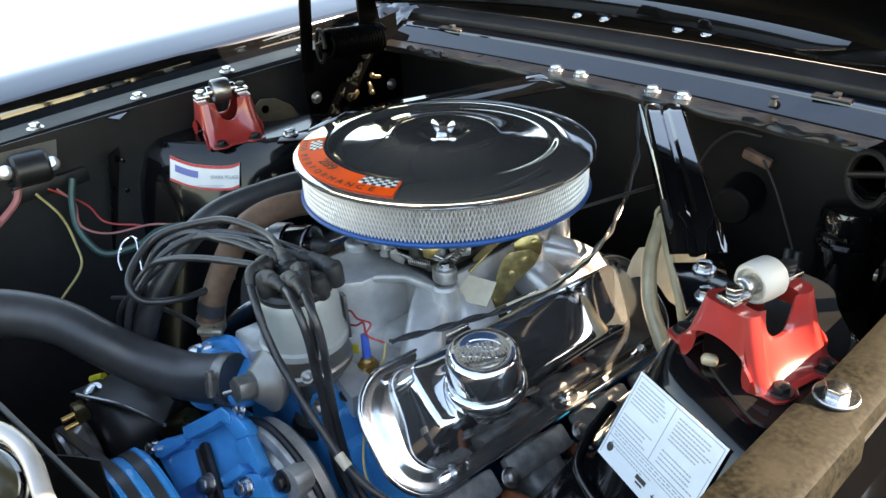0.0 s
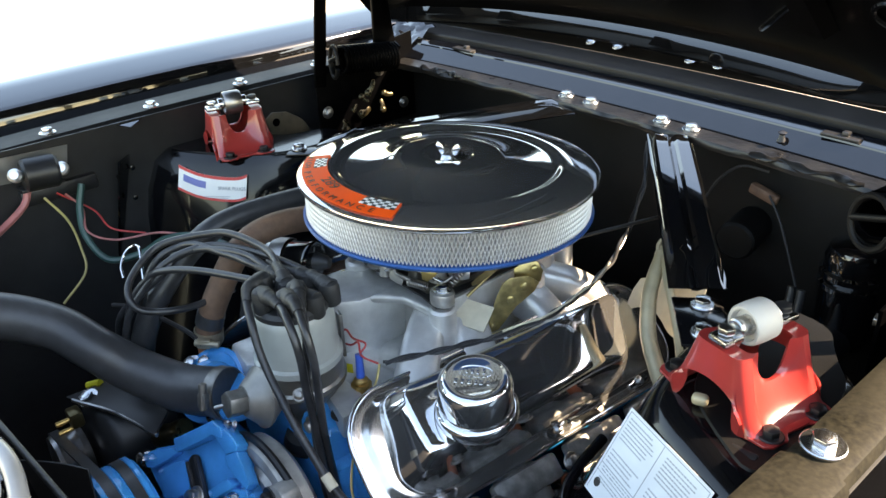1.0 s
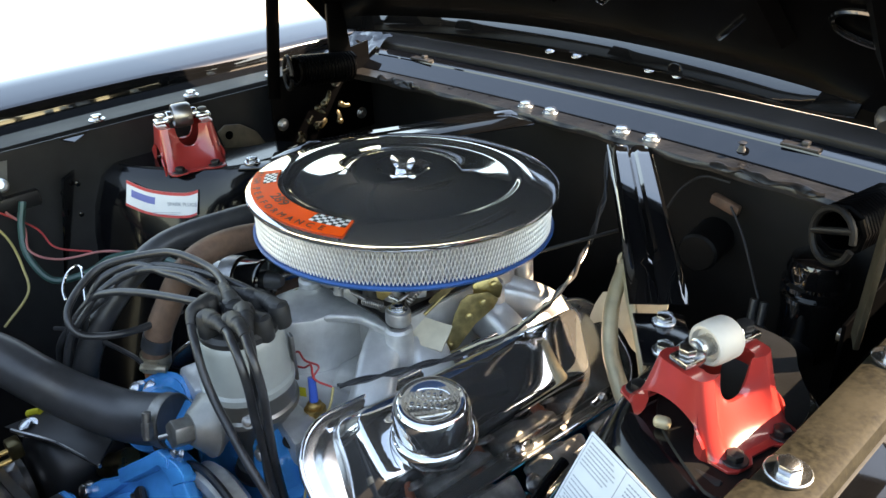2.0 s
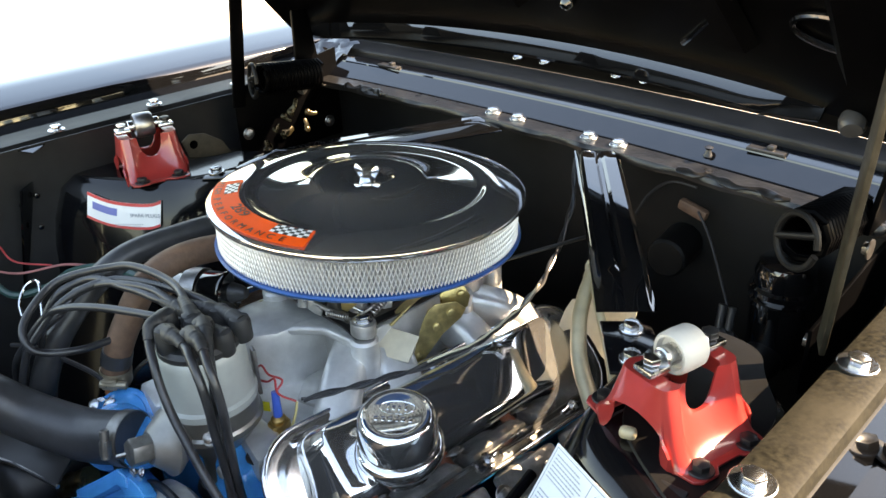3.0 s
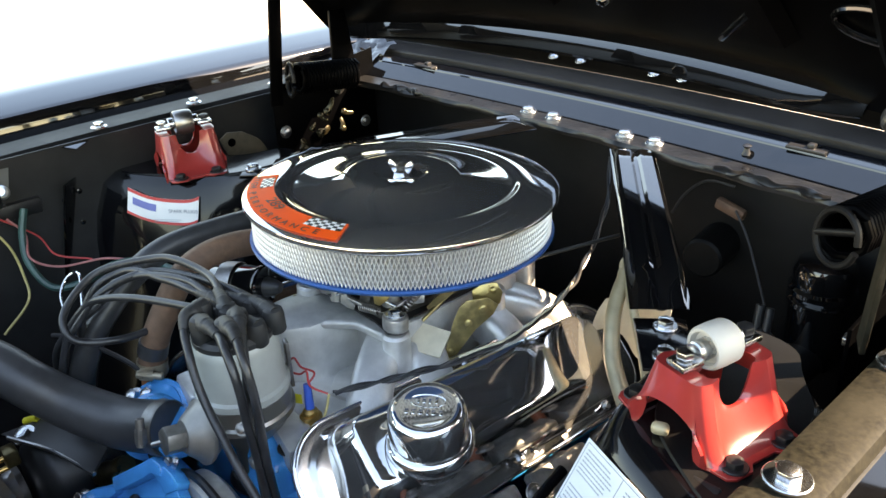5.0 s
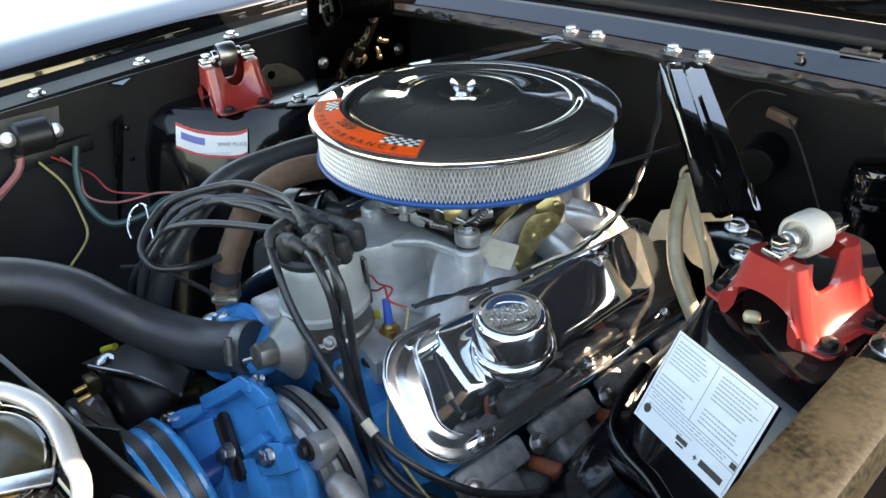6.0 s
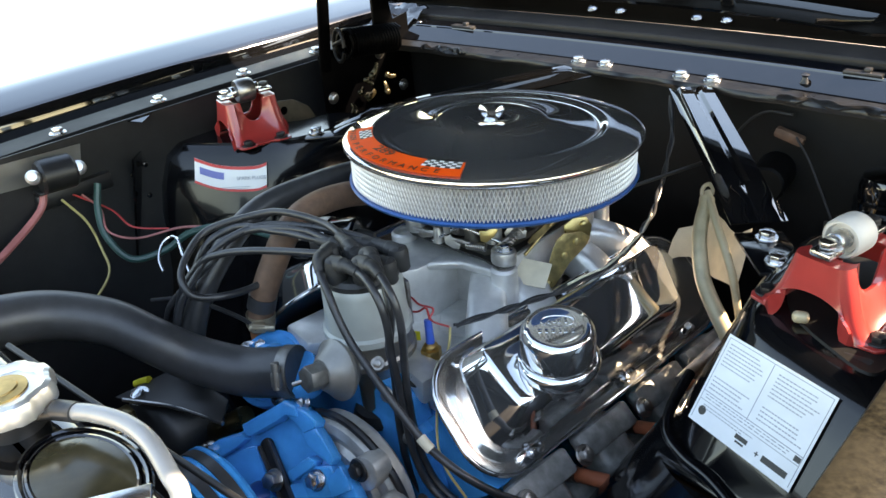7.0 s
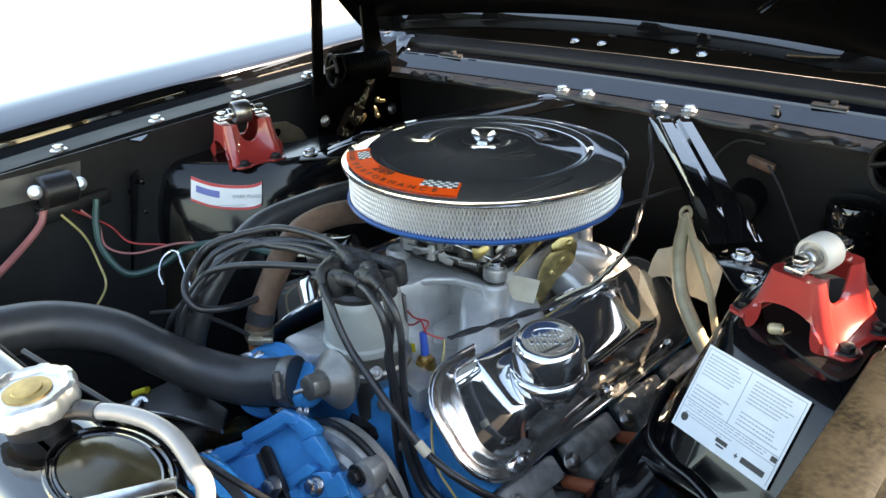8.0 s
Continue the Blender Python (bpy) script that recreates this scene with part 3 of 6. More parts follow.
part("dashboard", box((1.30, 0.30, 0.12), Matrix.Translation((0, 0.98, 0.93)), 0.03, segments=3), BLACK_SATIN, cabin)


# ---- hood hinges ----
def coil(a, b, r, wire, turns):
    a, b = Vector(a), Vector(b)
    d = (b - a).normalized()
    u = d.orthogonal().normalized()
    v = d.cross(u)
    return [a + (b - a) * k / (turns * 10) + r * (math.cos(k * 0.2 * math.pi) * u + math.sin(k * 0.2 * math.pi) * v) for k in range(turns * 10 + 1)]


def hinge(sign, x):
    ob = thing("hinge_assembly", (sign * x, 0.2, 0.86), "black spring-loaded steel hood hinge bolted to the apron", "hinge assembly", "hood hinges")
    s = sign
    high = 0.955 if sign < 0 else 0.90
    part("bracket", plate([(s * (x + 0.03), 0.12, 0.80), (s * (x + 0.03), 0.33, 0.80), (s * (x + 0.03), 0.33, high), (s * (x + 0.03), 0.12, high - 0.03)], 0.004, 0.001), HOOD_BLACK, ob)
    a, b = (s * (x - 0.004), 0.150, 0.942), (s * (x - 0.002), 0.262, 0.928)
    part("spring", tube(coil(a, b, 0.0225, 0, 17), 0.0036, 7, 1), HOOD_BLACK, ob)
    ring = [Vector(a) + Vector((0.0, -0.012 + 0.002 * math.sin(k), 0)) + 0.0255 * Vector((math.cos(k) * 0.8, -0.25 * math.cos(k), math.sin(k))) for k in np.linspace(0, 6.0, 14)]
    part("hook", tube(ring, 0.0034, 8, 4), FIREWALL_BLACK, ob)
    part("cross_bar", bar(ring[1], ring[7], 0.0036), FIREWALL_BLACK, ob)
    top = Vector((0.455, 0.145, 1.11)) if sign < 0 else Vector((0.500, 0.060, 1.15))
    low = Vector((0.455, 0.118, 0.90)) if sign < 0 else Vector((0.478, 0.100, 0.87))
    top.x, low.x = s * top.x, s * low.x
    top = low + (top - low) * (1.45 if sign < 0 else 1.5)
    arm = box((0.022, 0.005, (top - low).length), between(low, top, radians(90)), 0.0012)
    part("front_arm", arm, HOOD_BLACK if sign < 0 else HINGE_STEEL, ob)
    part("rear_arm", plate([(s * (x + 0.02), 0.285, 0.92), (s * (x + 0.02), 0.235, 0.92), (s * (x + 0.03), 0.245, 1.03), (s * (x + 0.03), 0.275, 1.03)], 0.006, 0.001), HOOD_BLACK, ob)
    for y, z in ((0.135, 0.85), (0.30, 0.83), (0.25, 0.90)):
        bolt(ob, (s * (x + 0.027), y, z), (-s, 0, 0), 0.007, STEEL)
    return ob


far_hinge = hinge(-1, 0.44)
near_hinge = hinge(1, 0.433)
# added plate between the far tower and its hinge, coloured like sunlit brown metal
sp = plate([(-0.490, 0.026, 0.860), (-0.490, 0.040, 0.869), (-0.490, 0.067, 0.864), (-0.490, 0.096, 0.844), (-0.490, 0.122, 0.797), (-0.490, 0.109, 0.785), (-0.490, 0.066, 0.798), (-0.490, 0.037, 0.826)], 0.003, 0.001)
part("support_plate", sp, LIT_TAN, far_hinge, "brown metal plate in a painted sunlit tan")
part("plate_hole", lathe([(0, 0.0), (0.007, 0.0), (0.007, 0.0012), (0, 0.0012)], frame_at((-0.4875, 0.045, 0.851), (1, 0, 0)), 18), HOOD_BLACK, far_hinge)
# plated levers and catch plates below the far hinge spring
for i, (y, z, w, h, tilt) in enumerate(((0.205, 0.884, 0.032, 0.013, 0.9), (0.235, 0.868, 0.024, 0.011, -0.4), (0.180, 0.850, 0.030, 0.016, 0.2), (0.135, 0.838, 0.022, 0.024, 1.2), (0.190, 0.868, 0.020, 0.010, -0.8), (0.222, 0.850, 0.024, 0.012, 1.5), (0.160, 0.862, 0.018, 0.010, 0.5))):
    out = [(-w / 2, -h * 0.3), (-w * 0.42, -h / 2), (w * 0.1, -h * 0.42), (w * 0.42, -h * 0.2), (w / 2, h * 0.1), (w * 0.40, h * 0.32), (w * 0.05, h * 0.2), (-w * 0.30, h / 2), (-w / 2, h * 0.25)]
    pm_ = frame_at((-0.435 + 0.006 * (i % 4), y, z), (0.9, -0.4 + 0.25 * (i % 4), 0.30), (0, math.cos(tilt), math.sin(tilt)))
    lever_bm = prism(out, 0, 0.003, pm_, 0.0008)
    lathe([(0, 0.002), (0.0052, 0.002), (0.0052, 0.006), (0.003, 0.0075), (0, 0.0075)], pm_ @ Matrix.Translation((-w * 0.3, 0, 0)), 14, lever_bm)
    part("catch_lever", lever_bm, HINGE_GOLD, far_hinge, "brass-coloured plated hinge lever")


# ---- shock towers, mounts and braces ----
def ring_of(points, z, r=0.024):
    """A level outline with its corners rounded."""
    out = []
    for k, p in enumerate(points):
        a, b = Vector(points[k - 1]), Vector(points[(k + 1) % len(points)])
        p = Vector(p)
        u = (a - p) * min(0.48, r / (a - p).length)
        v = (b - p) * min(0.48, r / (b - p).length)
        for f in (0, 0.2, 0.4, 0.6, 0.8, 1.0):
            q = p + u * (1 - f) ** 2 + v * f ** 2
            out.append((q.x, q.y, z))
    return out


near_tower = thing("shock_tower", (0.43, -0.02, 0.5), "gloss black sheet-steel shock tower carrying a printed label", "shock tower", "shock towers")


def tower_front(x, z):
    """How far forward the flat leaning front of the near tower lies."""
    return -0.1475 - 0.45 * (x - 0.402) + 0.693 * (z - 0.796)


def tower_ring(x0, z, inset=0.0, back=0.10, turn=0.030):
    """One level outline: the leaning front, a wide rounded inner corner, the back and the apron side."""
    return ring_of([(x0 - 0.006, back), (x0 - 0.004, tower_front(x0, z) + 0.072 + inset), (x0 + 0.012, tower_front(x0 + 0.012, z) + 0.016 + inset), (x0 + 0.040, tower_front(x0 + 0.040, z) + inset), (0.511 - inset, tower_front(0.511, z) + inset),
                    (0.511 - inset, 0.02), (0.45, 0.06), (0.43, back)], z, turn)


part("body", loft([
    ring_of([(0.30, 0.16), (0.290, -0.02), (0.215, -0.10), (0.200, -0.24), (0.26, -0.30), (0.511, -0.37), (0.511, 0.12), (0.49, 0.16)], 0.44),
    ring_of([(0.305, 0.14), (0.297, -0.02), (0.250, -0.09), (0.243, -0.175), (0.29, -0.228), (0.511, -0.310), (0.511, 0.08), (0.47, 0.14)], 0.60),
    ring_of([(0.308, 0.13), (0.302, -0.02), (0.276, -0.085), (0.274, -0.150), (0.310, -0.195), (0.511, -0.280), (0.511, 0.06), (0.45, 0.13)], 0.66),
    ring_of([(0.311, 0.12), (0.308, -0.02), (0.303, -0.09), (0.305, -0.140), (0.336, -0.178), (0.511, -0.256), (0.511, 0.05), (0.44, 0.12)], 0.715),
    tower_ring(0.318, 0.738), tower_ring(0.328, 0.770), tower_ring(0.339, 0.805), tower_ring(0.348, 0.832), tower_ring(0.353, 0.8385, 0.003), tower_ring(0.360, 0.8430, 0.010), tower_ring(0.368, 0.8458, 0.020)]), TOWER_PAINT, near_tower)
part("top_plate", loft([tower_ring(0.374, z, 0.026) for z in (0.8455, 0.8478)]), FIREWALL_BLACK, near_tower)
flange = [(0.314, -0.085, 0.752), (0.319, -0.128, 0.744), (0.330, -0.158, 0.736), (0.356, -0.1745, 0.732), (0.391, -0.189, 0.7335), (0.429, -0.2105, 0.7265), (0.465, -0.238, 0.706), (0.50, -0.262, 0.69)]
part("seam_flange", tube(flange, 0.0052, 10, 6), TOWER_PAINT, near_tower)
lug_m = frame_at((0.462, -0.112, 0.8445), (-0.1, -0.4, 0.9), (1, 0, 0))
part("weld_lug", box((0.026, 0.012, 0.006), lug_m, 0.0025), BLACK_SATIN, near_tower)

far_tower = thing("shock_tower", (-0.43, -0.02, 0.5), "gloss black sheet-steel shock tower with a red and white sticker", "shock tower", "shock towers")
part("body", loft([
    ring_of([(-0.285, 0.16), (-0.285, -0.14), (-0.315, -0.215), (-0.385, -0.255), (-0.46, -0.275), (-0.529, -0.285), (-0.529, 0.10), (-0.51, 0.13), (-0.50, 0.16)], 0.46),
    ring_of([(-0.315, 0.13), (-0.322, -0.065), (-0.348, -0.115), (-0.392, -0.150), (-0.448, -0.185), (-0.529, -0.215), (-0.529, 0.05), (-0.48, 0.09), (-0.47, 0.13)], 0.66),
    ring_of([(-0.332, 0.11), (-0.345, -0.02), (-0.366, -0.062), (-0.392, -0.090), (-0.440, -0.128), (-0.529, -0.185), (-0.529, 0.0), (-0.45, 0.05), (-0.43, 0.11)], 0.79),
    ring_of([(-0.336, 0.105), (-0.350, -0.01), (-0.370, -0.052), (-0.395, -0.078), (-0.440, -0.115), (-0.529, -0.165), (-0.529, -0.02), (-0.435, 0.035), (-0.415, 0.105)], 0.832),
    ring_of([(-0.342, 0.10), (-0.356, -0.005), (-0.376, -0.042), (-0.40, -0.066), (-0.442, -0.100), (-0.525, -0.145), (-0.525, -0.03), (-0.43, 0.03), (-0.41, 0.10)], 0.846),
]), TOWER_PAINT, far_tower)
part("top_plate", loft([ring_of([(-0.347, 0.098), (-0.361, -0.004), (-0.380, -0.038), (-0.403, -0.060), (-0.444, -0.094), (-0.520, -0.138), (-0.520, -0.034), (-0.428, 0.027), (-0.408, 0.098)], z) for z in (0.8455, 0.8478)]), TOWER_PAINT, far_tower)
part("side_flange", plate([(-0.529, -0.19, 0.85), (-0.505, -0.215, 0.85), (-0.52, -0.30, 0.45), (-0.545, -0.27, 0.45)], 0.003), BLACK_PAINT, far_tower)


def shock_mount(centre, base, label, axis, eye=None):
    """A stamped saddle: square flanged foot, arched ends, cut away sides, and a bushing held on a pin across it."""
    cx, cy = centre
    ob = thing("shock_mount", (cx, cy, base), label, "shock mount", "red shock mounts")
    m = Matrix.Translation((cx, cy, base)) @ Matrix.Rotation(axis, 4, "Z")
    n, rows = 144, []

    def corner(a, hu, hv, p):
        c, s = math.cos(a), math.sin(a)
        k = (abs(c) ** p + abs(s) ** p) ** (-1 / p)
        return hu * k * c, hv * k * s

    for f in [0, 0.03, 0.08, 0.16] + list(np.linspace(0.28, 1, 9)):
        row = []
        for k in range(n):
            a = 2 * math.pi * k / n
            flare = 0.009 * (1 - f) ** 7
            u, v = corner(a, 0.044 - 0.004 * f, 0.046 - 0.021 * f ** 0.85 + flare, 7)
            ub, vb = corner(a, 1, 1, 7)
            end = max(0.0, (abs(ub) - 0.88) / 0.12)
            zb = 0.031 * math.sqrt(max(0.0, 1 - (vb / 0.74) ** 2)) * min(1, end * 1.6)
            zt = 0.059 - 0.031 * math.sqrt(max(0.0, 1 - (ub / 0.66) ** 2)) ** 0.8
            row.append(m @ Vector((u, v, zb + (zt - zb) * f)))
        rows.append(row)
    base_pt = m.inverted()
    inner = []
    for p in rows[-1]:
        q = base_pt @ p
        inner.append(m @ Vector((q.x * 0.62, q.y * 0.86, q.z - 0.0006)))
    bm = bmesh.new()
    vs = [[bm.verts.new(p) for p in r] for r in rows + [inner]]
    for a, b in zip(vs, vs[1:]):
        for k in range(n):
            bm.faces.new((a[k], a[(k + 1) % n], b[(k + 1) % n], b[k]))
    bmesh.ops.recalc_face_normals(bm, faces=bm.faces[:])
    bmesh.ops.solidify(bm, geom=bm.faces[:], thickness=0.0025)
    part("saddle", bm, RED, ob)
    d = m.to_3x3() @ Vector((1, 0, 0))
    w = m.to_3x3() @ Vector((0, 1, 0))
    mid = m @ Vector((0, 0, 0.0695))
    part("bushing", lathe([(0.0080, -0.0075), (0.0122, -0.0080), (0.0136, -0.0128), (0.0158, -0.0132), (0.0174, -0.0106), (0.0178, 0), (0.0174, 0.0106), (0.0158, 0.0132), (0.0136, 0.0128), (0.0122, 0.0080), (0.0080, 0.0075)], between(mid - d, mid + d), 40), eye or POLY, ob, "worn round bushing eye")
    pin = bar(mid - d * 0.022, mid + d * 0.022, 0.0085)
    for s in (-1, 1):
        box((0.022, 0.019, 0.006), frame_at(mid + s * d * 0.030 - Vector((0, 0, 0.0045)), (0, 0, 1), d), 0.002, pin)
    part("pin", pin, ZINC, ob)
    for s in (-1, 1):
        bolt(ob, mid + s * d * 0.031 + Vector((0, 0, -0.0015)), (0, 0, 1), 0.0072, ZINC if s < 0 else BLACK_SATIN, washer=0)
        for e in (-1, 1):
            bolt(ob, m @ Vector((e * 0.026, s * 0.0515, 0.0015)), (0, 0, 1), 0.0070, BLACK_SATIN, washer=1.5)
        foot = prism([(-0.043, 0.040), (0.043, 0.040), (0.040, 0.058), (0.034, 0.062), (0.018, 0.062), (0.012, 0.056), (-0.012, 0.056), (-0.018, 0.062), (-0.034, 0.062), (-0.040, 0.058)], -0.001, 0.0018, m @ Matrix.Rotation(0 if s > 0 else math.pi, 4, "Z"), 0.0006)
        part("foot_flange", foot, RED, ob)
    return ob


near_mount = shock_mount((0.4250, -0.0465), 0.849, "sunlit red-painted stamped shock mount on the tower", radians(77))
part("rubber_block", box((0.014, 0.010, 0.010), Matrix.Translation((0.4085, -0.0855, 0.8525)) @ Matrix.Rotation(0.4, 4, "Z"), 0.0042, segments=3), TAN_TUBE, near_mount, "tan rubber block under the arch")
far_mount = shock_mount((-0.444, -0.048), 0.848, "dull red stamped shock mount in the shade of the hood", radians(76), STEEL)


def brace(a, b, label, bolts):
    a, b = Vector(a), Vector(b)
    ob = thing("brace_bar", a, label, "brace", "cowl braces")
    d = (b - a).normalized()
    side = d.cross(Vector((0, 0, 1))).normalized()
    up = side.cross(d)
    rows = []
    for f in np.linspace(0, 1, 14):
        w = 0.026 - 0.002 * f
        h = 0.013 * min(1, f / 0.14) * min(1, (1 - f) / 0.05)
        p = a + (b - a) * f
        rows.append([p - side * (w + 0.004) + up * 0.0, p - side * w + up * h * 0.2, p - side * (w - 0.004) + up * h, p - side * 0.006 + up * h, p - side * 0.002 + up * h * 0.72, p + side * 0.002 + up * h * 0.72, p + side * 0.006 + up * h,
                     p + side * (w - 0.004) + up * h, p + side * w + up * h * 0.2, p + side * (w + 0.004) + up * 0.0])
    part("channel", sheet(rows, 0.002), BLACK_PAINT, ob)
    for p in bolts:
        bolt(ob, p, (0.0, 0, 1), 0.0085, washer=1.4)
    foot = box((0.050, 0.086, 0.004), frame_at(Vector(bolts[0]) * 0.5 + Vector(bolts[1]) * 0.5 - Vector((0, 0, 0.003)), (0, 0, 1), side), 0.001)
    part("foot", foot, TOWER_PAINT, ob)
    return ob


brace((0.303, 0.073, 0.848), (0.094, 0.312, 0.900), "gloss black channel brace from tower to cowl", [(0.3175, 0.060, 0.8390), (0.3465, 0.016, 0.8400)])
brace((-0.340, 0.030, 0.851), (-0.075, 0.314, 0.900), "gloss black channel brace behind the air cleaner", [(-0.325, 0.052, 0.848), (-0.357, 0.008, 0.848)])


def print_bars(parent, m, w, h, rows, material, seed, gap=0.70):
    """Rows of unreadable print as short bars on a flat label whose middle is at m."""
    r = random.Random(seed)
    bm = bmesh.new()
    for k in range(rows):
        x = -w / 2
        y = h / 2 - (k + 0.5) * h / rows
        end = w / 2 - r.uniform(0, w * 0.25)
        while x < end:
            step = min(r.uniform(0.03, 0.09) * w, end - x)
            box((step * 0.72, h / rows * (1 - gap), 0.0002), m @ Matrix.Translation((x + step / 2, y, 0.0003)), 0, bm)
            x += step
    return tagged(part("print_block", bm, material, parent), kind="stuff")


# label on the near tower, leaning with its face
lm = frame_at((0.4065, -0.1517, 0.7970), (-0.347, -0.771, 0.534), (0.100, -0.0405, 0.0065)) @ Matrix.Diagonal((1.03, 1.045, 1, 1))
label = thing("tower_label", lm.translation, "pale blue-grey printed specification label on the black tower", "label")
part("paper", prism([(-0.056, -0.040), (0.056, -0.040), (0.056, 0.040), (-0.056, 0.040)], 0, 0.0004, lm), LABEL_PAPER, label)
lm2 = lm @ Matrix.Translation((0, 0, 0.0003))
for x, y, w, h in ((0.0, 0.0375, 0.107, 0.0006), (0.0, -0.012, 0.107, 0.0007), (0.0, -0.0195, 0.107, 0.0005), (-0.004, 0.012, 0.0007, 0.05), (-0.0535, 0.0, 0.0006, 0.075), (0.0535, 0.0, 0.0006, 0.075)):
    part("rule", box((w, h, 0.0002), lm2 @ Matrix.Translation((x, y, 0.0002))), PRINT_GREY, label)
print_bars(label, lm2 @ Matrix.Translation((-0.029, 0.0235, 0)), 0.043, 0.022, 7, PRINT_GREY, 2)
print_bars(label, lm2 @ Matrix.Translation((-0.029, -0.003, 0)), 0.043, 0.014, 4, PRINT_GREY, 3)
print_bars(label, lm2 @ Matrix.Translation((0.026, 0.0225, 0)), 0.046, 0.022, 7, PRINT_GREY, 5)
print_bars(label, lm2 @ Matrix.Translation((0.026, -0.002, 0)), 0.046, 0.014, 4, PRINT_GREY, 6)
print_bars(label, lm2 @ Matrix.Translation((0.0, -0.0155, 0)), 0.10, 0.005, 2, PRINT_GREY, 7)
print_bars(label, lm2 @ Matrix.Translation((-0.018, -0.024, 0)), 0.06, 0.005, 2, PRINT_GREY, 8)
for x, y, w, h in ((0.000, -0.0285, 0.013, 0.0038), (0.000, -0.0325, 0.009, 0.0016), (0.036, -0.031, 0.025, 0.0052), (0.018, -0.031, 0.0042, 0.0010), (0.018, -0.031, 0.0010, 0.0042), (0.050, -0.0155, 0.006, 0.0045)):
    part("maker_mark", box((w, h, 0.0002), lm2 @ Matrix.Translation((x, y, 0.0004))), DECAL_BLACK, label)
mark = lathe([(0, 0), (0.004, 0), (0.004, 0.0003), (0, 0.0003)], lm2 @ Matrix.Translation((-0.046, -0.028, 0.0001)), 20)
part("maker_mark", mark, DECAL_BLACK, label)

# curved sticker on the far tower
sticker = thing("spark_plug_sticker", (-0.43, -0.125, 0.805), "white sticker with red borders and blue print on the black tower", "sticker")


def on_far_face(f, z):
    """Along the rounded front face of the far tower, a little proud of it."""
    pts = [(-0.372, -0.068), (-0.392, -0.090), (-0.440, -0.128), (-0.484, -0.156)]
    s = 0.165 + f * 0.72
    k = min(2, int(s * 3))
    t = s * 3 - k
    x = pts[k][0] + (pts[k + 1][0] - pts[k][0]) * t
    y = pts[k][1] + (pts[k + 1][1] - pts[k][1]) * t
    lean = (0.79 - z) * 0.30
    return Vector((x + 0.004 + lean * 0.4, y - 0.0035 - lean, z - 0.010 * 4 * f * (1 - f) + 0.012 * f))


def strip(z0, z1, f0, f1, lift=0.0):
    return sheet([[on_far_face(f, z) + Vector((0.6, -0.8, 0.2)) * lift for z in (z0, (z0 + z1) / 2, z1)] for f in np.linspace(f0, f1, 12)], 0.0004)


part("paper", strip(0.787, 0.823, 0.0, 1.0), DECAL_WHITE, sticker)
part("upper_border", strip(0.8185, 0.823, 0.0, 1.0, 0.0006), PRINT_RED, sticker)
part("lower_border", strip(0.787, 0.7905, 0.0, 1.0, 0.0006), PRINT_RED, sticker)
part("maker_bar", strip(0.803, 0.813, 0.62, 0.93, 0.0006), PRINT_BLUE, sticker, "blue maker mark")
words("SPARK PLUGS", 0.0075, frame_at(on_far_face(0.30, 0.8065) + Vector((0.6, -0.8, 0.2)) * 0.0012, (0.6, -0.76, 0.2), (0.76, 0.62, 0)), PRINT_GREY, sticker)
print_bars(sticker, frame_at(on_far_face(0.45, 0.793) + Vector((0.6, -0.8, 0.2)) * 0.0012, (0.6, -0.76, 0.2), (0.72, 0.62, 0)), 0.05, 0.005, 2, PRINT_GREY, 12)


# ---- engine ----
ENG = Matrix.Translation((0, 0, 0.75)) @ Matrix.Rotation(radians(-3), 4, "Z") @ Matrix.Rotation(radians(-2.5), 4, "X") @ Matrix.Translation((0, 0, -0.75))
def E_(p):
    return ENG @ Vector(p)


block = thing("engine_block", (0, 0, 0.4), "bright blue enamelled V8 engine block and front cover", "engine")
bm = box((0.24, 0.50, 0.24), Matrix.Translation((0, 0, 0.55)), 0.01)
bm.transform(ENG)
part("crankcase", bm, BLUE, block)
for s in (-1, 1):
    head = box((0.100, 0.45, 0.10), frame_at((s * 0.132, -0.005, 0.630), (s, 0, 1), (1, 0, -s)), 0.006)
    head.transform(ENG)
    hd = part("cylinder_head", head, BLUE, block)
front = prism([(-0.12, 0.45), (0.12, 0.45), (0.135, 0.60), (0.09, 0.70), (0.045, 0.715), (-0.045, 0.715), (-0.09, 0.70), (-0.135, 0.60)], 0, 0.034, frame_at((0, -0.214, 0), (0, -1, 0), (1, 0, 0)), 0.008)
front.transform(ENG)
part("front_cover", front, BLUE, block)
for x, z in ((0.10, 0.66), (0.118, 0.58), (-0.10, 0.66), (0.07, 0.70)):
    bolt(block, E_((x, -0.250, z)), (0, -1, 0), 0.007, ALU_DARK)

# exhaust manifold and plugs on the near bank
exhaust = thing("exhaust_manifold", (0.25, 0, 0.55), "grey cast exhaust manifold below the chrome valve cover", "exhaust manifold")
for y in (-0.185, -0.075, 0.035, 0.145):
    port = box((0.066, 0.054, 0.042), ENG @ Matrix.Translation((0.226, y, 0.610)) @ Matrix.Rotation(0.75, 4, "Y"), 0.011, segments=3)
    box((0.030, 0.092, 0.016), ENG @ Matrix.Translation((0.226, y, 0.632)) @ Matrix.Rotation(0.75, 4, "Y"), 0.005, port)
    part("port", port, EXHAUST, exhaust)
part("log", tube([E_((0.222, -0.22, 0.575)), E_((0.232, -0.05, 0.57)), E_((0.240, 0.1, 0.565)), E_((0.245, 0.24, 0.51))], 0.022, 14), EXHAUST, exhaust)
for y in (-0.222, -0.130, -0.020, 0.090, 0.19):
    bolt(exhaust, E_((0.240, y, 0.640)), (1, 0, 0.9), 0.0082, STEEL, washer=1.4)
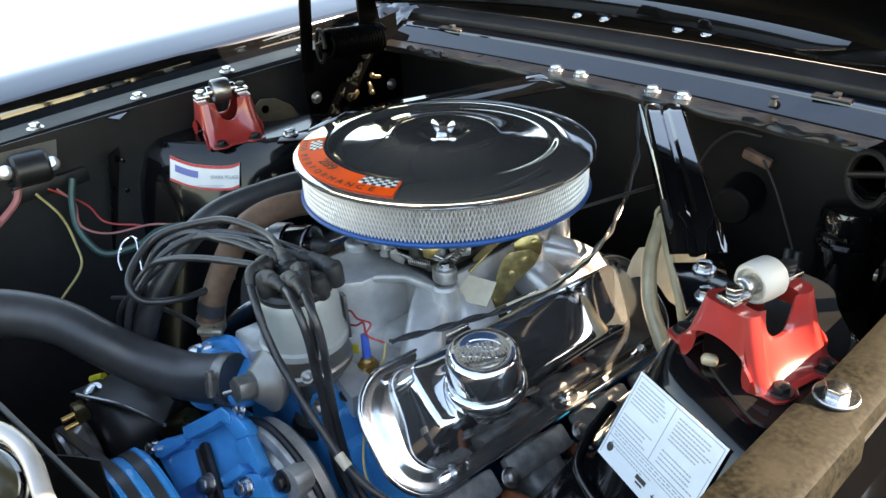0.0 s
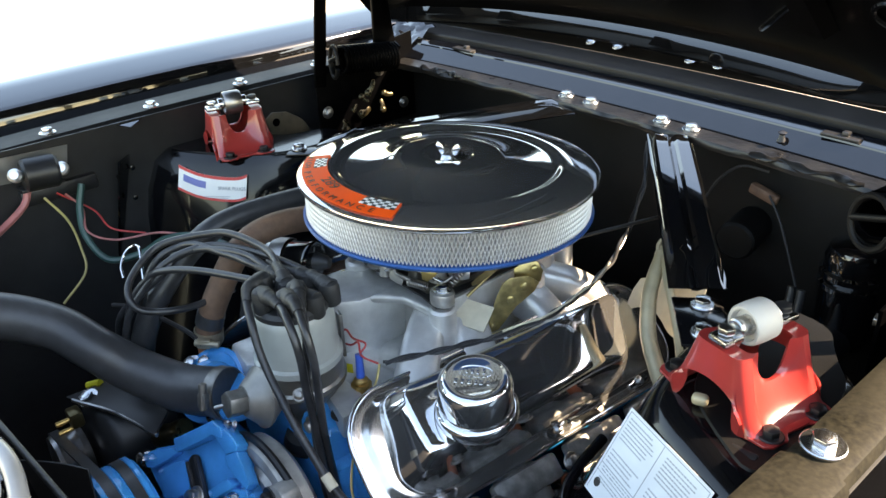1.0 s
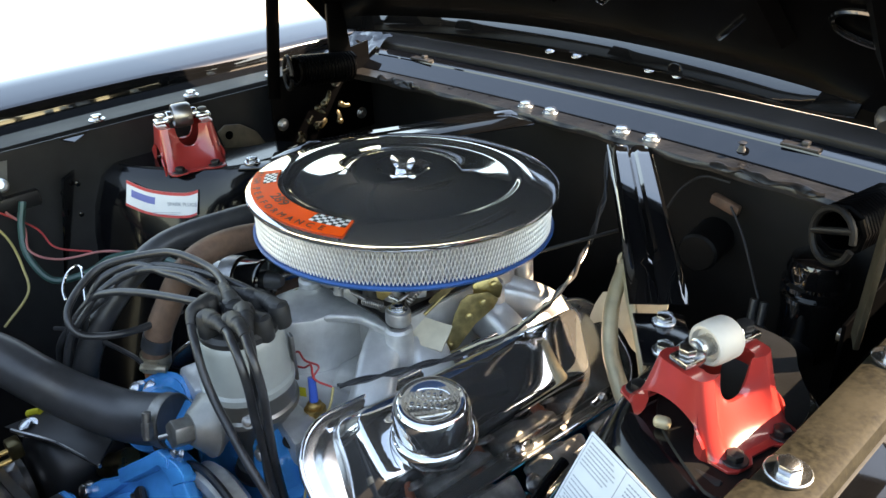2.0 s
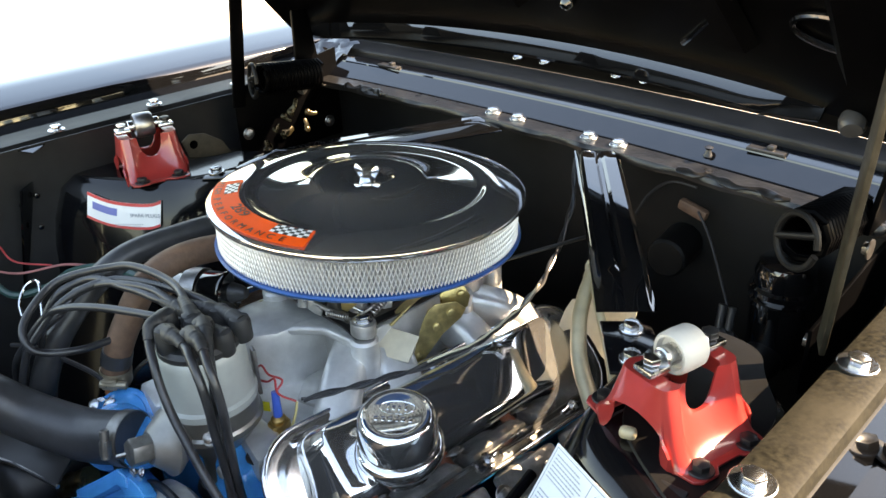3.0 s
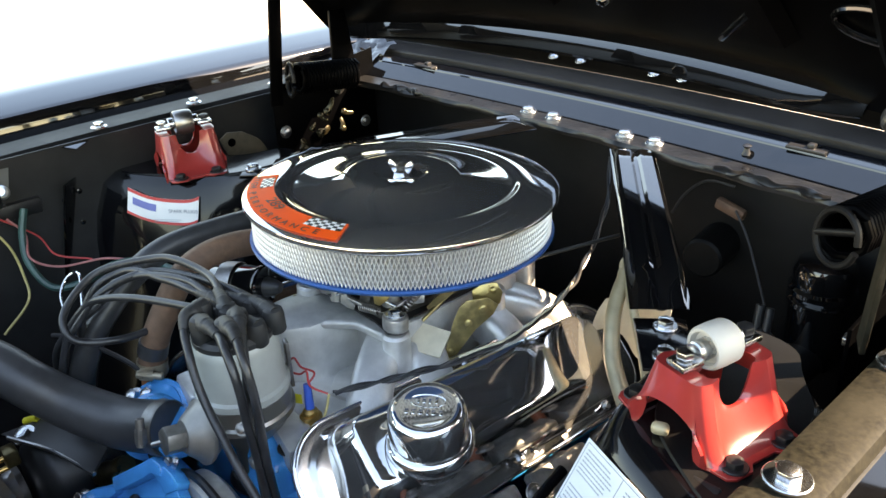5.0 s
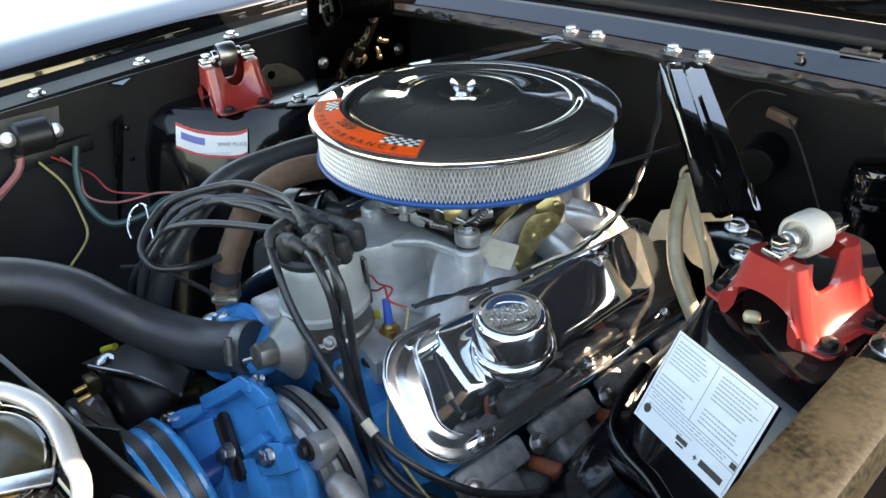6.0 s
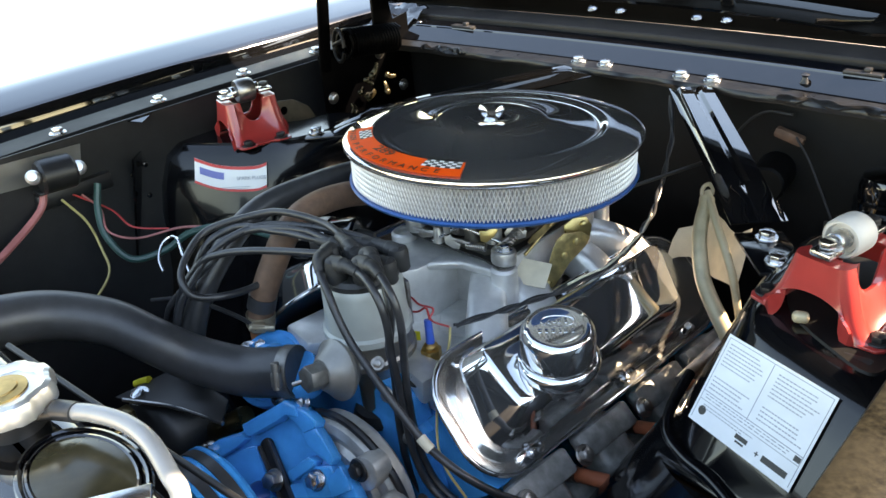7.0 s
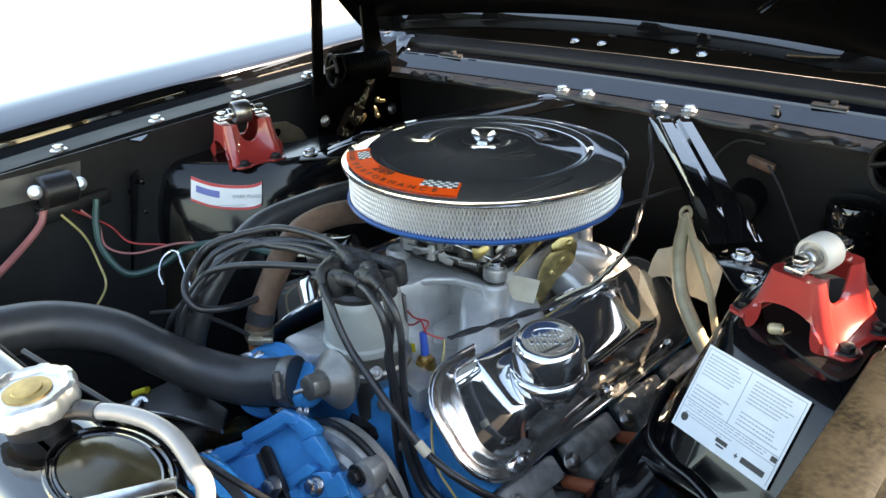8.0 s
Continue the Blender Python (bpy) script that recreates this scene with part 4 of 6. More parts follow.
for y in (-0.130, -0.020, 0.090, 0.200):
    plug = thing("spark_plug", E_((0.235, y, 0.60)), "spark plug with a rust-coloured boot in the cylinder head", "spark plug", "spark plugs")
    a, b = E_((0.222, y, 0.605)), E_((0.258, y, 0.618))
    part("insulator", bar(a, b, 0.0045), STEEL, plug)
    part("hex", prism([(0.010 * math.cos(k * math.pi / 3), 0.010 * math.sin(k * math.pi / 3)) for k in range(6)], -0.006, 0.006, between(a, a * 0.8 + b * 0.2)), STEEL, plug)
    part("boot", bar(a * 0.7 + b * 0.3, b + (b - a) * 0.75, 0.0080), BOOT_RUST, plug, "rust-coloured rubber boot")
rail_tube = [E_((0.252, 0.035, 0.652)), E_((0.256, 0.10, 0.665)), E_((0.262, 0.17, 0.68)), E_((0.27, 0.23, 0.70))]
part("heat_tube", tube(rail_tube, 0.0075, 12), STEEL, exhaust, "blue-grey steel heat tube")


# ---- valve covers ----
def rounded_shell(planes, soft, stretch, m, rings=44, turns=168):
    """A pressed convex shell: the room within all the planes, with every edge rounded. planes: (normal, point) pairs."""
    ns = np.array([Vector(n).normalized() for n, p in planes])
    ds = np.array([np.dot(n, p) for n, (_, p) in zip(ns, planes)])
    foot = np.array((0.0, 0.0, 0.002))
    around = np.linspace(0, 2 * math.pi, turns, endpoint=False)
    verts, faces = [], []
    for i in range(rings):
        up = math.pi / 2 * i / rings
        way = np.stack([np.cos(around) * math.cos(up) * stretch[0], np.sin(around) * math.cos(up) * stretch[1], np.full(turns, math.sin(up) * stretch[2])], 1)
        lo, hi = np.zeros(turns), np.full(turns, 6.0)
        for _ in range(40):
            mid = (lo + hi) / 2
            gap = ((foot + mid[:, None] * way) @ ns.T - ds) / soft
            top = gap.max(1)
            out = top + np.log(np.exp(gap - top[:, None]).sum(1)) > 0
            hi, lo = np.where(out, mid, hi), np.where(out, lo, mid)
        verts += [m @ Vector(p) for p in foot + lo[:, None] * way]
    for i in range(rings - 1):
        for k in range(turns):
            n = (k + 1) % turns
            faces.append((i * turns + k, i * turns + n, (i + 1) * turns + n, (i + 1) * turns + k))
    faces.append(tuple(range((rings - 1) * turns, rings * turns)))
    bm = bmesh.new()
    vs = [bm.verts.new(v) for v in verts]
    for f in faces:
        bm.faces.new([vs[k] for k in f])
    return bm


def flange_outline(grow):
    """The foot of a valve cover: rounded ends, a little narrower towards the rear."""
    return [(u * (1 - 0.085 * (v + 0.23) / 0.46 * (u > 0)) - 0.004, v - 0.003) for u, v in round_rect(0.070 + grow, 0.228 + grow, 0.052 + grow, 10)]


def valve_cover(s, label):
    m = ENG @ frame_at((s * 0.165, -0.014, 0.693), (s, 0, 1), (1, 0, -s)) @ Matrix.Diagonal((s, 1, 1, 1))
    ob = thing("valve_cover", m.translation, label, "valve cover", "valve covers")
    shell = rounded_shell([
        ((-0.264, 0.0, 1), (-0.060, -0.167, 0.0425)), ((-0.133, 0.213, 1), (-0.060, 0.092, 0.0425)),
        ((-1, 0, 0.10), (-0.0625, 0, 0.041)), ((1, 0.03, 0.71), (0.0145, -0.17, 0.062)),
        ((-0.20, -1, 0.42), (-0.060, -0.176, 0.041)), ((0.707, -0.707, 0.45), (0.0400, -0.1985, 0.004)), ((0.40, -0.92, 0.42), (0.018, -0.209, 0.004)), ((0.92, -0.40, 0.60), (0.0515, -0.180, 0.004)),
        ((-0.707, -0.707, 0.35), (-0.0520, -0.196, 0.004)), ((0.45, 0.88, 0.42), (-0.060, 0.168, 0.028)), ((0.80, 0.60, 0.6), (0.034, 0.150, 0.012)), ((-0.707, 0.707, 0.4), (-0.056, 0.176, 0.010))],
        0.0036, (0.06, 0.20, 0.05), m)
    part("shell", shell, CHROME_WAVY, ob)
    foot = [[m @ Vector((u, v, n)) for u, v in flange_outline(g)] for g, n in ((0.001, -0.001), (0.002, 0.001), (0.001, 0.0030), (-0.004, 0.0042), (-0.009, 0.0034), (-0.013, 0.0040), (-0.017, 0.0075), (-0.021, 0.0080))]
    part("flange", loft(foot), CHROME_DUSTY, ob)
    lip = [m @ Vector((u, v, 0.0012)) for u, v in flange_outline(0.0012)]
    part("rolled_edge", tube(lip + lip[:1], 0.0030, 10, 1), CHROME, ob)
    for u, v in ((0.057, -0.166), (0.053, 0.006), (0.050, 0.150), (-0.060, -0.170), (-0.066, 0.0), (-0.060, 0.17)):
        place, up = m @ Vector((u, v, 0.0052)), m.to_3x3() @ Vector((0, 0, 1))
        bolt(ob, place, up, 0.0052, ZINC, washer=1.2)
        tab = prism([(-0.020, -0.004), (-0.012, -0.0075), (0.012, -0.0075), (0.020, -0.004), (0.020, 0.004), (0.012, 0.0075), (-0.012, 0.0075), (-0.020, 0.004)], -0.0012, 0.0008, frame_at(place, up, m.to_3x3() @ Vector((0, 1, 0))), 0.0005)
        part("spreader_tab", tab, CHROME, ob)
    return ob, m


near_cover, NC = valve_cover(1, "mirror-bright chrome valve cover on the near cylinder bank")
far_cover, FC = valve_cover(-1, "chrome valve cover half hidden under hoses and leads")
badge = prism([(-0.020, -0.002), (-0.004, -0.0045), (0.004, -0.013), (0.007, -0.004), (0.022, -0.001), (0.006, 0.004), (-0.004, 0.010), (-0.006, 0.003)], 0, 0.0025, frame_at(NC @ Vector((-0.050, 0.060, 0.0450)), NC.to_3x3() @ Vector((-0.264, 0, 1)), (0.5, 1, 0)), 0.0006)
part("bracket", badge, ZINC, near_cover)

cap = thing("oil_filler_cap", (0.196, -0.142, 0.75), "chrome push-in oil filler cap with embossed lettering", "oil cap")
cm = Matrix.Translation((0.197, -0.142, 0.750)) @ Matrix.Scale(1.1, 4) @ Matrix.Rotation(radians(5), 4, "Y") @ Matrix.Rotation(radians(6), 4, "X")
part("neck", lathe([(0.027, -0.026), (0.032, -0.013), (0.0385, -0.005), (0.0402, 0.002), (0.0398, 0.006), (0.037, 0.009), (0.0345, 0.010)], cm, 48), CHROME, cap)
part("cover", lathe([(0.0345, 0.010), (0.0352, 0.014), (0.0348, 0.032), (0.0335, 0.038), (0.0305, 0.0418), (0.0285, 0.0428), (0.0272, 0.0424), (0.0262, 0.0419), (0.0255, 0.0418), (0.022, 0.0418), (0.012, 0.0418), (0, 0.0418)], cm, 64), CHROME, cap)
em = bmesh.new()
mark_m = cm @ Matrix.Rotation(radians(38), 4, "Z")
for x, y, w, h in ((-0.016, -0.006, 0.0035, 0.0045), (-0.010, -0.006, 0.003, 0.0045), (-0.004, -0.006, 0.0035, 0.0045), (0.002, -0.006, 0.002, 0.0045), (0.007, -0.006, 0.0035, 0.0045), (0.0135, -0.006, 0.003, 0.0045),
                   (-0.008, 0.008, 0.0022, 0.0065), (-0.003, 0.007, 0.003, 0.004), (0.002, 0.007, 0.0025, 0.0045), (0.0075, 0.0085, 0.0025, 0.007)):
    box((w, h, 0.0009), mark_m @ Matrix.Translation((x, y, 0.0421)), 0.0003, em)
oval = [mark_m @ Vector((0.0155 * math.cos(a), 0.0075 + 0.0075 * math.sin(a), 0.0420)) for a in np.linspace(0, 2 * math.pi, 28)]
tube(oval, 0.0005, 6, 1, em)
tagged(part("embossing", em, CHROME, cap), kind="stuff")


# ---- intake manifold ----
manifold = thing("intake_manifold", (0, 0, 0.7), "cast aluminium four-barrel intake manifold with a dull silver finish", "intake manifold")
mm = box((0.215, 0.43, 0.045), Matrix.Translation((0, 0.0, 0.693)), 0.008)
mm.transform(ENG)
part("valley_deck", mm, ALU, manifold)
pl_ = prism([(-0.070, -0.060), (0.000, -0.082), (0.064, -0.084), (0.078, -0.09), (0.080, 0.10), (0.065, 0.125), (-0.065, 0.125), (-0.080, 0.10), (-0.078, -0.08)], 0.70, 0.796, Matrix(), 0.005, taper=0.985)
part("plenum", pl_, ALU, manifold)
part("front_runner_wall", prism([(0.004, -0.060), (0.006, -0.104), (-0.002, -0.140), (-0.020, -0.168), (-0.045, -0.178), (-0.080, -0.168), (-0.085, -0.13), (-0.070, -0.070)], 0.70, 0.793, Matrix(), 0.006, taper=0.97), ALU, manifold)
part("pocket_ledge", prism([(-0.004, -0.076), (-0.002, -0.128), (0.010, -0.116), (0.030, -0.1005), (0.066, -0.0970), (0.088, -0.094), (0.084, -0.066)], 0.783, 0.7948, Matrix(), 0.0045, segments=3), ALU, manifold)
part("pocket_floor", prism([(0.000, -0.060), (0.002, -0.118), (0.030, -0.150), (0.062, -0.140), (0.080, -0.100), (0.072, -0.06)], 0.70, 0.7265, Matrix(), 0.006, taper=0.95), ALU, manifold)
part("pocket_rib", prism([(0.064, -0.104), (0.078, -0.108), (0.102, -0.150), (0.094, -0.156)], 0.70, 0.745, Matrix(), 0.004, taper=0.96), ALU, manifold)
for s in (-1, 1):
    for y0, y1 in ((-0.075, -0.155), (-0.035, -0.06), (0.045, 0.07), (0.09, 0.165)):
        a, b = Vector((s * 0.055, y0, 0.762)), Vector((s * 0.125, y1, 0.716))
        secs = []
        for f in np.linspace(0, 1, 6):
            p = a + (b - a) * f + Vector((0, 0, 0.010 * math.sin(math.pi * f)))
            d = (b - a).normalized()
            side = d.cross(Vector((0, 0, 1))).normalized()
            up = side.cross(d)
            secs.append([p + side * u + up * v for u, v in round_rect(0.021 + 0.004 * f, 0.021, 0.011, 3)])
        runner = loft(secs)
        runner.transform(ENG)
        part("runner", runner, ALU, manifold)
for p, r, h in (((0.083, -0.086, 0.765), 0.0155, 0.066), ((-0.073, -0.09, 0.765), 0.017, 0.075), ((0.06, 0.145, 0.765), 0.012, 0.07), ((0.075, 0.06, 0.76), 0.022, 0.06)):
    part("boss", lathe([(r * 1.25, -h / 2), (r * 1.02, -h / 4), (r, h / 2 - 0.003), (r - 0.003, h / 2), (r * 0.45, h / 2), (r * 0.45, h / 2 - 0.006), (0, h / 2 - 0.006)], Matrix.Translation(p), 28), ALU, manifold)
water_neck = prism([(-0.105, -0.262), (-0.050, -0.268), (-0.024, -0.240), (-0.012, -0.226), (0.060, -0.224), (0.105, -0.232), (0.105, -0.19), (-0.105, -0.19)], 0.69, 0.722, ENG, 0.006)
part("water_crossover", water_neck, ALU, manifold)
for x, y in ((0.081, -0.105), (0.073, -0.227), (-0.08, -0.10), (-0.085, -0.22), (0.092, 0.03), (0.095, 0.14)):
    bolt(manifold, (x, y, 0.7195), (0.12, 0, 1), 0.0072, BLACK_SATIN, washer=1.6)
part("gasket_tab", prism([(-0.028, -0.015), (0.026, -0.02), (0.03, 0.012), (-0.02, 0.018)], 0, 0.002, frame_at((0.086, -0.052, 0.777), (0.30, -0.45, 0.8), (1, 0.5, 0))), CREAM, manifold)

# temperature sender with its blue connector
sender = thing("temperature_sender", (0.058, -0.19, 0.72), "brass temperature sender with a blue crimp connector", "sender")
part("body", prism([(0.0125 * math.cos(k * math.pi / 3), 0.0125 * math.sin(k * math.pi / 3)) for k in range(6)], 0.716, 0.734, Matrix.Translation((0.058, -0.188, 0)), 0.002), BRASS, sender)
part("neck", lathe([(0.008, 0.732), (0.008, 0.738), (0.004, 0.742), (0, 0.743)], Matrix.Translation((0.058, -0.188, 0)), 18), BRASS, sender)
part("connector", tube([(0.058, -0.188, 0.738), (0.057, -0.187, 0.752), (0.054, -0.185, 0.768)], lambda f: 0.0052 - 0.001 * f, 10, 4), BLUE_PLASTIC, sender)
tag = box((0.016, 0.001, 0.012), Matrix.Translation((0.034, -0.190, 0.742)) @ Matrix.Rotation(0.5, 4, "Z"), 0.0003)
tagged(part("paper_tag", tag, YELLOW, sender), "small yellow tag")


# ---- carburettor ----
carb = thing("carburettor", (0, 0, 0.796), "grey and gold four-barrel carburettor under the air cleaner", "carburettor")
part("gasket", prism([(-0.070, -0.078), (-0.062, -0.092), (0.054, -0.092), (0.084, -0.098), (0.094, -0.086), (0.076, -0.066), (0.074, 0.094), (-0.070, 0.098)], 0.7962, 0.7990, Matrix(), 0.0006), BLACK_SATIN, carb, "thin black base gasket")
part("base_plate", prism([(-0.066, -0.084), (0.056, -0.086), (0.066, -0.070), (0.068, 0.086), (0.055, 0.096), (-0.055, 0.096), (-0.068, 0.086)], 0.799, 0.808, Matrix(), 0.0015), CARB_METAL, carb)
part("main_body", prism([(-0.050, -0.050), (0.046, -0.052), (0.052, 0.02), (0.046, 0.075), (-0.046, 0.075), (-0.054, 0.02)], 0.808, 0.850, Matrix(), 0.004), CARB_METAL, carb)
part("air_horn", lathe([(0.050, 0.84), (0.060, 0.848), (0.065, 0.858), (0.065, 0.866), (0.060, 0.866)], Matrix(), 40), CARB_METAL, carb)
part("fuel_bowl", prism([(-0.050, -0.088), (-0.020, -0.094), (0.024, -0.092), (0.040, -0.078), (0.040, -0.045), (-0.052, -0.045)], 0.816, 0.848, Matrix(), 0.005), CARB_METAL, carb)
for x, y in ((0.083, -0.086), (-0.060, -0.080), (0.066, 0.086), (-0.060, 0.090)):
    part("mounting_foot", prism([(0.0155 * math.cos(q), 0.0135 * math.sin(q)) for q in np.linspace(0, 2 * math.pi, 17)[:-1]], 0.799, 0.8155, Matrix.Translation((x, y, 0)), 0.003), ALU_DARK, carb)
    bolt(carb, (x, y, 0.8155), (0, 0, 1), 0.0078, ZINC, washer=1.35, tall=0.6)
    part("foot_web", box((0.030, 0.014, 0.012), frame_at((x * 0.82, y * 0.84, 0.806), (0, 0, 1), (x, y, 0)), 0.003), CARB_METAL, carb)
for x, z in ((-0.038, 0.824), (-0.012, 0.822), (0.018, 0.824), (-0.030, 0.842), (0.008, 0.841)):
    bolt(carb, (x, -0.093 + 0.004 * (abs(x) > 0.03), z), (0, -1, 0.1), 0.0044, STEEL, washer=1.25)
for x, y, z, r, h in ((0.036, -0.086, 0.812, 0.0085, 0.030), (0.052, -0.066, 0.810, 0.0100, 0.026), (0.060, -0.040, 0.809, 0.0075, 0.034), (-0.058, -0.060, 0.810, 0.009, 0.028), (0.062, 0.000, 0.809, 0.0085, 0.038), (0.058, 0.035, 0.809, 0.0100, 0.030), (-0.004, -0.100, 0.806, 0.0062, 0.020)):
    part("casting_lug", lathe([(0, 0), (r * 1.15, 0), (r, h * 0.25), (r, h * 0.8), (r * 0.75, h * 0.9), (r * 0.75, h), (0, h)], Matrix.Translation((x, y, z)), 14), CARB_METAL if h > 0.027 else ALU_DARK, carb)
for a, b, r, mt in (((-0.046, -0.100, 0.812), (0.046, -0.100, 0.818), 0.0024, STEEL), ((0.030, -0.098, 0.834), (0.070, -0.074, 0.816), 0.0022, ZINC), ((-0.010, -0.104, 0.808), (0.030, -0.098, 0.834), 0.0020, ZINC), ((0.070, -0.074, 0.816), (0.078, -0.030, 0.830), 0.0024, STEEL), ((0.046, -0.092, 0.842), (0.066, -0.058, 0.838), 0.0036, ALU_DARK)):
    part("link_rod", bar(a, b, r, segments=10), mt, carb)
for k, (x, y, z, w, h, turn) in enumerate(((-0.022, -0.100, 0.812, 0.030, 0.012, 0.2), (0.020, -0.101, 0.812, 0.022, 0.014, -0.5), (0.060, -0.084, 0.828, 0.024, 0.016, 0.6), (0.072, -0.050, 0.820, 0.026, 0.018, -0.3))):
    out = [(-w / 2, -h * 0.2), (-w * 0.3, -h / 2), (w * 0.2, -h * 0.35), (w / 2, -h * 0.1), (w * 0.42, h * 0.35), (0, h * 0.25), (-w * 0.35, h / 2)]
    part("cam_lever", prism(out, 0, 0.002, frame_at((x, y, z), (0.25 * k, -1, 0.25), (math.cos(turn), 0.2 * k, math.sin(turn))), 0.0005), (STEEL, ALU_DARK, GOLD, STEEL)[k], carb)
part("vent_tube", tube([(0.010, -0.090, 0.846), (0.014, -0.104, 0.846), (0.016, -0.108, 0.838), (0.016, -0.106, 0.826)], 0.0042, 10, 4), ALU_DARK, carb)
part("idle_spring", tube(coil((0.040, -0.100, 0.814), (0.062, -0.092, 0.814), 0.0042, 0, 9), 0.0009, 6, 1), STEEL, carb)


def slim_plate(points, width, thick, normal, bm=None):
    """A narrow round-ended plate along a bent line."""
    n = Vector(normal).normalized()
    line = curve_points(points, 5)
    secs = []
    for i, p in enumerate(line):
        d = (line[min(i + 1, len(line) - 1)] - line[max(i - 1, 0)]).normalized()
        side = d.cross(n).normalized()
        f = i / (len(line) - 1)
        w = width / 2 * (0.45 + 0.55 * min(1, f / 0.12, (1 - f) / 0.12))
        secs.append([p - side * w, p + side * w, p + side * w + n * thick, p - side * w + n * thick])
    return loft(secs, bm=bm)


lever_m = frame_at((0.104, 0.0, 0.750), (0.93, -0.34, 0.12), (0.3, 0.95, 0))
lever_bm = prism([(-0.028, -0.001), (-0.024, -0.009), (-0.014, -0.007), (0.010, 0.018), (0.034, 0.033), (0.041, 0.043), (0.028, 0.054), (0.003, 0.056), (-0.007, 0.050), (-0.015, 0.035)], 0, 0.0022, lever_m, 0.0006)
for u, v, r in ((-0.022, -0.000, 0.0032), (0.002, 0.029, 0.0045), (0.021, 0.042, 0.0050)):
    lathe([(0, 0.002), (r, 0.002), (r, 0.0045), (r * 0.6, 0.0055), (0, 0.0055)], lever_m @ Matrix.Translation((u, v, 0)), 14, lever_bm)
part("throttle_lever", lever_bm, LEVER_GOLD, carb, "gold-plated throttle lever")
fan_plate = prism([(-0.018, -0.012), (-0.004, -0.016), (0.014, -0.012), (0.020, 0.0), (0.016, 0.013), (0.0, 0.017), (-0.014, 0.012)], 0, 0.0022, frame_at((0.096, 0.038, 0.797), (0.8, -0.55, 0.2), (0.5, 0.8, 0.2)), 0.0006)
for u, v in ((0.010, 0.006), (-0.008, -0.004)):
    lathe([(0, 0.002), (0.0042, 0.002), (0.0042, 0.006), (0.0025, 0.007), (0, 0.007)], frame_at((0.096, 0.038, 0.797), (0.8, -0.55, 0.2), (0.5, 0.8, 0.2)) @ Matrix.Translation((u, v, 0)), 14, fan_plate)
part("linkage_plate", fan_plate, GOLD, carb, "gold-plated linkage quadrant")
part("choke_lever", slim_plate([(0.082, -0.040, 0.806), (0.088, -0.015, 0.818), (0.089, 0.012, 0.824), (0.088, 0.034, 0.838)], 0.008, 0.002, (0.8, -0.55, 0.2)), OLD_GOLD, carb, "aged gold choke lever")
part("return_spring", tube(coil((0.072, -0.065, 0.812), (0.080, -0.045, 0.833), 0.005, 0, 8), 0.0011, 6, 1), STEEL, carb)
part("link_rod", bar((0.085, -0.05, 0.795), (0.093, 0.03, 0.84), 0.002), GOLD, carb)
part("throttle_rod", bar((0.096, 0.0, 0.835), (0.19, 0.20, 0.862), 0.0022), BLACK_SATIN, carb)


# ---- air cleaner ----
cleaner = thing("air_cleaner", (0, 0, 0.86), "round open-element air cleaner with a chrome lid and blue base", "air cleaner")
lid = part("lid", lathe([(0.1715, 0.9120), (0.1765, 0.9122), (0.1785, 0.9140), (0.1790, 0.9165), (0.1782, 0.9192), (0.1755, 0.9210), (0.172, 0.9222), (0.160, 0.9246), (0.148, 0.9264), (0.1375, 0.9275), (0.1335, 0.9270), (0.1305, 0.9248), (0.1275, 0.9238), (0.121, 0.9240), (0.112, 0.9250),
                          (0.095, 0.9262), (0.080, 0.9300), (0.071, 0.9322), (0.067, 0.9342), (0.063, 0.9362), (0.058, 0.9370), (0.034, 0.9372), (0.029, 0.9360), (0.025, 0.9325), (0.021, 0.9312), (0, 0.9310)], Matrix(), 128), CHROME, cleaner, "domed chrome lid mirroring the hood")
nut = lathe([(0.009, 0.931), (0.009, 0.936), (0.006, 0.938), (0.006, 0.943), (0.003, 0.945), (0, 0.945)], Matrix(), 20)
for s in (-1, 1):
    wing = prism([(0.004, 0.0), (0.010, 0.0), (0.016, 0.010), (0.013, 0.0155), (0.008, 0.012), (0.004, 0.006)], -0.0018, 0.0018, Matrix.Rotation(radians(25) + (math.pi if s < 0 else 0), 4, "Z") @ Matrix.Translation((0, 0, 0.934)) @ Matrix.Rotation(radians(90), 4, "X"), 0.0007)
    nut = join(nut, wing)
part("wing_nut", nut, CHROME, lid, "chrome wing nut")
pleat_v, pleat_f = [], []
PLEATS = 150
for k in range(PLEATS * 2):
    a = math.pi * k / PLEATS
    r = 0.1680 if k % 2 else 0.1600
    for z in (0.8725, 0.912):
        pleat_v.append((r * math.cos(a), r * math.sin(a), z))
for k in range(PLEATS * 2):
    n = (k + 1) % (PLEATS * 2)
    pleat_f.append((2 * k, 2 * n, 2 * n + 1, 2 * k + 1))
tagged(part("filter_element", (pleat_v, [], pleat_f), PAPER_FILTER, cleaner, "white pleated paper filter"), kind="stuff")
wv, wf = [], []
STRANDS, TURN, STEPS = 250, 2 * math.pi * 3.2 / 250, 10
for d in (-1, 1):
    for k in range(STRANDS):
        a0 = 2 * math.pi * k / STRANDS
        first = len(wv)
        for j in range(STEPS + 1):
            f = j / STEPS
            a = a0 + d * TURN * f
            z = 0.8725 + 0.0395 * f
            da = 0.0036
            for off, rr in ((-da, 0.1700), (da, 0.1700), (0, 0.1712)):
                wv.append((rr * math.cos(a + off), rr * math.sin(a + off), z))
        for j in range(STEPS):
            b = first + 3 * j
            wf += [(b, b + 2, b + 5, b + 3), (b + 2, b + 1, b + 4, b + 5)]
tagged(part("wire_screen", (wv, [], wf), WIRE_MESH, cleaner, "bright expanded-metal screen"), kind="stuff")
